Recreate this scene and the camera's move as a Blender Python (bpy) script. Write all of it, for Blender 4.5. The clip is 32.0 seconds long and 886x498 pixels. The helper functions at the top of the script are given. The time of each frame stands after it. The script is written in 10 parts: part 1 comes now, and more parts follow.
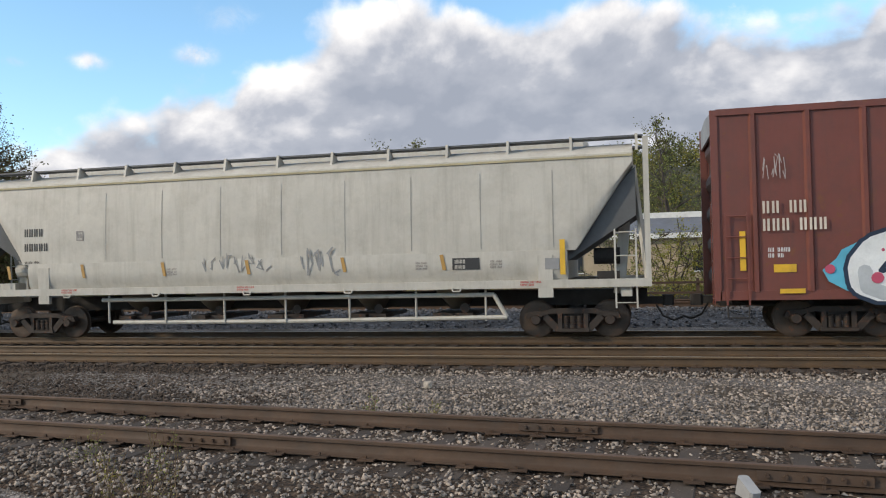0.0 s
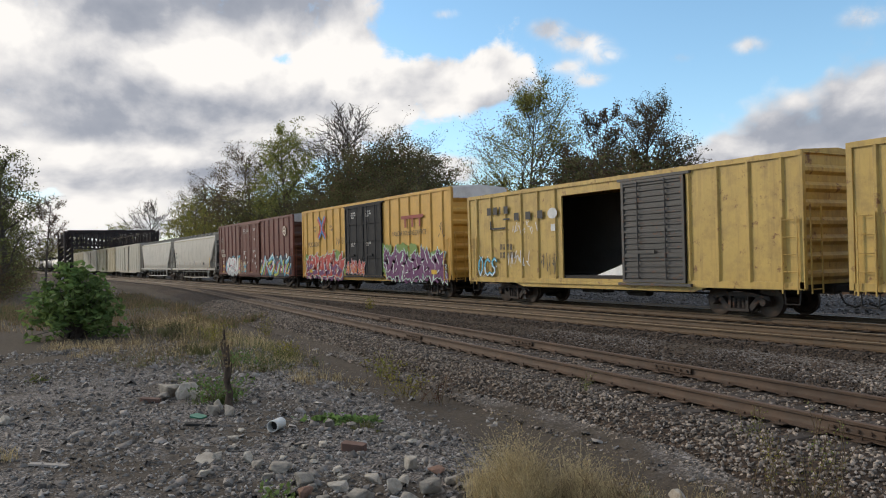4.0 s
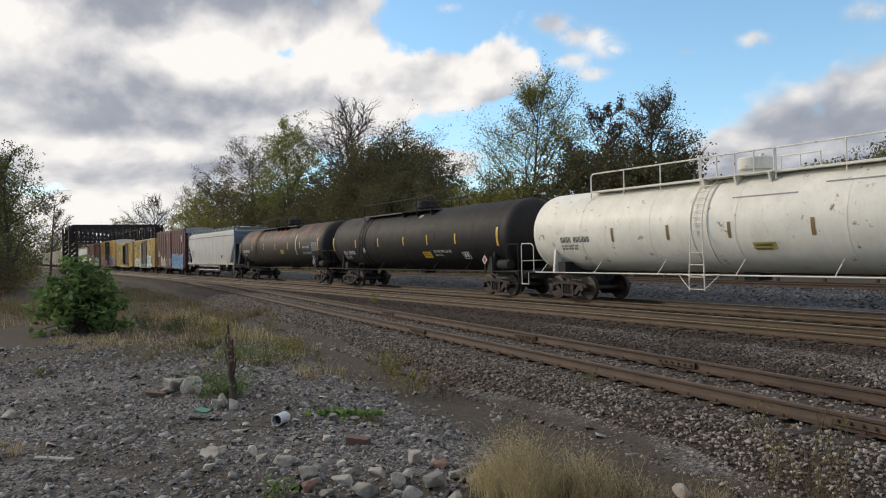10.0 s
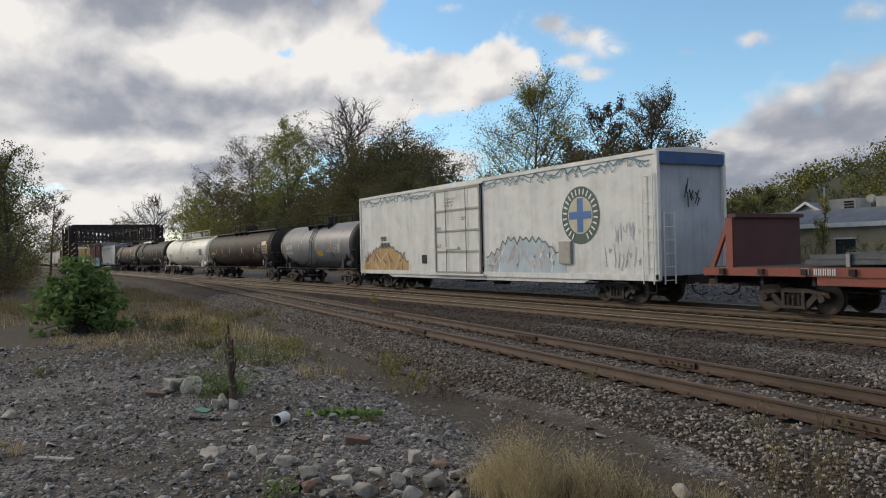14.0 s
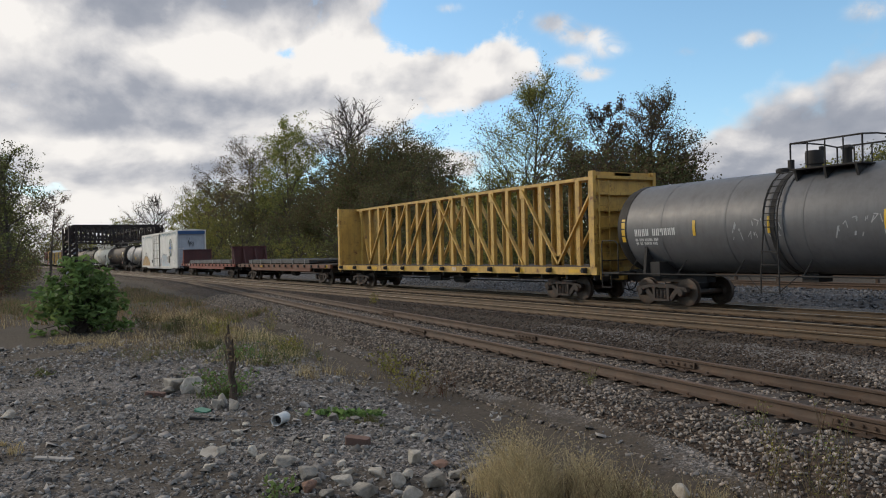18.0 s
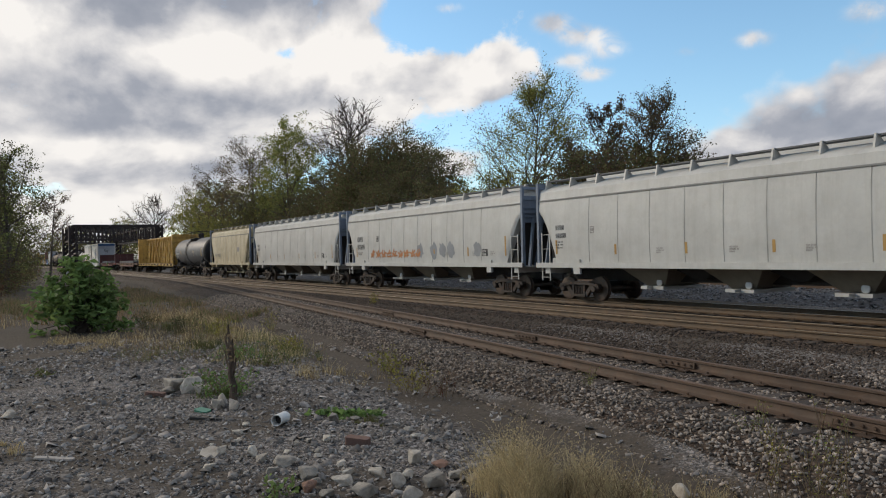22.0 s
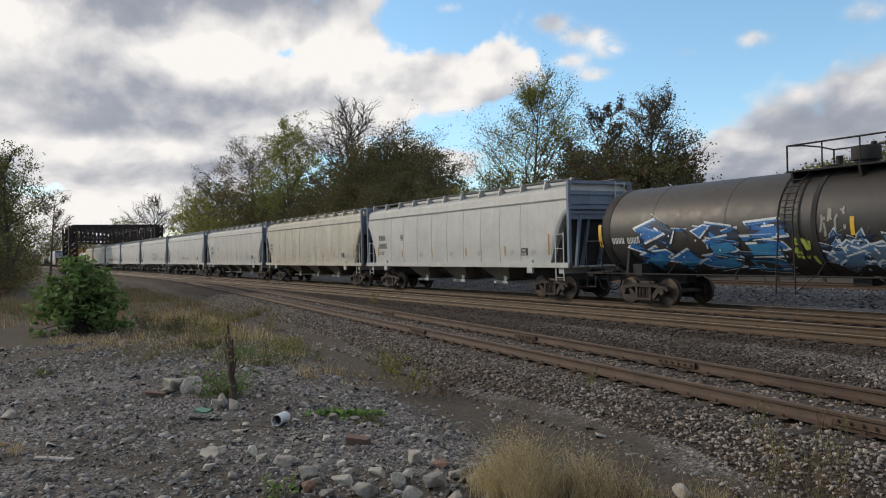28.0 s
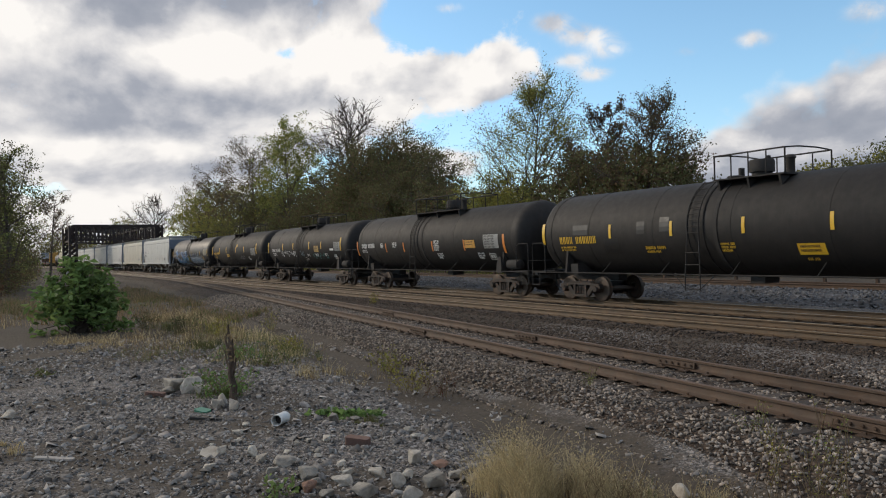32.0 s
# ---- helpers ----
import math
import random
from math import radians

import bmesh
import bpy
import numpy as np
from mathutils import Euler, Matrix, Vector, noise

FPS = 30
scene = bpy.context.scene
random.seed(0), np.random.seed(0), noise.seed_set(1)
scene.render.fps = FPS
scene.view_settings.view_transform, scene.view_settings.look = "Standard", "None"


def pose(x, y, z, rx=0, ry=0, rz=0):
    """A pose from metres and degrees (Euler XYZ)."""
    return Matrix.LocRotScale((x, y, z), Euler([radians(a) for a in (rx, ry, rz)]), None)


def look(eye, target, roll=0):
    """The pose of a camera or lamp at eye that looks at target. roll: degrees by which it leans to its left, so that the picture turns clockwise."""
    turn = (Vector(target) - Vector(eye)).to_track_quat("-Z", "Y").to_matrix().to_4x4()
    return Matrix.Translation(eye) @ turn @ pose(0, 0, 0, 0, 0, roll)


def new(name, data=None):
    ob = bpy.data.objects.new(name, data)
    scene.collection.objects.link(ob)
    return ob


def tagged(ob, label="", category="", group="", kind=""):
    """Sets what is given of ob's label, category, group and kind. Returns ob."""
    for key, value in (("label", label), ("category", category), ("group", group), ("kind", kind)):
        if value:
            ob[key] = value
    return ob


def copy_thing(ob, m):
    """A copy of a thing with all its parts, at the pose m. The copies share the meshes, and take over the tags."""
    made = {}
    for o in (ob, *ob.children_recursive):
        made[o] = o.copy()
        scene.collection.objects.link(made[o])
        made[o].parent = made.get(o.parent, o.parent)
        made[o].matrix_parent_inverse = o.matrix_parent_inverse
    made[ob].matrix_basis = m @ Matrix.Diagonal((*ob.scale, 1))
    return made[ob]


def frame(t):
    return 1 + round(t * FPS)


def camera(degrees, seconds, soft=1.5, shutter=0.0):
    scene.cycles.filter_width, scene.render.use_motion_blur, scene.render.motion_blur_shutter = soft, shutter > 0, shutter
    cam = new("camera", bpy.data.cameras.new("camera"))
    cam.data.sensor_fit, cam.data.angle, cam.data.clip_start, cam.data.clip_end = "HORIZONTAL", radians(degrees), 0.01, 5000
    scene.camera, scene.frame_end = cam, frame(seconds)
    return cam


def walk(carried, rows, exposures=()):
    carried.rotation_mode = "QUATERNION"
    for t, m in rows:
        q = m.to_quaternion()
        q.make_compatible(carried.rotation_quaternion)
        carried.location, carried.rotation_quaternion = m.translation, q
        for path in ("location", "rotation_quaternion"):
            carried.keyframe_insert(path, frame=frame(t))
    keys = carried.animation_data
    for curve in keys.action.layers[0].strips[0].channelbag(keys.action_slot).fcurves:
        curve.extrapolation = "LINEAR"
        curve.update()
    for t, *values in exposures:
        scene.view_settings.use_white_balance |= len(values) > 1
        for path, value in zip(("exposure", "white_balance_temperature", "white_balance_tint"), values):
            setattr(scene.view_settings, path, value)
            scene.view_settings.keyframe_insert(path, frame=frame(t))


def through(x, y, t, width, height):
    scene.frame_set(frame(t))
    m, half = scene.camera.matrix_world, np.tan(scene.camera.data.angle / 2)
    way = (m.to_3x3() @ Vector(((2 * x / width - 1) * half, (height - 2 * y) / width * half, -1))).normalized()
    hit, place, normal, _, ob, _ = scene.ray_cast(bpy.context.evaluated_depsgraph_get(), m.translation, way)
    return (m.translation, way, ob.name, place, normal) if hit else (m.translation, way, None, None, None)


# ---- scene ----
# ---------------------------------------------------------------- camera
# The railway runs along x; the rail heads of the main line lie at z = 0.
cam = camera(58.66, 32.0, 1.1)
EYE = (0.0, 0.0, 1.88)
TURN = [  # seconds, yaw, pitch, roll
    (0.0, 14.14, 0.85, 1.45), (0.5, 22.47, 0.83, 1.36), (1.0, 30.47, 0.79, 1.37), (1.5, 38.59, 0.72, 1.42),
    (2.0, 47.74, 0.64, 1.38), (2.5, 54.49, 0.66, 1.35), (3.0, 57.71, 0.67, 1.35), (3.5, 59.26, 0.58, 1.33),
    (5.5, 60.00, 0.55, 1.35), (5.9, 59.93, 0.20, 1.35), (32.0, 59.93, 0.20, 1.35)]
walk(cam, [(t, pose(*EYE, 90 + p, r, y)) for t, y, p, r in TURN], exposures=[(t, e, 6640, 10) for t, e in ((0.0, 0.04), (1.0, 0.08), (2.0, -0.05), (3.0, -0.20), (6.0, -0.31), (12.4, -0.31), (13.4, -0.44), (14.5, -0.44), (17.0, -0.37), (24.0, -0.38), (29.0, -0.33), (32.0, -0.31))])

# ---------------------------------------------------------------- sky and sun
world = bpy.data.worlds.new("sky")
scene.world = world
world.use_nodes = True
SUN_AZ, SUN_EL = 214.0, 24.0  # where the light comes from: degrees from +x, anticlockwise; above the horizon


def build_sky():
    nt = world.node_tree
    nt.nodes.clear()
    n, link = nt.nodes.new, nt.links.new
    out, mix = n("ShaderNodeOutputWorld"), n("ShaderNodeMixShader")
    blue, cloud = n("ShaderNodeBackground"), n("ShaderNodeBackground")
    sky = n("ShaderNodeTexSky")
    sky.sky_type, sky.sun_disc = "NISHITA", False
    sky.sun_elevation, sky.sun_rotation = radians(SUN_EL), radians(90 - SUN_AZ)
    sky.air_density, sky.dust_density, sky.ozone_density = 1.0, 0.2, 4.0
    hue = n("ShaderNodeHueSaturation")
    hue.inputs["Hue"].default_value, hue.inputs["Saturation"].default_value, hue.inputs["Value"].default_value = 0.488, 0.97, 1.8
    link(sky.outputs[0], hue.inputs["Color"])
    link(hue.outputs[0], blue.inputs[0])
    blue.inputs[1].default_value = 0.14
    tc, sep = n("ShaderNodeTexCoord"), n("ShaderNodeSeparateXYZ")

    def m(op, a, b=None, clamp=False):
        k = n("ShaderNodeMath")
        k.operation, k.use_clamp = op, clamp
        for i, v in enumerate((a, b)):
            if v is None:
                continue
            if isinstance(v, (int, float)):
                k.inputs[i].default_value = v
            else:
                link(v, k.inputs[i])
        return k.outputs[0]

    dirn = n("ShaderNodeVectorMath")
    dirn.operation = "NORMALIZE"
    link(tc.outputs["Generated"], dirn.inputs[0])
    link(dirn.outputs[0], sep.inputs[0])
    west = m("MULTIPLY", m("ARCTAN2", m("MULTIPLY", sep.outputs[0], -1.0), sep.outputs[1]), 57.3)  # degrees from +y towards -x
    high = m("MULTIPLY", m("ARCSINE", sep.outputs[2]), 57.3)
    flat = m("MULTIPLY", m("LOGARITHM", m("ADD", m("MAXIMUM", high, 0.0), 9.0), 2.718), 27.0)  # clouds lie flatter towards the horizon

    def field(kind, scale, detail, rough, dx=0.0, dy=0.0, z=0.0, warp=0.0):
        vec, t = n("ShaderNodeCombineXYZ"), n(kind)
        link(m("ADD", west, dx), vec.inputs[0])
        link(m("ADD", flat, dy), vec.inputs[1])
        vec.inputs[2].default_value = z
        link(vec.outputs[0], t.inputs["Vector"])
        t.inputs["Scale"].default_value, t.inputs["Detail"].default_value, t.inputs["Roughness"].default_value = scale, detail, rough
        if kind == "ShaderNodeTexVoronoi":
            t.feature = "SMOOTH_F1"
            t.inputs["Smoothness"].default_value = 0.35
        else:
            t.inputs["Distortion"].default_value = warp
        return t.outputs[0]

    def lump(az, el, wide, tall, k):
        """A soft rise of k in the cover about one direction."""
        u, v = m("DIVIDE", m("SUBTRACT", west, az), wide), m("DIVIDE", m("SUBTRACT", high, el), tall)
        return m("MULTIPLY", m("EXPONENT", m("MULTIPLY", m("ADD", m("MULTIPLY", u, u), m("MULTIPLY", v, v)), -1.0)), k)

    def soft(v, lo, hi, a=0.0, z=1.0):
        r = n("ShaderNodeMapRange")
        r.interpolation_type = "SMOOTHSTEP"
        for i, q in enumerate((lo, hi, a, z)):
            r.inputs[i + 1].default_value = q
        link(v, r.inputs["Value"])
        return r.outputs[0]

    def puffs(dy):
        big = field("ShaderNodeTexNoise", 0.082, 9.0, 0.56, 12.0, dy, 3.0, 0.2)
        ball = field("ShaderNodeTexVoronoi", 0.22, 2.0, 0.45, 3.0, dy, 5.0)
        return m("SUBTRACT", m("MULTIPLY", big, 1.15), m("MULTIPLY", ball, 0.22))

    here, above = puffs(0.0), puffs(2.0)
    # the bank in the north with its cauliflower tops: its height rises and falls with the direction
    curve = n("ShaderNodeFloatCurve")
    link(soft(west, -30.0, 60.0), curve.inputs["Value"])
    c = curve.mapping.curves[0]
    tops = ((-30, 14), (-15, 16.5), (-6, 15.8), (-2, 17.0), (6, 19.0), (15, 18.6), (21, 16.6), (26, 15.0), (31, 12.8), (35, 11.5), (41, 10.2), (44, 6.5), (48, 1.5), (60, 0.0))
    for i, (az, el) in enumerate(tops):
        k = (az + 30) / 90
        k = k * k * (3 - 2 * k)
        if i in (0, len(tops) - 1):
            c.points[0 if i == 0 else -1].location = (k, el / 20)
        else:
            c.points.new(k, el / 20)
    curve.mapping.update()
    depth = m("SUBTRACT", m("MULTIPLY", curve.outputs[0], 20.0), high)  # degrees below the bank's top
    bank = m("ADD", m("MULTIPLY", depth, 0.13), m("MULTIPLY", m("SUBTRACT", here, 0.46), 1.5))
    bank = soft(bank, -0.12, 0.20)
    # broken cover in the west, blue between
    cover = m("ADD", m("ADD", here, -0.03), soft(high, 21.0, 38.0, 0.0, 0.2))
    cover = m("ADD", cover, m("MULTIPLY", m("SUBTRACT", field("ShaderNodeTexNoise", 0.42, 6.0, 0.62, 70.0, 0.0, 2.0, 0.4), 0.5), 0.55))
    cloudy = ((95, 14, 22, 20, 0.40), (76, 11, 9, 12, 0.30), (66.7, 15, 4.2, 3.5, 0.28), (69, 10.3, 9, 2.6, 0.24), (57.5, 12.4, 4.2, 2.0, 0.34), (55.4, 14.0, 1.8, 0.9, 0.16), (63, 12, 3.5, 2.5, 0.16), (59.4, 6.4, 2.0, 1.1, 0.32), (140, 30, 50, 30, 0.2), (-90, 20, 50, 20, 0.15))
    wisps = ((51.7, 15.9, 1.4, 0.7, 0.46), (49.3, 14.8, 1.8, 0.7, 0.50), (47.6, 13.8, 1.4, 0.6, 0.46), (50.5, 13.2, 1.3, 0.5, 0.42), (48.9, 12.3, 1.4, 0.55, 0.44), (38.1, 13.6, 1.2, 0.6, 0.36), (31.2, 14.4, 1.6, 0.8, 0.3), (42.5, 13.2, 1.0, 0.4, 0.22), (59.0, 17.2, 1.0, 0.4, 0.3), (29, 17.0, 2.6, 1.4, 0.16))
    gaps = ((71.1, 14.1, 1.2, 0.7, -0.36), (60.3, 16.6, 3.2, 2.2, -0.36), (58.9, 8.5, 2.4, 0.9, -0.36), (54.5, 9.5, 3.5, 1.6, -0.25), (46, 12.5, 8, 6, -0.27), (30, 24, 18, 10, -0.25), (38, 17, 9, 5, -0.16))
    for q in (*cloudy, *gaps):
        cover = m("ADD", cover, lump(*q))
    cover = m("ADD", cover, lump(60, 60, 90, 30, 0.08))
    open_cover = soft(cover, 0.43, 0.64)
    thin = lump(*wisps[0])
    for q in wisps[1:]:
        thin = m("ADD", thin, lump(*q))
    thin = m("MULTIPLY", thin, m("ADD", m("MULTIPLY", field("ShaderNodeTexNoise", 0.5, 8.0, 0.65, 20.0, 5.0, 6.0, 0.6), 5.2), -0.6))
    amount = m("MAXIMUM", m("MAXIMUM", bank, open_cover), soft(thin, 0.12, 0.95, 0.0, 0.9))
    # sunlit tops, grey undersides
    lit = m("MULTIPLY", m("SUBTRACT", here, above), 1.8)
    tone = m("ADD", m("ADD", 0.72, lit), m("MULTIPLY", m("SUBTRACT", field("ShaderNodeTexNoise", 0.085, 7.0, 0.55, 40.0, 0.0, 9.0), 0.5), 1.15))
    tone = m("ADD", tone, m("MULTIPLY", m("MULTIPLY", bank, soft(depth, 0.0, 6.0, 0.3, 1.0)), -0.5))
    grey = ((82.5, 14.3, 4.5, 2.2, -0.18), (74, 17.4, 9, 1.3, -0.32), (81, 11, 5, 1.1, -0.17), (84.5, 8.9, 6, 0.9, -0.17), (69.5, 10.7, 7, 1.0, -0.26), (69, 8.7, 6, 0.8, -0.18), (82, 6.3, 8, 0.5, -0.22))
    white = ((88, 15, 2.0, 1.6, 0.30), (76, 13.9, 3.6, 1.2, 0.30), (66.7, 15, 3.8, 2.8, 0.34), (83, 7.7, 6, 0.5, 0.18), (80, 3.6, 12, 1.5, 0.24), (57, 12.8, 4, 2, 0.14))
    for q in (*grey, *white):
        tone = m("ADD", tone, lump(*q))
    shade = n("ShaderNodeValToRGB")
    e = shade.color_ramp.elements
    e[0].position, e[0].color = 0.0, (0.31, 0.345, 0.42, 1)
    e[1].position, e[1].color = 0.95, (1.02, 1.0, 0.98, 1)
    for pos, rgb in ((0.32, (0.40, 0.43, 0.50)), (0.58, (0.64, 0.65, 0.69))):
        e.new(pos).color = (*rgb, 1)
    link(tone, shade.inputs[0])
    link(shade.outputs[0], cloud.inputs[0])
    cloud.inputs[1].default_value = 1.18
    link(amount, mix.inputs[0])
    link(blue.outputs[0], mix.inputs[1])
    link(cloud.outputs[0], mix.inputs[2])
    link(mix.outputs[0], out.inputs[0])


build_sky()
sun = new("sun", bpy.data.lights.new("sun", "SUN"))
sun.data.energy, sun.data.angle, sun.data.color = 2.2, radians(3), (1.0, 0.87, 0.70)
away = Vector((math.cos(radians(SUN_AZ)) * math.cos(radians(SUN_EL)), math.sin(radians(SUN_AZ)) * math.cos(radians(SUN_EL)), math.sin(radians(SUN_EL))))
sun.matrix_world = look(away * 80, (0, 0, 0))

# ---------------------------------------------------------------- materials
MATS = {}


def surface(name, color, rough=0.55, metal=0.0, spread=0.18, stain=0.0, stain_color=(0.05, 0.045, 0.04), rust=0.0, rust_color=(0.16, 0.06, 0.025),
            streaks=0.0, scale=1.0, bump=0.15, bump_scale=30.0, per_piece=0.0, island=0.0, second=None, spec=0.5, rust_above=None):
    """A painted or bare surface: tone that varies at two scales, stains, rust patches, vertical streaks, fine relief."""
    if name in MATS:
        return MATS[name]
    mt = bpy.data.materials.new(name)
    mt.use_nodes = True
    nt = mt.node_tree
    n, link = nt.nodes.new, nt.links.new
    bsdf = nt.nodes["Principled BSDF"]
    bsdf.inputs["Roughness"].default_value, bsdf.inputs["Metallic"].default_value = rough, metal
    bsdf.inputs["Specular IOR Level"].default_value = spec
    tc, info = n("ShaderNodeTexCoord"), n("ShaderNodeObjectInfo")
    shift = n("ShaderNodeVectorMath")
    shift.operation = "MULTIPLY_ADD"
    link(info.outputs["Random"], shift.inputs[0])
    shift.inputs[1].default_value = (37.0, 23.0, 11.0)
    link(tc.outputs["Object"], shift.inputs[2])

    def tex(sc, detail=6.0, rough_=0.6, stretch=(1, 1, 1)):
        mp, t = n("ShaderNodeMapping"), n("ShaderNodeTexNoise")
        mp.inputs["Scale"].default_value = stretch
        link(shift.outputs[0], mp.inputs[0])
        link(mp.outputs[0], t.inputs["Vector"])
        t.inputs["Scale"].default_value, t.inputs["Detail"].default_value, t.inputs["Roughness"].default_value = sc, detail, rough_
        return t.outputs[0]

    def ramp(fac, lo, hi):
        r = n("ShaderNodeMapRange")
        r.clamp = True
        r.inputs["From Min"].default_value, r.inputs["From Max"].default_value = lo, hi
        link(fac, r.inputs["Value"])
        return r.outputs[0]

    def times(a, k):
        x = n("ShaderNodeMath")
        x.operation, x.use_clamp = "MULTIPLY", True
        link(a, x.inputs[0])
        x.inputs[1].default_value = k
        return x.outputs[0]

    def mix(fac, a, b, kind="MIX"):
        x = n("ShaderNodeMix")
        x.data_type, x.blend_type = "RGBA", kind
        if isinstance(fac, float):
            x.inputs["Factor"].default_value = fac
        else:
            link(fac, x.inputs["Factor"])
        for sock, v in ((x.inputs[6], a), (x.inputs[7], b)):
            if isinstance(v, tuple):
                sock.default_value = (*v, 1)
            else:
                link(v, sock)
        return x.outputs[2]

    dark = tuple(max(0.0, c * (1 - spread)) for c in color)
    light = tuple(min(1.0, c * (1 + spread)) for c in color)
    col = mix(ramp(tex(0.9 * scale), 0.3, 0.7), dark, light)
    if second:
        col = mix(ramp(tex(2.3 * scale, 8.0, 0.65), 0.46, 0.6), col, second)
    col = mix(times(ramp(tex(14.0 * scale, 4.0), 0.35, 0.7), 0.35 * min(1.0, spread * 3)), col, tuple(c * 0.62 for c in color))
    if streaks:
        col = mix(times(ramp(tex(1.0, 5.0, 0.7, (4.5 * scale, 4.5 * scale, 0.28 * scale)), 0.48, 0.75), streaks), col, stain_color)
    if stain:
        col = mix(times(ramp(tex(1.7 * scale, 9.0, 0.7), 0.47, 0.72), stain), col, stain_color)
    if rust:
        eaten = times(ramp(tex((0.8 if rust_above else 2.6) * scale, 10.0, 0.72), 0.60 - 0.12 * rust, 0.66), 0.9)
        if rust_above:  # only where the water has stood, on the upper shell
            sep, both = n("ShaderNodeSeparateXYZ"), n("ShaderNodeMath")
            link(tc.outputs["Object"], sep.inputs[0])
            both.operation = "MULTIPLY"
            link(eaten, both.inputs[0])
            link(ramp(sep.outputs[2], *rust_above), both.inputs[1])
            eaten = both.outputs[0]
        col = mix(eaten, col, rust_color)
    if per_piece or island:
        src = info.outputs["Random"]
        if island:
            src = n("ShaderNodeNewGeometry").outputs["Random Per Island"]
        k = n("ShaderNodeMapRange")
        k.inputs["To Min"].default_value, k.inputs["To Max"].default_value = 1 - (per_piece or island), 1 + (per_piece or island)
        link(src, k.inputs["Value"])
        hs = n("ShaderNodeHueSaturation")
        link(k.outputs[0], hs.inputs["Value"])
        link(col, hs.inputs["Color"])
        col = hs.outputs[0]
    link(col, bsdf.inputs["Base Color"])
    r = n("ShaderNodeMapRange")
    r.inputs["To Min"].default_value, r.inputs["To Max"].default_value = max(0.05, rough - 0.12), min(1.0, rough + 0.15)
    link(tex(5.0 * scale), r.inputs["Value"])
    link(r.outputs[0], bsdf.inputs["Roughness"])
    if bump:
        bp = n("ShaderNodeBump")
        bp.inputs["Strength"].default_value, bp.inputs["Distance"].default_value = bump, 0.02
        link(tex(bump_scale, 3.0), bp.inputs["Height"])
        link(bp.outputs[0], bsdf.inputs["Normal"])
    MATS[name] = mt
    return mt


def paint(name, color, **k):
    d = dict(rough=0.5, spread=0.10, stain=0.25, streaks=0.3, bump=0.05, bump_scale=9.0)
    d.update(k)
    return surface(name, color, **d)


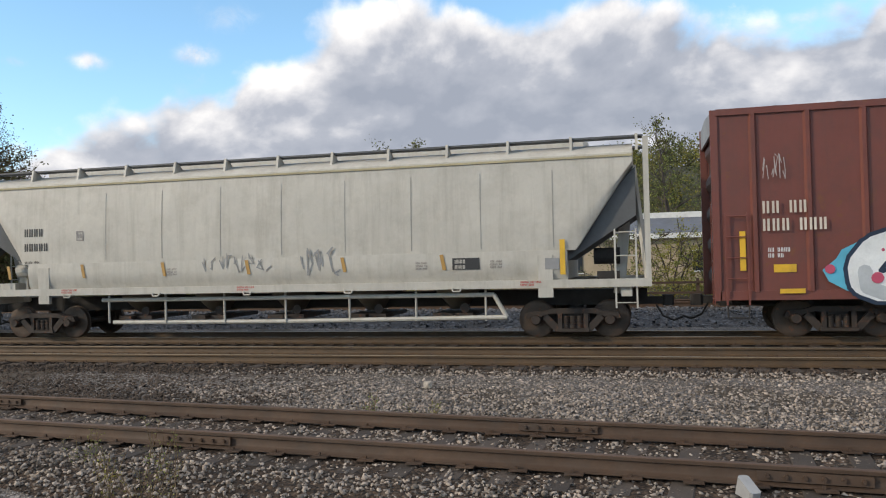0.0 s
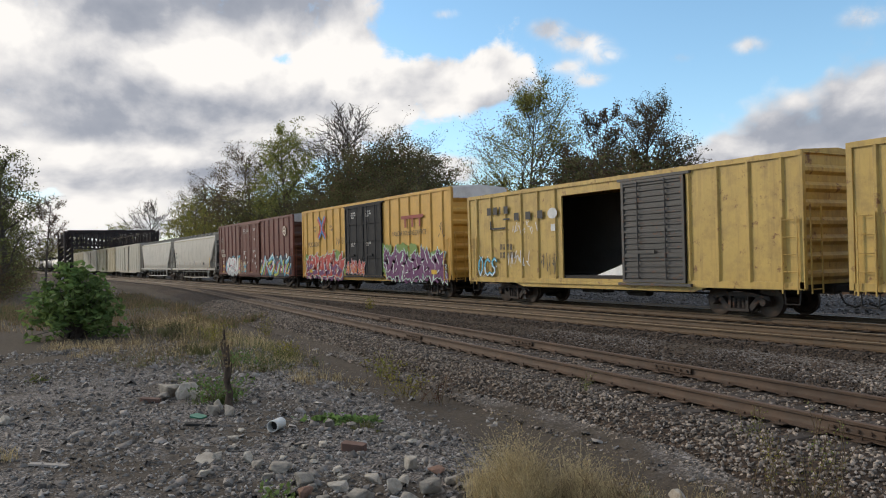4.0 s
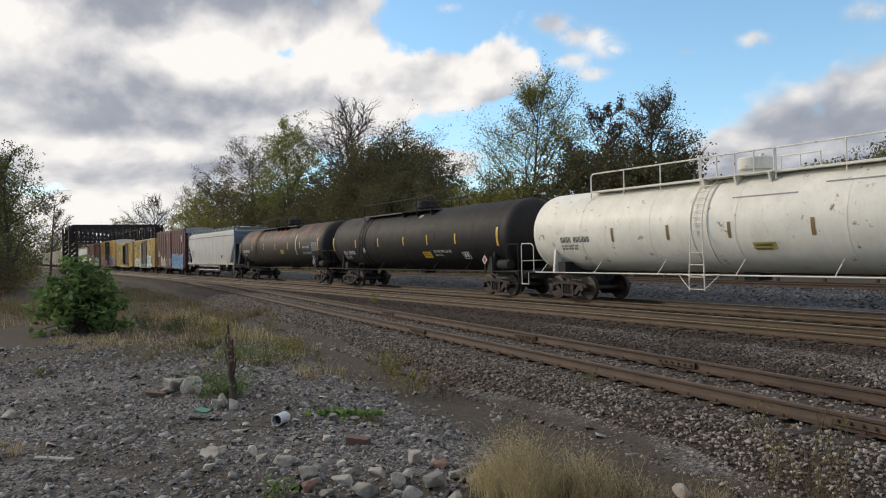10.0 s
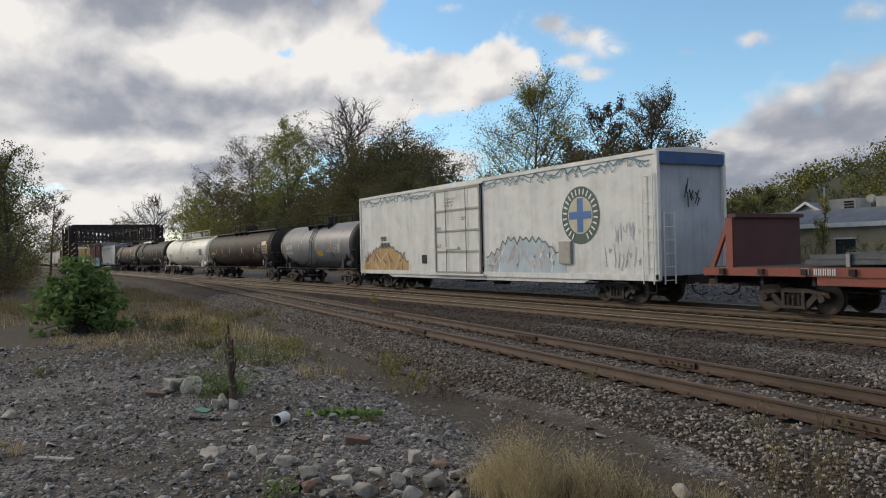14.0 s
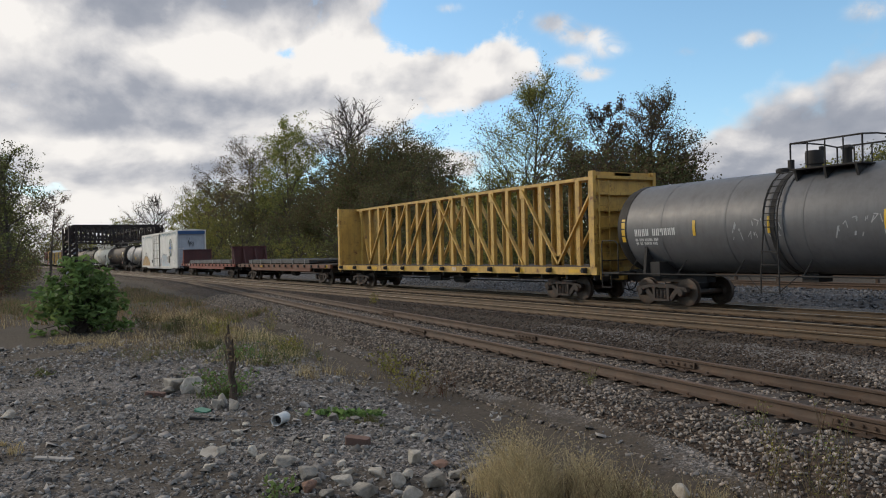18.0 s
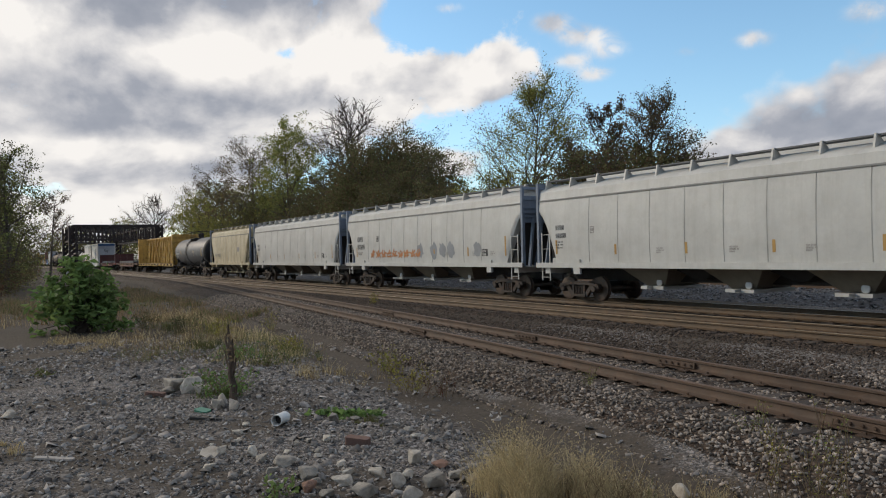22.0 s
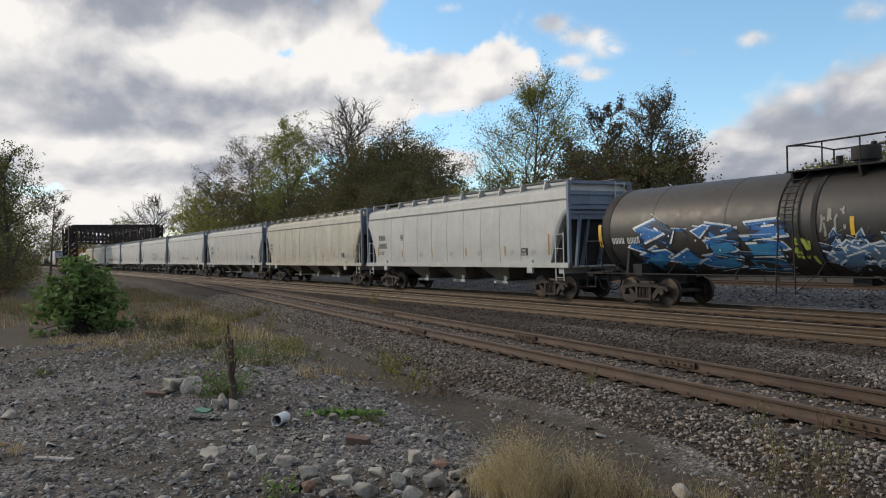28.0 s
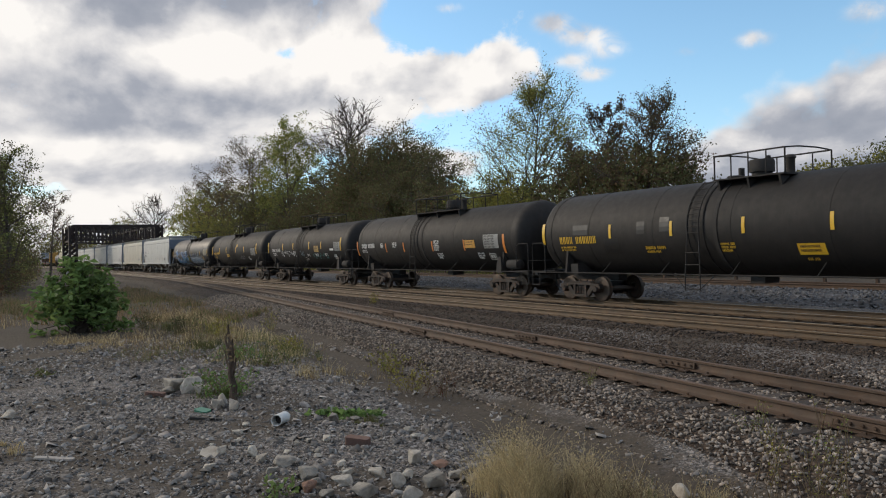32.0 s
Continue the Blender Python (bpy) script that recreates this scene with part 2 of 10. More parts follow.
def gravel(name, pale, soil, per_metre, contrast=0.75, relief=0.012, patches=0.3, strip=None, worn=None):
    """Crushed stone: grains of two sizes, each with a tone of its own, dark joints, soil showing through in patches."""
    mt = bpy.data.materials.new(name)
    mt.use_nodes = True
    nt = mt.node_tree
    n, link = nt.nodes.new, nt.links.new
    bsdf = nt.nodes["Principled BSDF"]
    bsdf.inputs["Roughness"].default_value, bsdf.inputs["Specular IOR Level"].default_value = 0.92, 0.3
    tc = n("ShaderNodeTexCoord")

    def m(op, a, b=None):
        k = n("ShaderNodeMath")
        k.operation = op
        for i, v in enumerate((a, b)):
            if isinstance(v, (int, float)):
                k.inputs[i].default_value = v
            elif v is not None:
                link(v, k.inputs[i])
        return k.outputs[0]

    def noise_of(sc, detail=6.0):
        t = n("ShaderNodeTexNoise")
        link(tc.outputs["Object"], t.inputs["Vector"])
        t.inputs["Scale"].default_value, t.inputs["Detail"].default_value, t.inputs["Roughness"].default_value = sc, detail, 0.6
        return t.outputs[0]

    def span(v, a, b, c=0.0, d=1.0):
        r = n("ShaderNodeMapRange")
        r.interpolation_type = "SMOOTHSTEP"
        for i, q in enumerate((a, b, c, d)):
            r.inputs[i + 1].default_value = q
        link(v, r.inputs["Value"])
        return r.outputs[0]

    def grains(sc):
        t = n("ShaderNodeTexVoronoi")
        t.inputs["Scale"].default_value, t.inputs["Randomness"].default_value = sc, 1.0
        link(tc.outputs["Object"], t.inputs["Vector"])
        s = n("ShaderNodeSeparateColor")
        link(t.outputs["Color"], s.inputs[0])
        return t.outputs["Distance"], s.outputs[0], s.outputs[1]

    def blend(f, a, b):
        x = n("ShaderNodeMix")
        x.data_type = "RGBA"
        link(f, x.inputs["Factor"])
        for sock, v in ((x.inputs[6], a), (x.inputs[7], b)):
            if isinstance(v, tuple):
                sock.default_value = (*v, 1)
            else:
                link(v, sock)
        return x.outputs[2]

    d1, r1, h1 = grains(per_metre)
    d2, r2, h2 = grains(per_metre * 0.42)
    large = m("GREATER_THAN", h2, 0.72)
    small = m("SUBTRACT", 1.0, large)
    tone = m("ADD", m("MULTIPLY", m("POWER", r1, 1.6), small), m("MULTIPLY", r2, large))
    tone = m("MULTIPLY", tone, m("SUBTRACT", 1.0, m("MULTIPLY", m("ADD", m("MULTIPLY", span(d1, 0.35, 0.75), small), m("MULTIPLY", span(d2, 0.4, 0.75), large)), 0.8)))
    dim, warm = tuple(c * (1 - contrast) for c in pale), (pale[0] * 1.25, pale[1] * 1.08, pale[2] * 0.92)
    col = blend(tone, dim, tuple(min(0.8, c * (1 + contrast * 1.3)) for c in pale))
    col = blend(m("MULTIPLY", span(h1, 0.6, 0.9), 0.5), col, warm)
    bare = span(m("ADD", noise_of(0.45), m("MULTIPLY", noise_of(5.0, 3.0), 0.12)), 0.66 - patches, 0.72 - patches * 0.45, 0.0, 0.85)
    if strip:
        sep = n("ShaderNodeSeparateXYZ")
        link(tc.outputs["Object"], sep.inputs[0])
        off = m("ADD", m("ADD", sep.outputs[1], m("MULTIPLY", sep.outputs[0], 0.1)), -8.38 + strip)
        off = m("ADD", off, m("MULTIPLY", m("SUBTRACT", noise_of(0.8), 0.5), 1.6))
        bare = m("MAXIMUM", bare, span(m("ABSOLUTE", off), 0.95, 0.55, 0.0, 0.92))
        west = m("ADD", sep.outputs[0], m("MULTIPLY", m("SUBTRACT", noise_of(0.3), 0.5), 9.0))
        bare = m("MAXIMUM", bare, span(west, -16.0, -19.5, 0.0, 0.95))
        back = m("ADD", sep.outputs[1], m("MULTIPLY", m("SUBTRACT", noise_of(0.3), 0.5), 4.0))
        bare = m("MAXIMUM", bare, span(back, 32.0, 34.0, 0.0, 0.95))
    earth = blend(span(noise_of(9.0), 0.35, 0.7), soil, tuple(c * 0.55 for c in soil))
    link(blend(bare, col, earth), bsdf.inputs["Base Color"])
    bp = n("ShaderNodeBump")
    bp.inputs["Strength"].default_value, bp.inputs["Distance"].default_value = 0.9, relief
    height = m("ADD", m("MULTIPLY", m("SUBTRACT", 1.0, d1), m("SUBTRACT", 1.0, m("MULTIPLY", bare, 0.6))), m("MULTIPLY", large, m("SUBTRACT", 1.0, d2)))
    link(m("ADD", height, m("MULTIPLY", noise_of(30.0), 0.4)), bp.inputs["Height"])
    link(bp.outputs[0], bsdf.inputs["Normal"])
    MATS[name] = mt
    return mt


STEEL = surface("weathered_bogie_steel", (0.038, 0.028, 0.022), rough=0.75, spread=0.35, rust=0.35, scale=3)
WHEEL = surface("wheel_steel", (0.075, 0.052, 0.037), rough=0.6, metal=0.3, spread=0.3, rust=0.2, scale=3)
# grimy underframe steel; also the dark put into shaded gaps of the hoppers
DARK = surface("underframe_grime_and_shade", (0.028, 0.025, 0.023), rough=0.85, spread=0.3, scale=2)
RAIL = surface("rusted_rail_steel", (0.074, 0.044, 0.027), rough=0.7, metal=0.15, spread=0.3, stain=0.4, scale=2)
RAILMAIN = surface("brown_rail_steel", (0.085, 0.050, 0.023), rough=0.65, metal=0.15, spread=0.25, stain=0.35, scale=2)
RAILHEAD = surface("polished_rail_head", (0.32, 0.25, 0.17), rough=0.32, metal=0.85, spread=0.2)
RUSTHEAD = surface("dull_rail_head", (0.092, 0.056, 0.038), rough=0.7, metal=0.1, spread=0.25)
TIE = surface("weathered_sleeper_timber", (0.05, 0.038, 0.03), rough=0.9, spread=0.3, stain=0.3, scale=3, per_piece=0.3, bump=0.5)
BALLAST = gravel("ballast_bed", (0.066, 0.047, 0.034), (0.042, 0.029, 0.02), 24.0, 0.8, 0.03, 0.12)
STONE = surface("ballast_stone", (0.19, 0.152, 0.118), rough=0.9, spread=0.25, scale=4, island=0.75, second=(0.15, 0.13, 0.115), bump=0.3)
FAR_STONE = gravel("grey_ballast", (0.088, 0.09, 0.098), (0.065, 0.06, 0.057), 13.0, 0.6, 0.03, 0.1)
GROUND = gravel("gravel_and_dirt", (0.165, 0.152, 0.143), (0.068, 0.052, 0.036), 46.0, 0.8, 0.012, 0.12, strip=3.2)
WHITE_MARK = surface("white_lettering", (0.72, 0.72, 0.70), rough=0.6, spread=0.1, stain=0.25, bump=0)
BLACK_MARK = surface("black_lettering", (0.03, 0.03, 0.032), rough=0.6, spread=0.1, bump=0)
YELLOW_MARK = surface("yellow_reflective_tape", (0.70, 0.42, 0.03), rough=0.45, spread=0.12, stain=0.3, bump=0)

# ---------------------------------------------------------------- mesh helpers
class Solid:
    """Collects vertices and faces of one mesh."""

    def __init__(self):
        self.v, self.f = [], []

    def add(self, verts, faces):
        k = len(self.v)
        self.v += [tuple(p) for p in verts]
        self.f += [tuple(i + k for i in q) for q in faces]
        return self

    def box(self, x0, x1, y0, y1, z0, z1, m=None):
        p = [(x, y, z) for z in (z0, z1) for y in (y0, y1) for x in (x0, x1)]
        if m is not None:
            p = [tuple(m @ Vector(q)) for q in p]
        return self.add(p, [(0, 2, 3, 1), (4, 5, 7, 6), (0, 1, 5, 4), (2, 6, 7, 3), (0, 4, 6, 2), (1, 3, 7, 5)])

    def slab(self, x0, x1, y0, y1, z0, z1, c=0.02):
        """A box with chamfered upright edges."""
        c = min(c, (x1 - x0) * 0.4, (y1 - y0) * 0.4)
        o = [(x0 + c, y0), (x1 - c, y0), (x1, y0 + c), (x1, y1 - c), (x1 - c, y1), (x0 + c, y1), (x0, y1 - c), (x0, y0 + c)]
        return self.prism([(x, y, z0) for x, y in o], [(x, y, z1) for x, y in o])

    def prism(self, a, b):
        n = len(a)
        return self.add(list(a) + list(b), [tuple(reversed(range(n))), tuple(range(n, 2 * n))] + [(i, (i + 1) % n, n + (i + 1) % n, n + i) for i in range(n)])

    def bar(self, p, q, r, n=6):
        """A round bar from p to q."""
        p, q = Vector(p), Vector(q)
        d = (q - p).normalized()
        u = d.orthogonal().normalized()
        w = d.cross(u)
        ring = [u * math.cos(2 * math.pi * i / n) * r + w * math.sin(2 * math.pi * i / n) * r for i in range(n)]
        return self.prism([p + o for o in ring][::-1], [q + o for o in ring][::-1])

    def run(self, pts, r, n=6):
        for a, b in zip(pts, pts[1:]):
            self.bar(a, b, r, n)
        return self

    def beam(self, p, q, w, h, up=(0, 0, 1)):
        """A square bar from p to q, w across and h along up."""
        p, q = Vector(p), Vector(q)
        d = (q - p).normalized()
        s = d.cross(Vector(up)).normalized() * w / 2
        t = s.cross(d).normalized() * h / 2
        c = [s + t, t - s, -s - t, s - t]
        return self.prism([p + o for o in c], [q + o for o in c])

    def loft(self, rings, caps=True, closed=True):
        n, k = len(rings[0]), len(self.v)
        for r in rings:
            self.v += [tuple(p) for p in r]
        for j in range(len(rings) - 1):
            for i in range(n if closed else n - 1):
                a, b = k + j * n + i, k + j * n + (i + 1) % n
                self.f.append((a, b, b + n, a + n))
        if caps:
            self.f.append(tuple(k + i for i in reversed(range(n))))
            self.f.append(tuple(k + (len(rings) - 1) * n + i for i in range(n)))
        return self

    def lathe(self, prof, axis_x=True, n=24, at=(0, 0, 0), closed=False):
        """prof: (along, radius) pairs, turned about the y axis (or x)."""
        rings = []
        for s, r in prof:
            ring = []
            for i in range(n):
                a = 2 * math.pi * i / n
                c, d = r * math.cos(a), r * math.sin(a)
                ring.append((at[0] + s, at[1] + c, at[2] + d) if axis_x else (at[0] + c, at[1] + s, at[2] + d))
            rings.append(ring if axis_x else ring[::-1])
        return self.loft(rings)

    def mesh(self, name, mat, smooth=False):
        me = bpy.data.meshes.new(name)
        me.from_pydata(self.v, [], self.f)
        if mat:
            me.materials.append(mat)
        if smooth:
            me.polygons.foreach_set("use_smooth", [True] * len(me.polygons))
            me.set_sharp_from_angle(angle=radians(38))
        me.update()
        return me


def part(name, b, mat, parent=None, label="", smooth=False, at=None):
    """Links a Solid (or a ready mesh) as one object under parent."""
    me = b if isinstance(b, bpy.types.Mesh) else b.mesh(name, mat, smooth)
    ob = new(name, me)
    ob.parent = parent
    if at is not None:
        ob.matrix_basis = at if isinstance(at, Matrix) else Matrix.Translation(at)
    if label:
        tagged(ob, label)
    return ob


CACHE = {}


def once(key, make):
    if key not in CACHE:
        CACHE[key] = make()
    return CACHE[key]


def thing(name, label, category, group="", at=None):
    ob = new(name)
    ob.empty_display_size = 0.3
    if at is not None:
        ob.matrix_basis = at if isinstance(at, Matrix) else Matrix.Translation(at)
    return tagged(ob, label, category, group)

# ---------------------------------------------------------------- ground, ballast, tracks
Y_TRAIN, Y_NEAR, Y_FAR = 19.65, 15.95, 28.6  # centre lines of the tracks
GAUGE = 0.755  # half the distance between the middles of the rail heads


def siding_y(x):
    """Centre line of the siding, which joins the near main line in the west."""
    y = 8.38 - 0.1 * x
    if y > 14.2:
        k = min(1.0, (y - 14.2) / 3.4)
        y = 14.2 + 1.7 * (1 - (1 - k) ** 2)
    return min(y, Y_NEAR - 0.02)


def step(a, b, v):
    v = min(1.0, max(0.0, (v - a) / (b - a)))
    return v * v * (3 - 2 * v)


def ground_z(x, y):
    """Height of the ground: the lot, a shallow dip before the ballast, the bed of the tracks, the land behind."""
    d = y - siding_y(x)
    z = -0.42 + 0.10 * noise.noise((x * 0.11, y * 0.11, 0)) + 0.035 * noise.noise((x * 0.7, y * 0.7, 3))
    z -= 0.16 * math.exp(-((d + 3.2) / 0.9) ** 2)
    up = step(-2.9, -1.5, d)
    z = z * (1 - up) + (-0.24) * up
    back = step(24.2, 26.0, y)
    z = z * (1 - back) + 0.02 * back
    rise = step(31.5, 36.0, y)
    z = z * (1 - rise) + (-0.2 + 0.012 * min(200.0, max(0.0, y - 36))) * rise
    return z


def build_ground():
    xs = [-3200, -1500, -800, -500, -350] + [-260 + 6 * i for i in range(30)] + [-80 + 1.6 * i for i in range(32)] + [-28.8 + 0.6 * i for i in range(82)] + [21 + 3 * i for i in range(14)] + [80, 140, 260, 600, 1500, 3200]
    ys = [-3200, -1500, -500, -200, -90, -45, -25, -14, -8] + [-5 + 0.5 * i for i in range(60)] + [25 + 0.8 * i for i in range(16)] + [39, 44, 52, 64, 80, 110, 160, 260, 600, 1500, 3200]
    b = Solid()
    b.v = [(x, y, ground_z(x, y)) for x in xs for y in ys]
    n = len(ys)
    b.f = [(i * n + j, (i + 1) * n + j, (i + 1) * n + j + 1, i * n + j + 1) for i in range(len(xs) - 1) for j in range(n - 1)]
    tagged(part("ground", b, GROUND, smooth=True), "grey gravel and dirt lot beside the railway", "ground", kind="structure")
    # ballast bed over it
    b, rows = Solid(), []
    for x in xs[4:-4]:
        c = siding_y(x)
        row = []
        prof = [(-2.55, -0.5), (-2.2, -0.34), (-1.75, -0.225), (-0.7, -0.21), (0.7, -0.215), (1.7, -0.235)]
        prof = [(c + d, z) for d, z in prof] + [(c + 1.7 + (Y_NEAR - 1.75 - c - 1.7) * k, -0.26) for k in (0.25, 0.6, 0.9)] if c + 3.6 < Y_NEAR else [(c + d, z) for d, z in prof[:3]] + [(c - 1.75 + (Y_NEAR - c) * k, -0.222) for k in (0.1, 0.2, 0.3, 0.4, 0.5, 0.6)]
        prof += [(Y_NEAR - 1.35, -0.225), (Y_NEAR - 0.7, -0.205), (Y_NEAR + 0.7, -0.205), (Y_NEAR + 1.9, -0.23), (Y_TRAIN - 0.7, -0.205), (Y_TRAIN + 0.7, -0.205), (Y_TRAIN + 1.7, -0.23), (Y_TRAIN + 2.6, -0.3), (Y_TRAIN + 3.1, -0.45)]
        for y, z in prof:
            row.append((x, y, z + 0.02 * noise.noise((x * 0.9, y * 0.9, 7))))
        rows.append(row)
    b.loft(rows, caps=False, closed=False)
    for i, q in enumerate(b.f):
        b.f[i] = q[::-1]
    tagged(part("ballast_bed", b, BALLAST, smooth=True), "brown crushed-stone ballast under the main lines and siding", "ballast", kind="structure")
    b, rows = Solid(), []
    for x in xs[4:-4]:
        rows.append([(x, y, z + 0.03 * noise.noise((x * 0.5, y * 0.8, 9))) for y, z in ((23.0, -0.5), (23.8, -0.3), (24.6, -0.12), (25.6, 0.02), (27.2, 0.1), (30.0, 0.1), (31.6, 0.03), (33.0, -0.4))])
    b.loft(rows, caps=False, closed=False)
    b.f = [q[::-1] for q in b.f]
    tagged(part("far_ballast", b, FAR_STONE, smooth=True), "pale grey ballast of the track behind the train", "ballast", kind="structure")


RAIL_PROFILE = [(-0.07, -0.18), (0.07, -0.18), (0.07, -0.165), (0.02, -0.145), (0.009, -0.13), (0.009, -0.05), (0.036, -0.04), (0.036, -0.008), (0.028, 0.0), (-0.028, 0.0), (-0.036, -0.008), (-0.036, -0.04), (-0.009, -0.05), (-0.009, -0.13), (-0.02, -0.145), (-0.07, -0.165)]


def rail(parent, line, head, z=0.0):
    """line: (x, y) points of the middle of the rail."""
    b = Solid()
    rings = [[(x, y + p, z + q) for p, q in RAIL_PROFILE] for x, y in line]
    b.loft(rings)
    me = b.mesh("rail", RAILMAIN if head is RAILHEAD else RAIL, True)
    me.materials.append(head)
    n = len(RAIL_PROFILE)
    tops = {7, 8, 9}
    me.polygons.foreach_set("material_index", [1 if i < n * (len(line) - 1) and i % n in tops else 0 for i in range(len(me.polygons))])
    return part("rail", me, None, parent)


def sleeper_mesh():
    b = Solid()
    c = 0.015
    o = [(-0.115, -0.17), (0.115, -0.17), (0.115, -c), (0.115 - c, 0), (-0.115 + c, 0), (-0.115, -c)]
    b.prism([(x, -1.3, z) for x, z in o][::-1], [(x, 1.3, z) for x, z in o][::-1])
    return b


def plates(b, x, y, z):
    """A tie plate and its two spikes."""
    b.box(x - 0.09, x + 0.09, y - 0.17, y + 0.17, z, z + 0.014)
    for s in (-0.1, 0.1):
        b.box(x - 0.03, x - 0.005, y + s - 0.014, y + s + 0.014, z + 0.014, z + 0.045)


def track(name, label, centre, x0, x1, head, near, z=0.0, joints=()):
    """A track with two rails, sleepers (those within near as pieces of their own) and joint bars."""
    t = tagged(new(name), label, "railway track", kind="structure")
    xs = [x0 + (x1 - x0) * i / 2 for i in range(3)] if centre(x0) == centre(x1) else [x0 + 2.0 * i for i in range(int((x1 - x0) / 2) + 1)]
    for s in (-GAUGE, GAUGE):
        rail(t, [(x, centre(x) + s) for x in xs], head, z)
    me = once("sleeper", lambda: sleeper_mesh().mesh("sleeper", TIE))
    rest, pl = Solid(), Solid()
    rnd = random.Random(name)
    x, many = x0, sleeper_mesh()
    while x < x1:
        y = centre(x)
        turn = math.atan((centre(x + 1) - centre(x - 1)) / 2)
        m = Matrix.Translation((x, y + rnd.uniform(-0.05, 0.05), z - 0.178 - rnd.uniform(0, 0.012) - (0.022 if head is RUSTHEAD else 0.0))) @ Matrix.Rotation(turn + rnd.uniform(-0.02, 0.02), 4, "Z")
        if near[0] < x < near[1]:
            part("sleeper", me, None, t, at=m)
        else:
            rest.add([m @ Vector(p) for p in many.v], many.f)
        if -60 < x < 20:
            for s in (-GAUGE, GAUGE):
                plates(pl, x, y + s, z - 0.18)
        x += 0.54
    tagged(part("sleepers", rest, TIE, t), "rows of weathered timber sleepers further along", kind="stuff")
    if pl.v:
        tagged(part("tie_plates", pl, RAIL, t), "rusty tie plates with spikes", kind="stuff")
    for jx, side in joints:
        b = Solid()
        y = centre(jx) + side * GAUGE
        slope = (centre(jx + 1) - centre(jx - 1)) / 2
        for k in (-1, 1):
            o = 0.028 * k
            b.prism([(jx - 0.46, y + o - slope * 0.46 + q[0] * k, z + q[1]) for q in ((0, -0.135), (0.03, -0.135), (0.022, -0.05), (0, -0.05))],
                    [(jx + 0.46, y + o + slope * 0.46 + q[0] * k, z + q[1]) for q in ((0, -0.135), (0.03, -0.135), (0.022, -0.05), (0, -0.05))])
            for i in range(6):
                bx = jx - 0.38 + 0.152 * i
                b.lathe([(0, 0.022), (0.035 * k, 0.02)], False, 6, (bx, y + (bx - jx) * slope + 0.05 * k, z - 0.09))
        part("joint_bar", b, RAIL, t, "bolted rail joint bar")
    return t


build_ground()
track("track_near", "main line track with shiny worn rails", lambda x: Y_NEAR, -430, 64, RAILHEAD, (-46, 16), 0.0)
track("track_train", "main line track under the moving train", lambda x: Y_TRAIN, -430, 64, RAILHEAD, (-22, 14), 0.0)
track("track_siding", "rusty siding track that joins the main line", siding_y, -86, 30, RUSTHEAD, (-48, 16), 0.0,
      joints=((-5.0, -1), (-9.6, 1), (-1.0, 1), (-17.5, -1), (-23.5, 1), (-14.6, 1), (1.4, -1)))
track("track_far", "disused track on pale ballast behind the train", lambda x: Y_FAR, -140, 64, RUSTHEAD, (0, 0), 0.29)

# ---------------------------------------------------------------- railway cars: common parts
WHEELSETS = []


def wheelset_mesh():
    b = Solid()
    tread = [(-0.068, 0.30), (-0.068, 0.415), (-0.06, 0.432), (0.045, 0.425), (0.062, 0.45), (0.075, 0.45), (0.075, 0.36), (0.03, 0.33), (0.012, 0.2), (0.07, 0.13), (0.07, 0.11), (-0.08, 0.11), (-0.07, 0.13), (-0.04, 0.2), (-0.03, 0.3)]
    for k in (-1, 1):
        b.lathe([(-s * k, r) for s, r in tread], False, 28, (0, k * 0.755, 0))
    b.lathe([(-1.03, 0.05), (-1.03, 0.085), (-0.95, 0.085), (-0.6, 0.085), (0.6, 0.085), (0.95, 0.085), (1.03, 0.085), (1.03, 0.05)], False, 14)
    return b


def side_frame_mesh():
    """Cast side frame in the plane y = 0: arched top, two windows, spring seat, axle-box jaws with end caps."""
    b = Solid()
    top = [(-1.10, 0.47), (-1.04, 0.60), (-0.70, 0.63), (-0.5, 0.69), (0.5, 0.69), (0.70, 0.63), (1.04, 0.60), (1.10, 0.47)]
    low = [(-1.0, 0.46), (-0.98, 0.5), (-0.72, 0.52), (-0.5, 0.575), (0.5, 0.575), (0.72, 0.52), (0.98, 0.5), (1.0, 0.46)]

    def plate(a, c, y0, y1):
        ring0 = [(x, y0, z) for x, z in a] + [(x, y0, z) for x, z in reversed(c)]
        ring1 = [(x, y1, z) for x, z in a] + [(x, y1, z) for x, z in reversed(c)]
        n = len(a)
        k = len(b.v)
        b.v += ring0 + ring1
        m = 2 * n
        for i in range(n - 1):
            b.f.append((k + i, k + i + 1, k + m - 2 - i, k + m - 1 - i))
            b.f.append((k + m + i + 1, k + m + i, k + 2 * m - 1 - i, k + 2 * m - 2 - i))
        for i in range(m):
            b.f.append((k + i, k + m + i, k + m + (i + 1) % m, k + (i + 1) % m))

    plate(top, low, -0.09, 0.09)
    for s in (-1, 1):
        b.beam((s * 0.66, 0, 0.52), (s * 0.36, 0, 0.2), 0.16, 0.11, (0, 1, 0))
        b.box(s * 0.30 - 0.05, s * 0.30 + 0.05, -0.08, 0.08, 0.2, 0.6)
        b.box(s * 0.86 - 0.14, s * 0.86 + 0.14, -0.1, 0.1, 0.5, 0.6)
        b.lathe([(-0.14, 0.05), (-0.14, 0.10), (-0.06, 0.13), (0.06, 0.13), (0.06, 0.05)], False, 14, (s * 0.86, 0, 0.43))
    b.box(-0.38, 0.38, -0.1, 0.1, 0.15, 0.225)
    return b


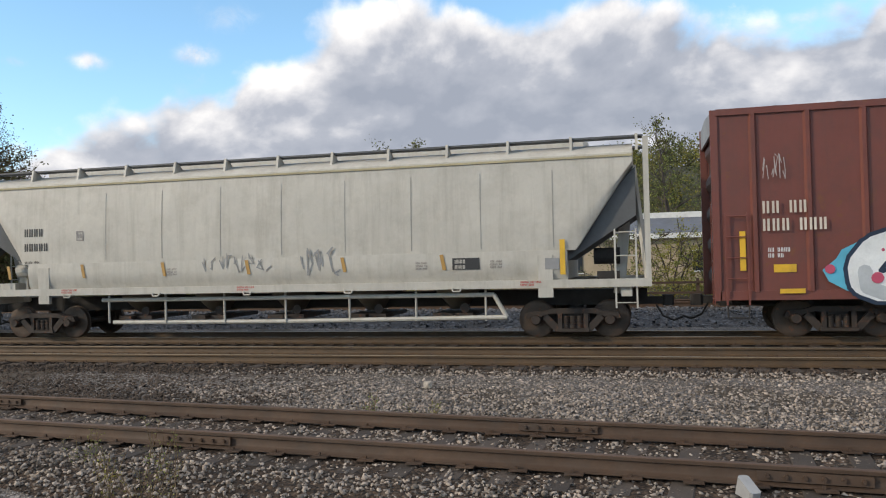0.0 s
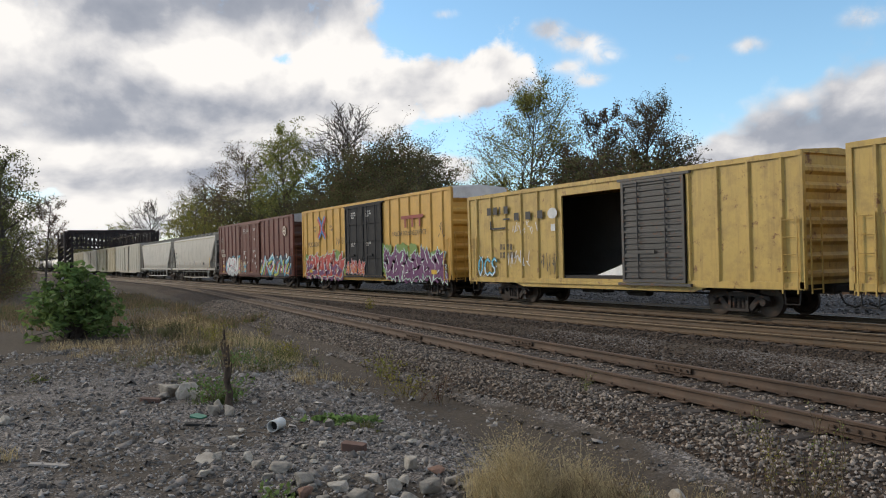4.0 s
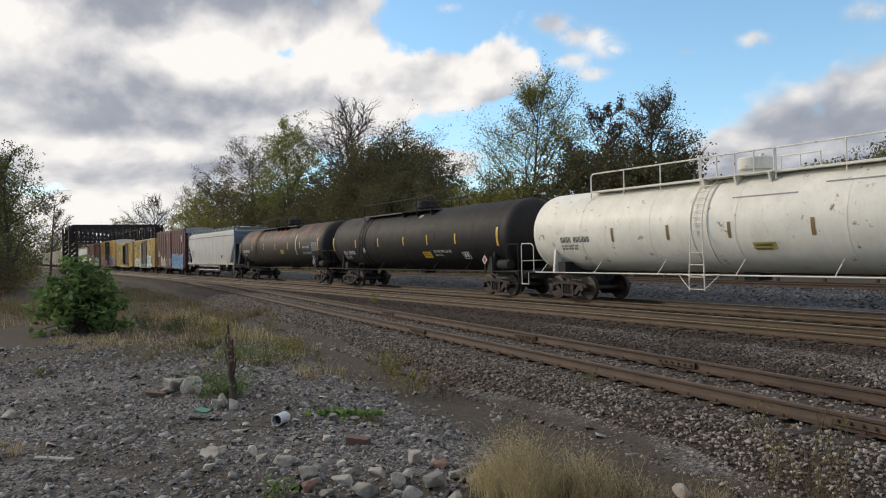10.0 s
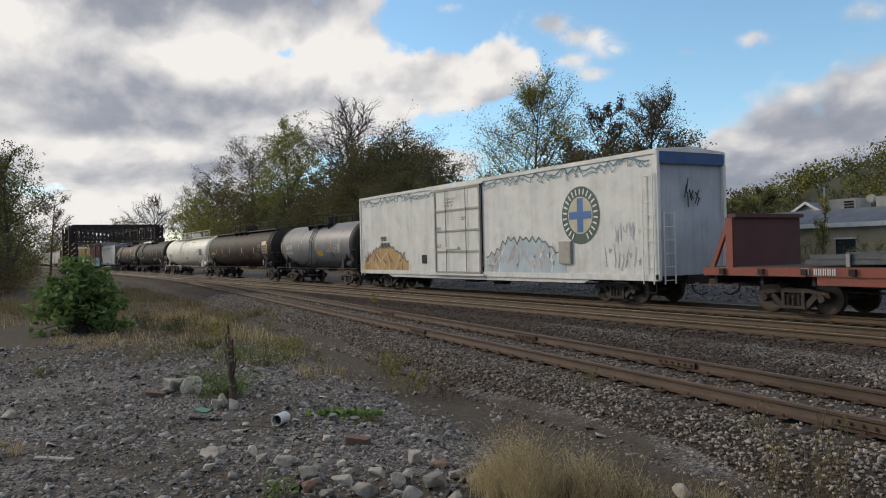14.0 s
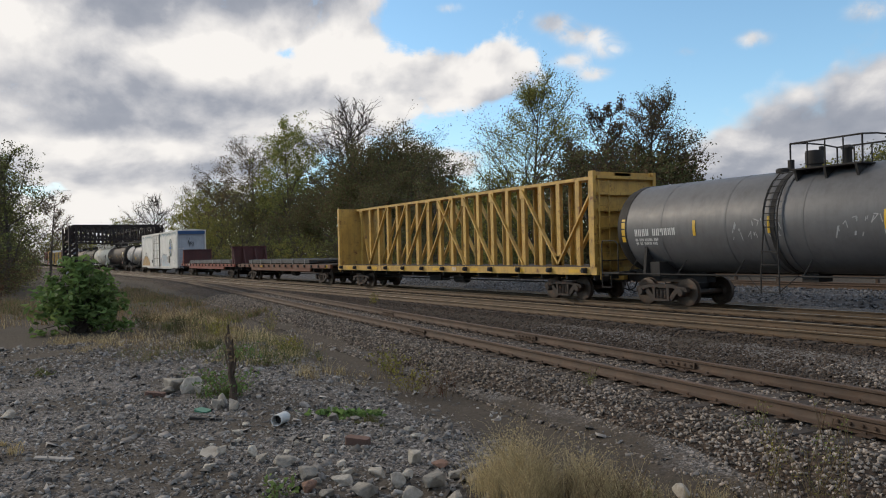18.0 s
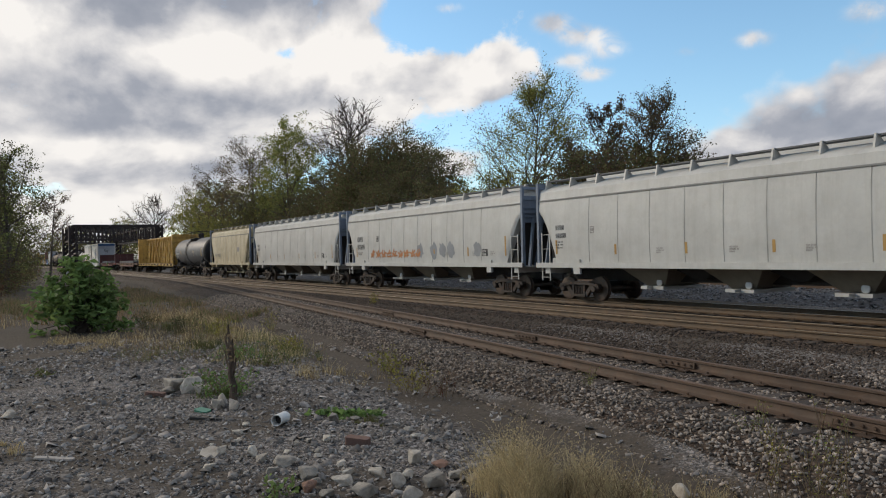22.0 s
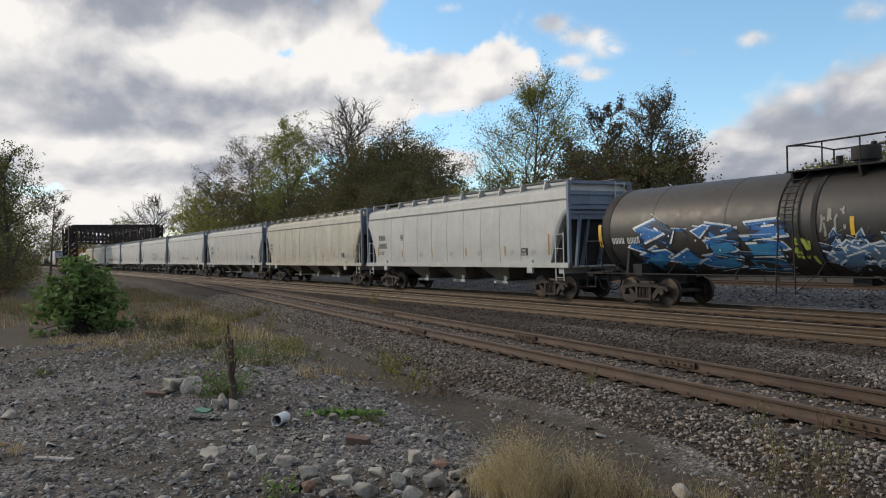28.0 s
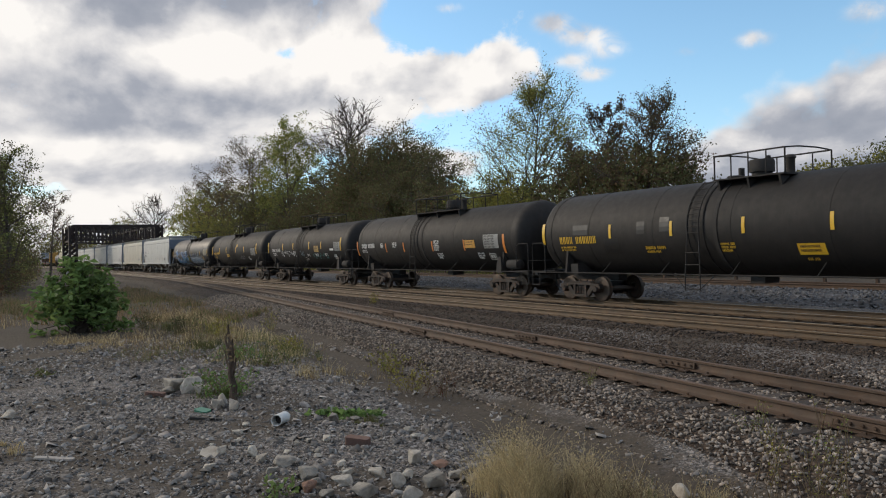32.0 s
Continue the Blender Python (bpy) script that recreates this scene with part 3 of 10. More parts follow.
def spring_mesh():
    b = Solid()
    prof = [(0.0, 0.055)]
    for i in range(7):
        prof += [(i * 0.042, 0.06), (i * 0.042 + 0.008, 0.078), (i * 0.042 + 0.024, 0.078), (i * 0.042 + 0.032, 0.06)]
    b.lathe(prof, True, 10)
    b.v = [(q[1], q[2], 0.23 + q[0]) for q in b.v]
    return b


def bolster_mesh():
    b = Solid()
    b.box(-0.2, 0.2, -1.0, 1.0, 0.42, 0.66)
    b.lathe([(0, 0.19), (0.22, 0.19)], False, 16)
    k = 32
    b.v[-k:] = [(p[0], p[2], 0.62 + p[1]) for p in b.v[-k:]]
    for s in (-1, 1):
        b.beam((s * 0.5, -0.8, 0.4), (s * 0.5, 0.8, 0.4), 0.12, 0.16)
        b.box(s * 0.5 - 0.1, s * 0.5 + 0.1, -0.83, -0.68, 0.28, 0.55)
        b.box(s * 0.5 - 0.1, s * 0.5 + 0.1, 0.68, 0.83, 0.28, 0.55)
    return b


def bogie(car, x):
    g = part("bogie", once("bolster", lambda: bolster_mesh().mesh("bolster", DARK)), None, car, at=(x, 0, 0))
    frame_me = once("side_frame", lambda: side_frame_mesh().mesh("side_frame", STEEL, True))
    spring_me = once("spring", lambda: spring_mesh().mesh("spring", STEEL, True))
    wheel_me = once("wheelset", lambda: wheelset_mesh().mesh("wheelset", WHEEL, True))
    for s in (-1, 1):
        part("side_frame", frame_me, None, g, at=(0, s * 1.0, 0))
        for dx in (-0.16, 0.0, 0.16):
            part("spring", spring_me, None, g, at=(dx, s * 1.0, 0))
        WHEELSETS.append((part("wheelset", wheel_me, None, g, at=(s * 0.86, 0, 0.43)), s))


def coupler_mesh():
    b = Solid()
    b.box(-0.55, 0.2, -0.07, 0.07, 0.72, 0.9)
    b.slab(0.15, 0.42, -0.14, 0.12, 0.68, 0.94, 0.05)
    b.run([(0.0, -0.28, 0.72), (0.15, -0.3, 0.45), (0.4, -0.26, 0.34), (0.6, -0.2, 0.42)], 0.025)
    return b


def couplers(car, half):
    me = once("coupler", lambda: coupler_mesh().mesh("coupler", DARK))
    part("coupler", me, None, car, at=(half, 0, 0))
    part("coupler", me, None, car, at=Matrix.Translation((-half, 0, 0)) @ Matrix.Rotation(math.pi, 4, "Z"))


def ladder(car, name, x, y, z0, z1, mat, w=0.45, axis="x", rungs=None, stand=0.09):
    """A ladder of round rungs between two flat stiles, on a side (axis x) or an end (axis y)."""
    b = Solid()
    n = rungs or max(3, int((z1 - z0) / 0.38))
    out = -stand if y <= 0 else stand
    for s in (-w / 2, w / 2):
        if axis == "x":
            b.box(x + s - 0.02, x + s + 0.02, y + out - 0.012, y + out + 0.012, z0, z1)
        else:
            b.box(x - 0.012, x + 0.012, y + s - 0.02, y + s + 0.02, z0, z1)
    for i in range(n):
        z = z0 + 0.12 + (z1 - z0 - 0.2) * i / (n - 1)
        if axis == "x":
            b.bar((x - w / 2, y + out, z), (x + w / 2, y + out, z), 0.014)
        else:
            b.bar((x, y - w / 2, z), (x, y + w / 2, z), 0.014)
    return part(name, b, mat, car)


# ---------------------------------------------------------------- lettering and spray paint
def patch(b, pts, surf, lift):
    """A thin flat shape of (x, z) points laid on the near side, whose outward distance at z is surf(z)."""
    n = len(pts)
    front = [(x, -(surf(z) + lift), z) for x, z in pts]
    b.add(front, [tuple(range(n))])


def rect(b, x0, x1, z0, z1, surf, lift=0.006):
    k = max(1, int((z1 - z0) / 0.12))
    for i in range(k):
        a, c = z0 + (z1 - z0) * i / k, z0 + (z1 - z0) * (i + 1) / k
        patch(b, [(x0, a), (x1, a), (x1, c), (x0, c)], surf, lift)


def marks(car, name, x, z, text_rows, mat, surf, label="", gap=0.35, lift=0.006):
    """Plain bars in place of lettering. text_rows: (word lengths, height) from the top line downwards."""
    b = Solid()
    for words, h in text_rows:
        cx = x
        for w in words:
            for i in range(w):
                rect(b, cx, cx + h * 0.19, z - h, z, surf, lift)
                rect(b, cx + h * 0.33, cx + h * 0.52, z - h, z, surf, lift)
                cx += h * 0.74
            cx += h * 0.6
        z -= h * (1 + gap)
    return tagged(part(name, b, mat, car, label), kind="stuff")


def words(car, text, x, z, h, mat, surf, label="", lift=0.006, wide=1.0):
    """Readable lettering with the built-in font, its lower left corner at x, z."""
    def make():
        cu = bpy.data.curves.new("lettering", "FONT")
        cu.body, cu.size, cu.resolution_u = text, 1.0, 2
        ob = bpy.data.objects.new("lettering", cu)
        me = bpy.data.meshes.new_from_object(ob)
        bpy.data.objects.remove(ob)
        return [tuple(v.co) for v in me.vertices], [tuple(p.vertices) for p in me.polygons]
    vs, fs = once(("words", text), make)
    b = Solid()
    s = h / 0.72
    b.add([(x + p[0] * s * wide, -(surf(z + p[1] * s) + lift), z + p[1] * s) for p in vs], fs)
    return part("lettering", b, mat, car, label)


GLYPHS = {  # strokes of block letters in a unit box
    "C": [[(0.95, 0.85), (0.6, 1.0), (0.2, 0.85), (0.05, 0.5), (0.2, 0.15), (0.6, 0.0), (0.95, 0.15)]],
    "R": [[(0.1, 0.0), (0.1, 1.0), (0.7, 0.95), (0.85, 0.72), (0.65, 0.5), (0.15, 0.45)], [(0.45, 0.45), (0.95, 0.0)]],
    "A": [[(0.0, 0.0), (0.4, 1.0), (0.6, 1.0), (0.95, 0.0)], [(0.2, 0.38), (0.75, 0.38)]],
    "S": [[(0.9, 0.85), (0.5, 1.0), (0.12, 0.8), (0.3, 0.55), (0.75, 0.42), (0.88, 0.2), (0.5, 0.0), (0.05, 0.12)]],
    "H": [[(0.1, 0.0), (0.1, 1.0)], [(0.85, 0.0), (0.85, 1.0)], [(0.1, 0.5), (0.85, 0.5)]],
    "E": [[(0.9, 1.0), (0.15, 0.95), (0.1, 0.05), (0.9, 0.0)], [(0.1, 0.5), (0.75, 0.5)]],
    "U": [[(0.08, 1.0), (0.12, 0.25), (0.45, 0.0), (0.82, 0.2), (0.9, 1.0)]],
    "B": [[(0.1, 0.0), (0.1, 1.0), (0.7, 0.9), (0.7, 0.6), (0.2, 0.5), (0.8, 0.4), (0.8, 0.1), (0.1, 0.0)]],
    "K": [[(0.12, 0.0), (0.12, 1.0)], [(0.9, 1.0), (0.2, 0.48), (0.95, 0.0)]],
    "N": [[(0.1, 0.0), (0.1, 1.0), (0.85, 0.0), (0.85, 1.0)]],
    "O": [[(0.5, 1.0), (0.12, 0.75), (0.1, 0.3), (0.5, 0.0), (0.88, 0.3), (0.88, 0.75), (0.5, 1.0)]],
    "Z": [[(0.05, 0.95), (0.9, 1.0), (0.1, 0.05), (0.95, 0.0)]],
    "Y": [[(0.05, 1.0), (0.45, 0.5), (0.9, 1.0)], [(0.45, 0.5), (0.4, 0.0)]],
    "M": [[(0.05, 0.0), (0.15, 1.0), (0.5, 0.35), (0.85, 1.0), (0.95, 0.0)]],
    "T": [[(0.0, 1.0), (0.95, 0.95)], [(0.48, 1.0), (0.45, 0.0)]],
}


def stroke(b, pts, w, surf, lift, taper=1.0, sharp=False):
    """A flat brush stroke along (x, z) points with rounded or slant-cut ends."""
    for (x0, z0), (x1, z1) in zip(pts, pts[1:]):
        L = math.hypot(x1 - x0, z1 - z0) or 1e-6
        ux, uz = (x1 - x0) / L, (z1 - z0) / L
        if sharp:
            nx, nz = -uz * w / 2, ux * w / 2
            o = [(x0 + nx - ux * w * 0.55, z0 + nz - uz * w * 0.55), (x0 - nx - ux * w * 0.1, z0 - nz - uz * w * 0.1), (x1 - nx * taper + ux * w * 0.6, z1 - nz * taper + uz * w * 0.6), (x1 + nx * taper + ux * w * 0.15, z1 + nz * taper + uz * w * 0.15)]
            patch(b, o, surf, lift)
            lift += 0.00012
            continue
        o = []
        for k in range(5):
            a = math.pi / 2 + math.pi * k / 4
            o.append((x0 + (ux * math.cos(a) - uz * math.sin(a)) * w / 2, z0 + (uz * math.cos(a) + ux * math.sin(a)) * w / 2))
        for k in range(5):
            a = -math.pi / 2 + math.pi * k / 4
            o.append((x1 + (ux * math.cos(a) - uz * math.sin(a)) * w / 2 * taper, z1 + (uz * math.cos(a) + ux * math.sin(a)) * w / 2 * taper))
        patch(b, o, surf, lift)
        lift += 0.00012


def blob(b, cx, cz, rx, rz, rnd, surf, lift, n=14, jag=0.2):
    patch(b, [(cx + rx * math.cos(2 * math.pi * i / n) * rnd.uniform(1 - jag, 1 + jag), cz + rz * math.sin(2 * math.pi * i / n) * rnd.uniform(1 - jag, 1 + jag)) for i in range(n)], surf, lift)


def spray(name, c):
    return surface("spray_" + name, c, rough=0.5, spread=0.12, stain=0.15, bump=0, scale=2)


def graffiti(car, text, x0, x1, z0, z1, surf, line, fill, shade=None, lights=None, cloud=None, seed=1, lean=0.12, fat=0.3, label="", lift=0.006, edge=1.3, sharp=False):
    """A sprayed piece: cloud behind, shaded letters with an outline, filled, with light strokes and dots."""
    rnd = random.Random(seed)
    n, w, h = len(text), (x1 - x0) / len(text), z1 - z0
    back = Solid()
    if cloud:
        for i in range(n * 2):
            blob(back, x0 + (x1 - x0) * (i + 0.5) / (n * 2), z0 + h * rnd.uniform(0.4, 0.7), w * rnd.uniform(0.5, 0.75), h * rnd.uniform(0.3, 0.5), rnd, surf, lift + 0.0003 * i)
    first = None
    for i, ch in enumerate(text):
        bx, bz, bw, bh = x0 + w * i + w * 0.02, z0 + h * rnd.uniform(0.02, 0.1), w * rnd.uniform(0.9, 1.12), h * rnd.uniform(0.8, 0.95)
        tilt = rnd.uniform(-0.16, 0.16)
        out, body, body2, lit = Solid(), Solid(), Solid(), Solid()
        up = 0.0004 * (i % 2)
        free = sharp and text != "CUBE"  # illegible pieces are loose angular strokes
        loose = [[(rnd.uniform(0.0, 0.3), 0.0), (rnd.uniform(0.2, 0.6), rnd.uniform(0.85, 1.0))], [(0.0, rnd.uniform(0.45, 0.75)), (0.45, rnd.uniform(0.2, 0.6)), (1.0, rnd.uniform(0.5, 0.95))], [(rnd.uniform(0.55, 0.75), rnd.uniform(0.7, 1.0)), (rnd.uniform(0.75, 1.0), 0.0)], [(0.35, rnd.uniform(0.0, 0.2)), (rnd.uniform(0.8, 1.1), rnd.uniform(0.1, 0.4))]]
        for st in (loose if free else GLYPHS[ch]):
            pts = [(bx + bw * (0.12 + 0.76 * p) + lean * bh * (q - 0.5) + tilt * bh * (q - 0.5), bz + bh * (0.1 + 0.8 * q)) for p, q in st]
            wd = fat * min(w, h) * rnd.uniform(0.9, 1.15)
            if shade:
                stroke(back, [(p + wd * 0.25, q - wd * 0.2) for p, q in pts], wd * 1.36, surf, lift + 0.006)
            # serif-like spikes thrown out at the stroke's ends
            (p, q), (r, s) = pts[-1], pts[-2]
            k = rnd.uniform(0.3, 0.8) * wd / (math.hypot(p - r, q - s) or 1)
            flick = [(p, q), (p + (p - r) * k + rnd.uniform(-0.3, 0.3) * wd, q + (q - s) * k)]
            stroke(out, pts, wd * edge, surf, lift + 0.0085 + up, 1.0, sharp)
            stroke(out, flick, wd * edge * 0.7, surf, lift + 0.0087 + up, 0.5, sharp)
            stroke(body, pts, wd, surf, lift + 0.0115 + up, 1.0, sharp)
            stroke(body, flick, wd * 0.65, surf, lift + 0.0117 + up, 0.4, sharp)
            stroke(body2, [(p + wd * 0.08, q - wd * 0.2) for p, q in pts if q < bz + bh * 0.62] or [pts[0], pts[0]], wd * (0.62 if sharp else 0.5), surf, lift + 0.0145 + up, 1.0, sharp)
            (p, q), (r, s) = pts[0], pts[1]
            stroke(lit, [(p - wd * 0.25, q + wd * 0.15), (p * 0.5 + r * 0.5 - wd * 0.25, q * 0.5 + s * 0.5 + wd * 0.15)], wd * 0.13, surf, lift + 0.0175 + up)
        for k in range(3):
            blob(lit, bx + bw * rnd.random(), bz + bh * rnd.random(), 0.035, 0.035, rnd, surf, lift + 0.0178 + 0.0002 * k, 8, 0.05)
        g = part("graffiti_shape" if free else "graffiti_letter", body, fill, car, label if i == 0 else "")
        first = first or g
        tagged(part("outline", out, line, g), kind="stuff")
        if lights:
            tagged(part("shading", body2, lights[0], g), kind="stuff")
            part("highlight", lit, lights[-1], g)["kind"] = "stuff"
    if back.v:
        tagged(part("graffiti_back", back, shade or cloud, car), kind="stuff")
    return first


def wild(car, x0, x1, z0, sp):
    """A wide angular piece: a dark peaked ground, blue bows edged in white, yellow and pink blades, pale dots."""
    w = x1 - x0
    at = lambda u, v: (x0 + w * u, z0 + 1.6 * v)
    b = Solid()
    edge = [(0.0, 0.62), (0.04, 0.55), (0.1, 0.72), (0.18, 1.0), (0.23, 0.74), (0.32, 0.78), (0.43, 1.02), (0.48, 0.86), (0.55, 0.98), (0.62, 0.8), (0.68, 0.98), (0.76, 0.84), (0.83, 1.0), (0.9, 0.8), (1.0, 0.9), (1.0, 0.12), (0.9, 0.0), (0.2, 0.0), (0.06, 0.12), (0.03, 0.3)]
    patch(b, [at(*q) for q in edge], sp, 0.004)
    g = part("graffiti_piece", b, S_DARK, car, "angular blue, yellow and pink graffiti on a dark ground")
    def ribbons(name, mat, width, lift, lines):
        c = Solid()
        for k, line in enumerate(lines):
            stroke(c, [at(*q) for q in line], width, sp, lift + 0.0008 * k, 0.8, True)
        tagged(part(name, c, mat, g), kind="stuff")
    bows = [((0.05, 0.1), (0.13, 0.45), (0.19, 0.85)), ((0.19, 0.8), (0.24, 0.45), (0.34, 0.1)), ((0.33, 0.7), (0.43, 0.92), (0.5, 0.62)), ((0.36, 0.12), (0.45, 0.35), (0.53, 0.15)), ((0.56, 0.1), (0.62, 0.5), (0.69, 0.85)), ((0.69, 0.82), (0.75, 0.45), (0.8, 0.12)), ((0.82, 0.15), (0.85, 0.6), (0.94, 0.8)), ((0.9, 0.12), (0.97, 0.5))]
    ribbons("bow", S_SKY, 0.34, 0.010, bows)
    ribbons("bow_light", S_WHITE, 0.10, 0.018, [[(u + 0.012, v + 0.06) for u, v in q] for q in bows])
    ribbons("blade", S_LIME, 0.20, 0.026, [((0.03, 0.2), (0.09, 0.5)), ((0.14, 0.1), (0.2, 0.62)), ((0.3, 0.55), (0.4, 0.68)), ((0.42, 0.12), (0.5, 0.5)), ((0.6, 0.12), (0.66, 0.5)), ((0.73, 0.2), (0.78, 0.68)), ((0.86, 0.3), (0.92, 0.55)), ((0.5, 0.05), (0.58, 0.1))])
    ribbons("blade", S_PINK, 0.17, 0.034, [((0.2, 0.08), (0.24, 0.42)), ((0.36, 0.3), (0.42, 0.5)), ((0.11, 0.5), (0.15, 0.72)), ((0.55, 0.25), (0.59, 0.62)), ((0.8, 0.2), (0.84, 0.5)), ((0.68, 0.2), (0.71, 0.45))])
    ribbons("blade", S_ORANGE, 0.10, 0.042, [((0.26, 0.15), (0.31, 0.5)), ((0.47, 0.2), (0.52, 0.42)), ((0.64, 0.6), (0.68, 0.75)), ((0.91, 0.1), (0.96, 0.3))])
    for u, v, r in ((0.085, 0.7, 0.13), (0.36, 0.42, 0.12), (0.47, 0.58, 0.2), (0.29, 0.66, 0.08), (0.6, 0.86, 0.1), (0.72, 0.3, 0.12), (0.88, 0.9, 0.16), (0.26, 0.5, 0.1)):
        c = Solid()
        blob(c, *at(u, v), r, r, random.Random(1), sp, 0.05, 16, 0.03)
        part("spray_dot", c, S_WHITE, g)


def scrawl(car, x, z, w, h, surf, mat, seed=1, n=5, thick=0.025, label="", lift=0.006):
    """A thin handwritten tag."""
    rnd = random.Random(seed)
    b = Solid()
    for i in range(n):
        cx = x + w * i / n
        pts = [(cx + w / n * (0.1 + 0.9 * rnd.random()), z + h * rnd.random()) for _ in range(rnd.choice((3, 4, 5)))]
        stroke(b, pts, thick, surf, lift + 0.0008 * i)
    return tagged(part("tag", b, mat, car, label), kind="stuff")

# ---------------------------------------------------------------- railway cars: the kinds
TRAIN = []  # (car, place of its middle along the train at 0 s)
SPEED = 17.87


def in_train(car, s):
    TRAIN.append((car, s))
    car.location = (s, Y_TRAIN, 0)
    return car


def flat_side(z):
    return 1.52


def underframe(car, L, mat=None, z0=0.78, z1=1.02):
    b = Solid()
    b.box(-L / 2 + 0.1, L / 2 - 0.1, -0.17, 0.17, z0 - 0.12, z1)
    k = int(L / 1.5)
    for i in range(k + 1):
        x = -L / 2 + 0.3 + (L - 0.6) * i / k
        b.box(x - 0.05, x + 0.05, -1.35, 1.35, z0, z1)
    b.box(-1.6, -0.5, -0.75, -0.25, 0.5, 0.85)
    b.bar((0.6, -0.5, 0.62), (1.5, -0.5, 0.62), 0.2, 12)
    b.run([(-L / 2 + 0.5, -0.4, 0.72), (-L / 2 + 3.2, -0.62, 0.6), (L / 2 - 3.2, -0.62, 0.6), (L / 2 - 0.5, -0.4, 0.72)], 0.03)
    part("underframe", b, mat or DARK, car)


def end_wall(L, H, side, ridges, z0=0.95, half=1.5):
    """Pressed steel end with horizontal ridges."""
    b = Solid()
    prof = [(0.0, z0)]
    if ridges:
        step_ = (H - 0.25 - z0) / ridges
        for i in range(ridges):
            z = z0 + step_ * i
            prof += [(0.0, z + step_ * 0.22), (0.085, z + step_ * 0.42), (0.085, z + step_ * 0.62), (0.0, z + step_ * 0.82)]
    prof += [(0.0, H)]
    rings = []
    for y in (-half, half):
        rings.append([(side * (L / 2 - 0.08 + d), y, z) for d, z in prof] + [(side * (L / 2 - 0.16), y, H), (side * (L / 2 - 0.16), y, z0)])
    if side < 0:
        rings.reverse()
    b.loft(rings)
    return b


def boxcar(label, s, L, H, side, end, roof, posts, door, doors, sill=0.86, ridges=6, open_part=None, bog=None, plain_top=False, post_mat=None, ladder_mat=None, low_sill=True, cap=False, ribbed=False, frame_mat=None):
    """door: x range of the opening; doors: (x0, x1, material) of each leaf."""
    car = thing("boxcar", label, "railway car", "cars of the freight train")
    d0, d1 = door
    zt, zb = H - 0.16, sill + 0.12
    for x0, x1 in ((-L / 2, d0), (d1, L / 2)):
        part("side_wall", Solid().box(x0, x1, -1.52, -1.46, zb, zt), side, car)
    part("side_wall", Solid().box(d0, d1, -1.52, -1.46, zt - 0.3, zt), side, car)
    part("side_wall", Solid().box(-L / 2, L / 2, 1.46, 1.52, zb, zt), side, car)
    for k in (-1, 1):
        part("end_wall", end_wall(L, H - 0.05, k, ridges), end, car)
        for y in (-1.5, 1.5):
            part("corner_post", Solid().box(k * L / 2 - 0.12, k * L / 2 + 0.03, y - 0.06, y + 0.06, 0.85, H - 0.05), side, car)
        if cap:
            part("end_cap", Solid().prism([(k * (L / 2 + 0.05), -1.44, H - 0.55), (k * (L / 2 + 0.05), 1.44, H - 0.55), (k * (L / 2 + 0.05), 1.44, H - 0.1), (k * (L / 2 + 0.05), 0, H), (k * (L / 2 + 0.05), -1.44, H - 0.1)], [(k * (L / 2 + 0.1), -1.44, H - 0.55), (k * (L / 2 + 0.1), 1.44, H - 0.55), (k * (L / 2 + 0.1), 1.44, H - 0.1), (k * (L / 2 + 0.1), 0, H), (k * (L / 2 + 0.1), -1.44, H - 0.1)]), roof, car)
    b = Solid()
    for y in (-1.5, 1.5):
        b.box(-L / 2, L / 2, y - 0.07, y + 0.07, zt - 0.02, H - 0.04)
    part("top_chord", b, side, car)
    b = Solid()
    nr = int(L / 1.25)
    for i in range(nr):
        x0, x1 = -L / 2 + L * i / nr, -L / 2 + L * (i + 1) / nr
        sec = lambda x, r: [(x, -1.55, H - 0.06 + r), (x, 0, H + 0.05 + r), (x, 1.55, H - 0.06 + r), (x, 1.55, H - 0.1), (x, -1.55, H - 0.1)]
        b.loft([sec(x0, 0), sec(x1 - 0.09, 0)])
        b.loft([sec(x1 - 0.09, 0.035), sec(x1, 0.035)])
    part("roof", b, roof, car)
    part("floor", Solid().box(-L / 2 + 0.1, L / 2 - 0.1, -1.46, 1.46, 1.02, 1.12), DARK, car)
    part("side_sill", Solid().box(-L / 2, L / 2, -1.56, -1.44, sill, sill + 0.2), side, car)
    part("side_sill", Solid().box(-L / 2, L / 2, 1.44, 1.56, sill, sill + 0.2), side, car)
    b = Solid()
    if low_sill:
        b.prism([(-L / 2 + 3.2, -1.5, sill), (L / 2 - 3.2, -1.5, sill), (L / 2 - 3.7, -1.5, sill - 0.14), (-L / 2 + 3.7, -1.5, sill - 0.14)], [(-L / 2 + 3.2, -1.4, sill), (L / 2 - 3.2, -1.4, sill), (L / 2 - 3.7, -1.4, sill - 0.14), (-L / 2 + 3.7, -1.4, sill - 0.14)])
        part("fish_belly_sill", b, side, car)
    pm = once(("post", round(zt - zb, 2), (post_mat or side).name), lambda: Solid().prism([(-0.085, -1.515, zb + 0.06), (-0.04, -1.585, zb + 0.06), (0.04, -1.585, zb + 0.06), (0.085, -1.515, zb + 0.06)], [(-0.085, -1.515, zt), (-0.04, -1.585, zt), (0.04, -1.585, zt), (0.085, -1.515, zt)]).mesh("side_post", post_mat or side))
    for x in posts:
        part("side_post", pm, None, car, at=(x, 0, 0))
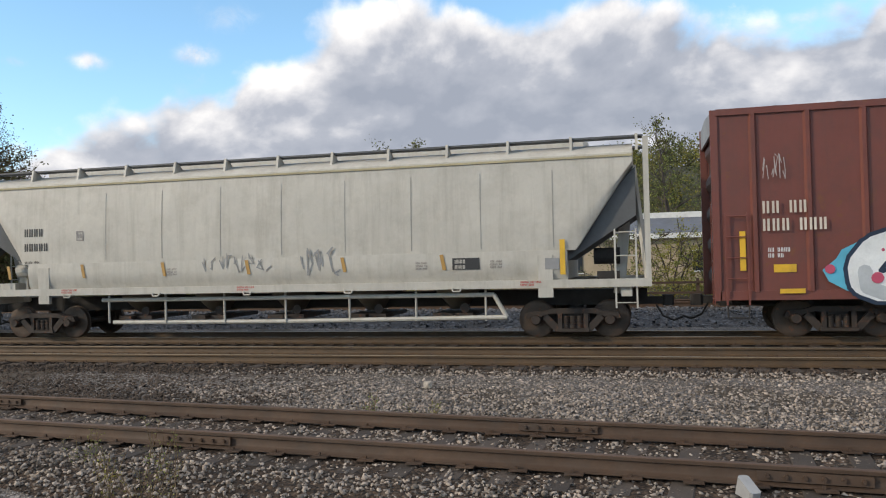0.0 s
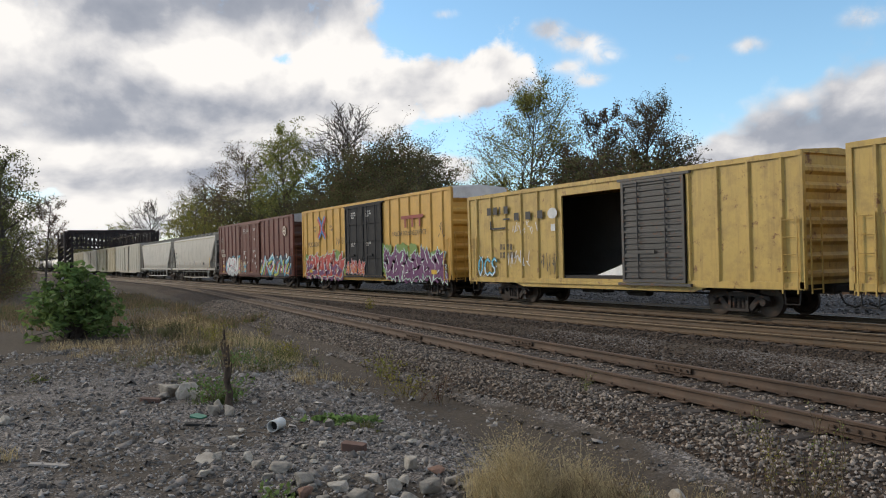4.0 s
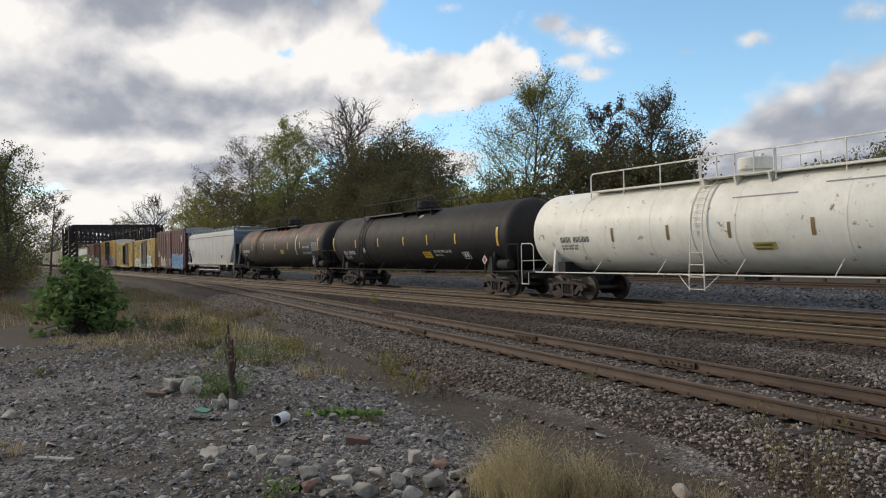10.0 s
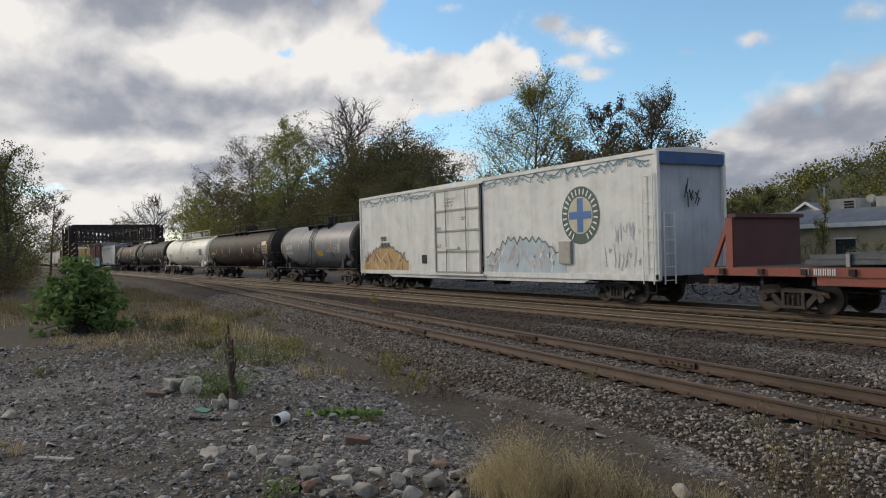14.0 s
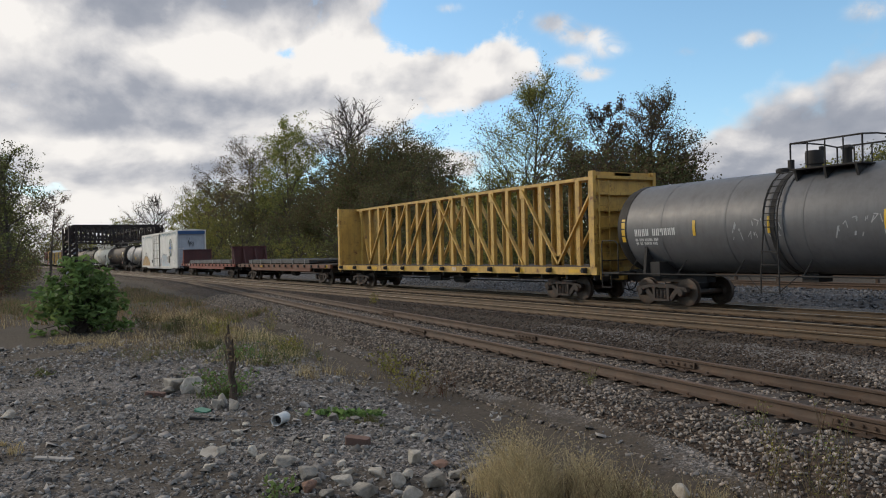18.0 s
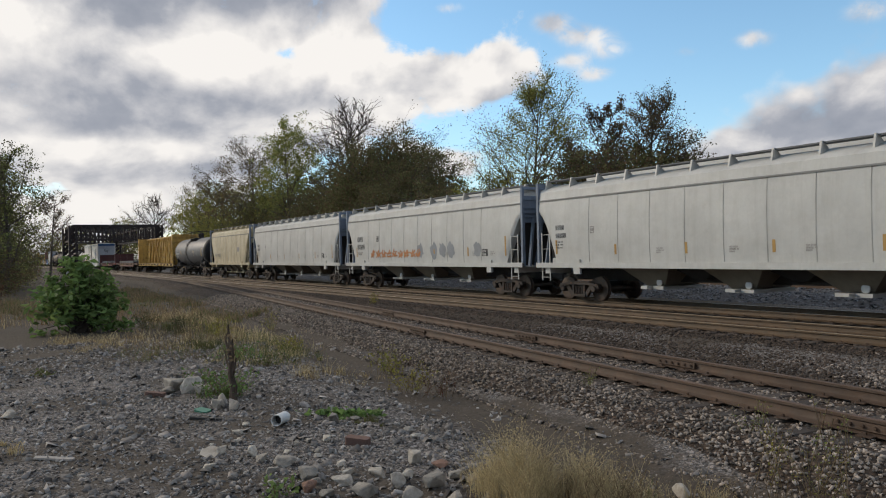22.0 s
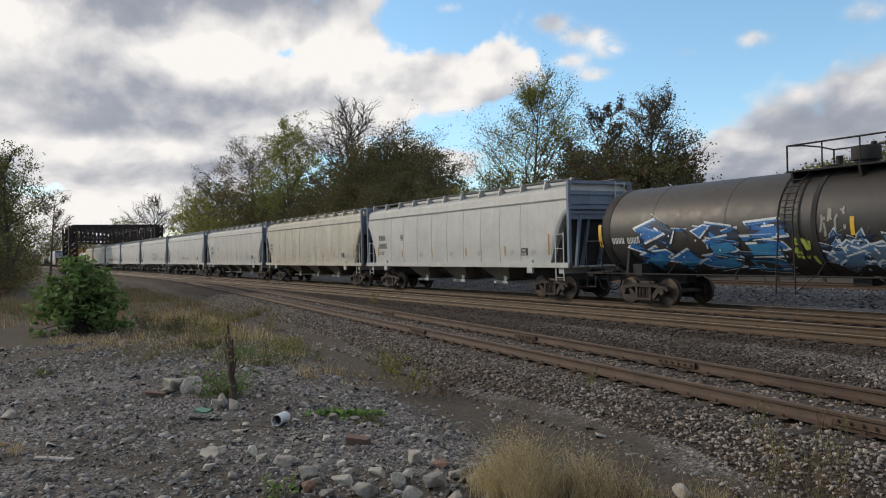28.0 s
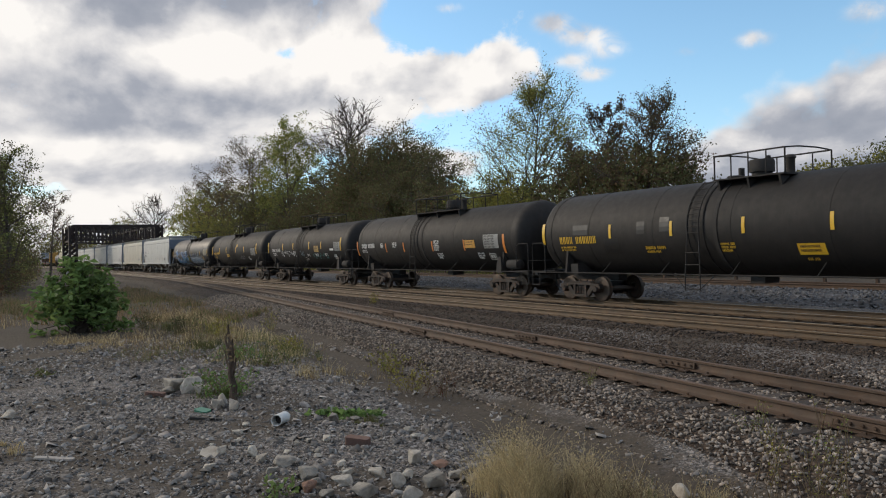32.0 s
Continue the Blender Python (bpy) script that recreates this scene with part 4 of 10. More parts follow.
    for x0, x1, mat in doors:
        z0, z1 = sill + 0.12, zt - 0.12
        b = Solid()
        b.box(x0, x1, -1.6, -1.56, z0, z1)
        d = part("door", b, mat, car)
        fr = Solid()
        for x in (x0 + 0.05, x1 - 0.05):
            fr.box(x - 0.05, x + 0.05, -1.65, -1.58, z0, z1)
        for i in range(5):
            z = z0 + 0.04 + (z1 - z0 - 0.08) * i / 4
            fr.box(x0, x1, -1.645, -1.585, z - 0.04, z + 0.04)
        part("door_frame", fr, frame_mat or mat, d)
        for k in (0.28, 0.72):
            x = x0 + (x1 - x0) * k
            part("lock_rod", Solid().bar((x, -1.67, z0 + 0.1), (x, -1.67, z1 - 0.05), 0.022), frame_mat or mat, d)
        part("door_handle", Solid().box(x0 + (x1 - x0) * 0.25, x0 + (x1 - x0) * 0.55, -1.69, -1.64, z0 + (z1 - z0) * 0.28, z0 + (z1 - z0) * 0.31), mat, d)
        if ribbed:
            for i in range(17):
                z = z0 + 0.15 + (z1 - z0 - 0.3) * i / 16
                part("door_rib", Solid().prism([(x0 + 0.12, -1.595, z - 0.05), (x1 - 0.12, -1.595, z - 0.05), (x1 - 0.12, -1.595, z + 0.05), (x0 + 0.12, -1.595, z + 0.05)], [(x0 + 0.12, -1.64, z - 0.02), (x1 - 0.12, -1.64, z - 0.02), (x1 - 0.12, -1.64, z + 0.02), (x0 + 0.12, -1.64, z + 0.02)]), mat, d)
    if doors:
        b = Solid()
        xa, xb = min(d[0] for d in doors), max(d[1] for d in doors)
        b.box(xa - 0.2, xb + 0.2, -1.66, -1.52, sill + 0.02, sill + 0.1)
        part("door_track", b, doors[0][2], car)
        part("door_track", Solid().box(xa - 0.2, xb + 0.2, -1.62, -1.52, zt - 0.1, zt - 0.02), doors[0][2], car)
    underframe(car, L)
    lm = ladder_mat or side
    ladder(car, "ladder", -L / 2 + 0.36, -1.53, sill - 0.1, sill + 1.9, lm)
    ladder(car, "ladder", L / 2 - 0.36, -1.53, sill - 0.1, sill + (1.9 if ridges else 3.4), lm)
    for k in (-1, 1):
        ladder(car, "end_ladder", k * (L / 2 + 0.1), -1.15, sill - 0.1, sill + 2.2, lm, 0.45, "y")
        b = Solid()
        b.run([(k * (L / 2 - 0.6), -1.5, sill), (k * (L / 2 - 0.58), -1.52, sill - 0.38), (k * (L / 2 - 0.16), -1.52, sill - 0.38), (k * (L / 2 - 0.14), -1.5, sill)], 0.016)
        part("step", b, DARK, car)
        bogie(car, k * ((bog or L / 2 - 2.45)))
    couplers(car, L / 2 + 0.12)
    return in_train(car, s)


def hopper_side(z, eave=4.0, wide=1.56):
    if z < eave:
        k = (z - 1.3) / (eave - 1.3)
        return wide - 0.11 * (k - 0.35) ** 2 * 2.2
    return max(0.05, (wide - 0.1) - (z - eave) * 2.6)


def hopper_body(L, cut0, cut1, z_cut, z_low, eave, ridge, curve=1.0, wide=1.56):
    """cut0, cut1: how far from each end the slope sheet starts and the body stops; z_cut: its height there."""
    b, rings = Solid(), []
    xs = []
    for k in range(9):
        f = k / 8
        xs.append((-L / 2 + cut1 + (cut0 - cut1) * f, z_cut + (z_low - z_cut) * f ** curve))
    mid = [(-L / 2 + cut0 + (L - 2 * cut0) * i / 10, z_low) for i in range(1, 10)]
    full = xs + mid + [(-x, z) for x, z in reversed(xs)]
    for x, zb in full:
        lev = [zb + (eave - zb) * j / 7 for j in range(8)]
        near = [(x, -hopper_side(z, eave, wide) * (1.0 if z > zb + 1e-6 or zb < z_low + 0.01 else 0.96), z) for z in lev]
        top = [(x, -wide + 0.22, eave + 0.1), (x, -0.85, ridge - 0.06), (x, 0, ridge)]
        ring = near + top + [(p[0], -p[1], p[2]) for p in reversed(near + top[:2])]
        rings.append(ring)
    b.loft(rings)
    return b


def bay(x, top, low, z0, z1, y0=1.42, y1=0.75):
    b = Solid()
    a = [(x - top, -y0, z1), (x + top, -y0, z1), (x + top, y0, z1), (x - top, y0, z1)]
    c = [(x - low, -y1, z0), (x + low, -y1, z0), (x + low, y1, z0), (x - low, y1, z0)]
    b.prism(c, a)
    return b


def hopper(label, s, L, mat, end_mat, kind="long", low_mat=None, trim=None, eave=4.0, ridge=4.36, bays=3, wide=1.56):
    car = thing("covered_hopper_car", label, "railway car", "cars of the freight train")
    trim = trim or mat
    low_mat = low_mat or mat
    z_low = 1.32
    if kind == "long":
        cut0, cut1, z_cut, curve = 1.15, 0.14, 3.2, 1.5
    elif kind == "slope":
        cut0, cut1, z_cut, curve = 1.65, 0.35, 3.98, 1.0
        z_low = 2.05
    elif kind == "steep":
        cut0, cut1, z_cut, curve = 1.55, 0.35, 3.8, 1.0
    else:
        cut0, cut1, z_cut, curve = 1.7, 0.16, 3.05, 1.1
    key = (kind, round(L, 1), mat.name, eave, ridge, wide)
    part("body", once(("hbody",) + key, lambda: hopper_body(L, cut0, cut1, z_cut, z_low, eave, ridge, curve, wide).mesh("body", mat, True)), None, car)
    if kind == "slope":  # the rounded skirt that hangs below the sides of this kind
        lo = Solid()
        rings = []
        for x in (-L / 2 + 1.85, L / 2 - 1.85):
            rings.append([(x, -1.575, 2.06), (x, -1.59, 1.8), (x, -1.57, 1.55), (x, -1.5, 1.38), (x, 1.5, 1.38), (x, 1.57, 1.55), (x, 1.59, 1.8), (x, 1.575, 2.06)])
        lo.loft(rings)
        part("lower_body", lo, mat, car, smooth=True)
    # seams in a grey somewhat darker than the side sheets
    seam_grey = surface("seam_grey", (0.36, 0.35, 0.32), rough=0.7, spread=0.3, streaks=0.4)
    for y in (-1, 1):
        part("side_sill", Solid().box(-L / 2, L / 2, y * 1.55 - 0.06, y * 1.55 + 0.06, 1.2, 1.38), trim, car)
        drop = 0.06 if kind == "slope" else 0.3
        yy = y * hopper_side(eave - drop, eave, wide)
        # the grey strip draws the shadow line below the eave; straw on slope cars
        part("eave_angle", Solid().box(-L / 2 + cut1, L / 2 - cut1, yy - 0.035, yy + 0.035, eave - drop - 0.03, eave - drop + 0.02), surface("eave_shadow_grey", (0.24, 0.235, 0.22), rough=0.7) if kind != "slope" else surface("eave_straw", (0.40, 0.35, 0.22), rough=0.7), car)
    for i in range(1, 10):
        x = -L / 2 + cut0 + 0.4 + (L - 2 * cut0 - 0.8) * i / 10
        if kind == "slope" and i == 9:
            continue
        if kind == "slope":
            x = -4.85 + 1.69 * (i - 1)
        zs = [z_low + 0.08 + (eave - 0.4 - z_low) * j / 6 for j in range(7)]

        def strip():
            b = Solid()
            b.loft([[(-0.011, -hopper_side(z, eave, wide) - 0.007, z), (0.011, -hopper_side(z, eave, wide) - 0.007, z), (0.011, -hopper_side(z, eave, wide) + 0.03, z), (-0.011, -hopper_side(z, eave, wide) + 0.03, z)] for z in zs])
            return b.mesh("seam", seam_grey)

        part("seam", once(("seam", eave, wide, z_low), strip), None, car, at=(x, 0, 0))
    for k in (-1, 1):
        b = Solid()
        b.box(k * (L / 2 - 0.55) - 0.12, k * (L / 2 - 0.55) + 0.12, -1.5, 1.5, 0.98, 1.25)
        b.box(k * (L / 2 - 0.3) - 0.3, k * (L / 2 - 0.3) + 0.3, -1.5, 1.5, 1.2, 1.24)
        part("end_platform", b, trim, car)
        part("bolster_plate", Solid().box(k * (L / 2 - 2.35) - 0.17, k * (L / 2 - 2.35) + 0.17, -1.6, -1.5, 0.98, 1.95 if kind == "slope" else 1.5), trim, car)
        b = Solid()
        for y in (-1.48, 1.48):
            b.box(k * (L / 2 - 0.06) - 0.06, k * (L / 2 - 0.06) + 0.06, y - 0.06, y + 0.06, 1.2, ridge)
            b.beam((k * (L / 2 - 0.06), y * 0.8, 1.2), (k * (L / 2 - cut1), y * 0.6, z_cut), 0.1, 0.1)
        b.box(k * (L / 2 - 0.06) - 0.05, k * (L / 2 - 0.06) + 0.05, -1.5, 1.5, ridge - 0.12, ridge)
        b.box(k * (L / 2 - 0.06) - 0.05, k * (L / 2 - 0.06) + 0.05, -1.5, 1.5, ridge - 1.05, ridge - 0.97)
        for y in (-0.42, 0.42):
            b.beam((k * (L / 2 - 0.75), y, 1.0), (k * (L / 2 - cut1 - 0.1), y, z_cut), 0.08, 0.25)
        part("end_frame", b, end_mat if kind != "slope" else trim, car)
        if kind not in ("slope", "steep"):
            e = part("end_sheet", Solid().box(k * (L / 2 - 0.13) - 0.012, k * (L / 2 - 0.13) + 0.012, -1.4, 1.4, 2.95, eave), end_mat, car)
            for z in (3.15, 3.5, 3.85):
                part("rib", Solid().box(k * (L / 2 - 0.1) - 0.03, k * (L / 2 - 0.1) + 0.03, -1.4, 1.4, z, z + 0.09), end_mat, e)
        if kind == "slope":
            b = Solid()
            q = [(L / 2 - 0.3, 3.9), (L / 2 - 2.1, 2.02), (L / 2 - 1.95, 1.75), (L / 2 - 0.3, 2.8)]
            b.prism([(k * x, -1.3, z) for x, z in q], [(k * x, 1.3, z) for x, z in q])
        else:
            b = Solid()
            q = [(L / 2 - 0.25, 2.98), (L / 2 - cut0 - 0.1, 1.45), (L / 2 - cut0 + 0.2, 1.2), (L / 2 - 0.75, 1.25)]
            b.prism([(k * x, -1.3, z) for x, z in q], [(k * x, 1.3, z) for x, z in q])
        # fills the open end below the slope; its dark colour holds the shade there
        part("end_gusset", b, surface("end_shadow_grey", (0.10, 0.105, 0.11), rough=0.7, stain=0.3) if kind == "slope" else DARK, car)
        ladder(car, "ladder", k * (L / 2 - 0.55), -1.46, 0.72, 2.5, trim, 0.46)
        ladder(car, "end_ladder", k * (L / 2 - 0.02), 0.95, 1.1, ridge, trim, 0.45, "y")
        b = Solid()
        b.box(k * (L / 2 - 0.95) - 0.25, k * (L / 2 - 0.95) + 0.25, -1.35, -0.95, 1.26, 1.55)
        b.bar((k * (L / 2 - 0.7), -0.6, 1.9), (k * (L / 2 - 1.3), -0.6, 1.9), 0.2, 12)
        part("brake_gear", b, DARK if k > 0 else trim, car)
        bogie(car, k * (L / 2 - 1.8))
    part("centre_sill", Solid().box(-L / 2 + 0.1, L / 2 - 0.1, -0.2, 0.2, 0.72, 1.1), DARK, car)
    # outlets
    span = L - 2 * 3.6
    for i in range(bays):
        x = -span / 2 + span * (i + 0.5) / bays
        hw = span / bays * (0.48 if kind == "slope" else 0.36)
        if kind == "slope":
            b = Solid()
            rings = []
            for z, hx, hy in ((1.4, hw * 0.72, 1.42), (1.15, hw * 0.56, 1.32), (0.9, hw * 0.34, 1.05), (0.68, hw * 0.2, 0.7)):
                rings.append([(x + hx * math.cos(a), hy * math.sin(a), z) for a in [2 * math.pi * j / 16 for j in range(16)]][::-1])
            b.loft(rings)
            part("outlet_bay", b, low_mat, car, smooth=True)
        else:
            part("outlet_bay", bay(x, hw, 0.42, 0.62, 1.35), low_mat, car)
            if i < bays - 1:
                xm = x + span / bays / 2
                # recessed sheets between the bays, coloured dark for the shade in the gap
                part("inner_bay", bay(xm, span / bays * 0.35, 0.2, 0.85, 1.34, 1.0, 0.6), DARK, car)
        g = Solid()
        g.box(x - 0.5, x + 0.5, -0.95, 0.85, 0.5, 0.6)
        g.box(x - 0.05, x + 0.05, -1.2, -0.8, 0.52, 0.6)
        g.lathe([(0, 0.12), (0.04, 0.12)], False, 10, (x + 0.3, -0.92, 0.72))
        part("outlet_gate", g, trim if kind != "slope" else STEEL, car)
    if kind == "slope":
        b = Solid()
        b.run([(-L / 2 + 4.0, -1.35, 1.05), (L / 2 - 3.6, -1.35, 1.05), (L / 2 - 3.3, -1.35, 0.52), (L / 2 - 9, -1.3, 0.45), (-L / 2 + 4.3, -1.3, 0.45)], 0.055, 8)
        for i in range(7):
            x = -L / 2 + 4.2 + (L - 8) * i / 6
            b.bar((x, -1.35, 1.32), (x, -1.35, 0.44), 0.03)
        part("unloading_pipe", b, trim, car, "pale unloading pipe under the sides")
    # roof
    b = Solid()
    for y in (-1, 1):
        b.box(-L / 2 + 0.1, L / 2 - 0.1, y * 0.95 - 0.2, y * 0.95 + 0.2, ridge + 0.06, ridge + 0.1)
    part("running_board", b, surface("galvanised_walkway", (0.12, 0.125, 0.13), rough=0.6, metal=0.4), car)
    k = int(L / 1.45)
    for i in range(k + 1):
        x = -L / 2 + 0.25 + (L - 0.5) * i / k
        me = once(("bracket", trim.name, eave, ridge), lambda: Solid().prism([(-0.03, -1.3, eave + 0.06), (0.03, -1.3, eave + 0.06), (0.03, -1.2, ridge + 0.12), (-0.03, -1.2, ridge + 0.12)], [(-0.03, -0.8, eave + 0.2), (0.03, -0.8, eave + 0.2), (0.03, -1.12, ridge + 0.12), (-0.03, -1.12, ridge + 0.12)]).mesh("walkway_bracket", trim))
        part("walkway_bracket", me, None, car, at=(x, 0, 0))
    part("hatch_trough", Solid().slab(-L / 2 + 1.4, L / 2 - 1.4, -0.32, 0.32, ridge - 0.02, ridge + 0.12, 0.1), trim, car)
    couplers(car, L / 2 + 0.1)
    return in_train(car, s)


def tank_side(r, zc):
    return lambda z: math.sqrt(max(0.0, r * r - (z - zc) ** 2))


def tank(label, s, L, r, zc, mat, trim, dome=0.0, walkway=None, end_mat=None, sill_rail=True, plat=None, lad_x=None, bands=(), tapes=(), ends=(), tape_z=None, tape_mat=None, seams=True, bare=False, bonnet=0.5):
    """A tank car; L is the length over its heads. walkway: stretch of a railed walkway along the top; plat: stretch of a railed platform round the dome; ends: places of the long tapes at the heads."""
    car = thing("tank_car", label, "railway car", "cars of the freight train")
    L, s = L + 0.75, s - 0.6
    hd = r * 0.48
    prof = []
    for i in range(7):
        a = math.pi / 2 * i / 6
        prof.append((-L / 2 + hd - hd * math.cos(a), max(0.02, r * math.sin(a))))
    body = Solid().lathe(prof[1:] + [(-x, q) for x, q in reversed(prof[1:])], True, 40, (0, 0, zc))
    part("barrel", once(("barrel", round(L, 1), r, mat.name), lambda: body.mesh("barrel", mat, True)), None, car, smooth=True)
    if end_mat:
        for k in (-1, 1):
            e = Solid().lathe([(k * (x - 0.012), q + 0.012) for x, q in prof[1:]] + [(k * (-L / 2 + hd + 0.25), r + 0.012), (k * (-L / 2 + hd + 0.25), r - 0.02)] if k < 0 else [(k * (-L / 2 + hd + 0.25), r - 0.02), (k * (-L / 2 + hd + 0.25), r + 0.012)] + [(k * (x - 0.012), q + 0.012) for x, q in reversed(prof[1:])], True, 40, (0, 0, zc))
            part("head", e, end_mat, car, smooth=True)
    if seams:
        for x in [-L / 2 + L * i / 6 for i in range(1, 6)]:
            b = Solid().lathe([(x - 0.03, r - 0.01), (x - 0.03, r + 0.006), (x + 0.03, r + 0.006), (x + 0.03, r - 0.01)], True, 40, (0, 0, zc))
            part("weld_seam", b, mat, car, smooth=True)
    for x in bands:
        b = Solid().lathe([(x - 0.07, r - 0.01), (x - 0.07, r + 0.02), (x + 0.07, r + 0.02), (x + 0.07, r - 0.01)], True, 40, (0, 0, zc))
        part("band", b, trim, car, smooth=True)
    half = L / 2 + 0.28
    xb = L / 2 - 2.05
    for k in (-1, 1):
        b = Solid()
        b.box(min(k * (xb - 1.1), k * half), max(k * (xb - 1.1), k * half), -0.2, 0.2, 0.72, 1.1)
        b.box(k * xb - 0.2, k * xb + 0.2, -1.3, 1.3, 0.95, zc - r * 0.75)
        b.box(k * (half - 0.22) - 0.12, k * (half - 0.22) + 0.12, -1.45, 1.45, 0.92, 1.06)
        b.box(k * (half - 0.5) - 0.42, k * (half - 0.5) + 0.42, -1.5, -0.9, 1.0, 1.06)
        part("stub_sill", b, DARK, car)
        b = Solid()
        for y in (-1.48, 1.48):
            b.run([(k * (half - 0.85), y, 1.0), (k * (half - 0.85), y, 2.0), (k * (half - 0.7), y, 2.12), (k * (half - 0.1), y, 2.12), (k * (half - 0.06), y, 2.0), (k * (half - 0.06), y, 0.55), (k * (half - 0.5), y, 0.55), (k * (half - 0.5), y, 1.0)], 0.018)
        b.run([(k * (half - 0.06), -1.48, 1.45), (k * (half - 0.06), 1.48, 1.45)], 0.018)
        part("end_handrail", b, trim, car)
        b = Solid().prism([(k * (xb + 0.35) - 0.05, -1.42, 1.0), (k * (xb + 0.35) + 0.05, -1.42, 1.0), (k * (xb + 0.35) + 0.05, -1.3, zc - r * 0.35), (k * (xb + 0.35) - 0.05, -1.3, zc - r * 0.35)], [(k * (xb + 0.35) - 0.05, -1.2, 1.0), (k * (xb + 0.35) + 0.05, -1.2, 1.0), (k * (xb + 0.35) + 0.05, -1.0, zc - r * 0.5), (k * (xb + 0.35) - 0.05, -1.0, zc - r * 0.5)])
        part("saddle_plate", b, trim, car)
        bogie(car, k * xb)
    if sill_rail:
        b = Solid()
        for y in (-1.46, 1.46):
            b.bar((-L / 2 + 0.3, y, 1.02), (L / 2 - 0.3, y, 1.02), 0.022)
            for i in range(7):
                x = -L / 2 + 1.0 + (L - 2.0) * i / 6
                b.bar((x, y, 1.02), (x, y * 0.72, zc - r * 0.72), 0.016)
        part("side_handrail", b, trim, car)
    # top fittings
    px, top = dome, zc + r
    pale = trim.name.startswith("white")
    fit = trim if pale else DARK
    plat = plat or (px - 1.2, px + 1.2)
    lad_x = plat[0] if lad_x is None else lad_x

    def stand(prof, x, y, name, n_=18, mat_=None):
        b = Solid().lathe(prof, True, n_)
        b.v = [(x + p[1], y + p[2], top - 0.06 + p[0]) for p in b.v]
        return part(name, b, mat_ or fit, car, smooth=True)

    stand([(-0.05, bonnet * 0.8), (0.16, bonnet * 0.8), (0.18, bonnet), (0.50, bonnet), (0.54, bonnet * 0.92), (0.56, bonnet * 0.4)], px, 0.0, "dome")
    stand([(0.5, 0.07), (0.64, 0.07), (0.66, 0.03)], px + 0.15, 0.1, "dome_cap", 10)
    if not walkway:
        stand([(0, 0.12), (0.45, 0.12), (0.5, 0.16), (0.58, 0.1)], px + 0.95, 0.0, "valve", 10)
        stand([(0, 0.09), (0.38, 0.09)], px - 0.8, 0.1, "valve", 10)
        stand([(0, 0.24), (0.1, 0.24), (0.13, 0.2)], px - 0.75, -0.25, "manway", 14)
    x0, x1 = plat
    grate = trim if pale else surface("galvanised_walkway", (0.12, 0.125, 0.13), rough=0.6, metal=0.4)
    for y in (-1, 1):
        p = part("platform", Solid().box(x0, x1, y * 0.78 - 0.3, y * 0.78 + 0.3, top - 0.1, top - 0.06), fit, car)
        for x in (x0 + 0.15, (x0 + x1) / 2, x1 - 0.15):
            part("bracket", Solid().prism([(x - 0.03, y * 1.08, top - 0.1), (x - 0.03, y * 0.6, top - 0.1), (x - 0.03, y * 0.95, top - 0.5)], [(x + 0.03, y * 1.08, top - 0.1), (x + 0.03, y * 0.6, top - 0.1), (x + 0.03, y * 0.95, top - 0.5)]), fit, p)
    rh = top + (0.62 if not walkway else 0.55)
    for y in (-1.02, 1.02):
        b = Solid()
        b.run([(x0, y, top - 0.08), (x0, y, rh), (x1, y, rh), (x1, y, top - 0.08)], 0.024)
        for k in (0.25, 0.5, 0.75):
            b.bar((x0 + (x1 - x0) * k, y, top - 0.08), (x0 + (x1 - x0) * k, y, rh), 0.02)
        part("platform_rail", b, fit, car)
    if not walkway:
        for x in (x0, x1):
            part("cross_rail", Solid().run([(x, -1.02, rh), (x, -0.4, rh + 0.05), (x, 0.4, rh + 0.05), (x, 1.02, rh)], 0.024), fit, car)
    if walkway:
        w0, w1 = walkway
        for a, c in ((w0, x0), (x1, w1)):
            if c - a < 0.8:
                continue
            b = Solid()
            b.run([(a, -0.95, top - 0.3), (a, -0.95, rh - 0.1), (a + 0.1 * (a == w0), -0.95, rh), (c - 0.1 * (c == w1), -0.95, rh), (c, -0.95, rh - 0.1), (c, -0.95, top - 0.3)], 0.024)
            k = max(1, round((c - a) / 1.9))
            for i in range(1, k):
                b.bar((a + (c - a) * i / k, -0.95, top - 0.3), (a + (c - a) * i / k, -0.95, rh), 0.02)
            part("walkway_rail", b, fit, car)
        part("top_walkway", Solid().box(w0, w1, -0.98, -0.5, top - 0.12, top - 0.06), grate, car)
    sf = tank_side(r + 0.1, zc)
    lad = Solid()
    for dx in (-0.22, 0.22):
        lad.run([(lad_x + dx, -sf(z), z) for z in [zc - r * 0.15 + (r * 1.1) * i / 6 for i in range(7)]], 0.02)
        lad.run([(lad_x + dx, -sf(zc - r * 0.15), zc - r * 0.15), (lad_x + dx * 1.3, -1.58, 1.0), (lad_x + dx * 1.3, -1.58, 0.55)], 0.02)
        lad.bar((lad_x + dx, -1.58, 1.0), (lad_x + dx * 3.6, -1.5, 1.04), 0.018)
        lad.bar((lad_x + dx * 3.6, -1.5, 1.04), (lad_x + dx * 1.4, -1.58, 0.62), 0.014)
    for i in range(9):
        z = zc - r * 0.1 + r * 1.02 * i / 8
        lad.bar((lad_x - 0.22, -sf(z), z), (lad_x + 0.22, -sf(z), z), 0.015)
    for i in range(4):
        lad.bar((lad_x - 0.26, -1.58, 0.6 + 0.36 * i), (lad_x + 0.26, -1.58, 0.6 + 0.36 * i), 0.015)
    part("ladder", lad, fit, car)
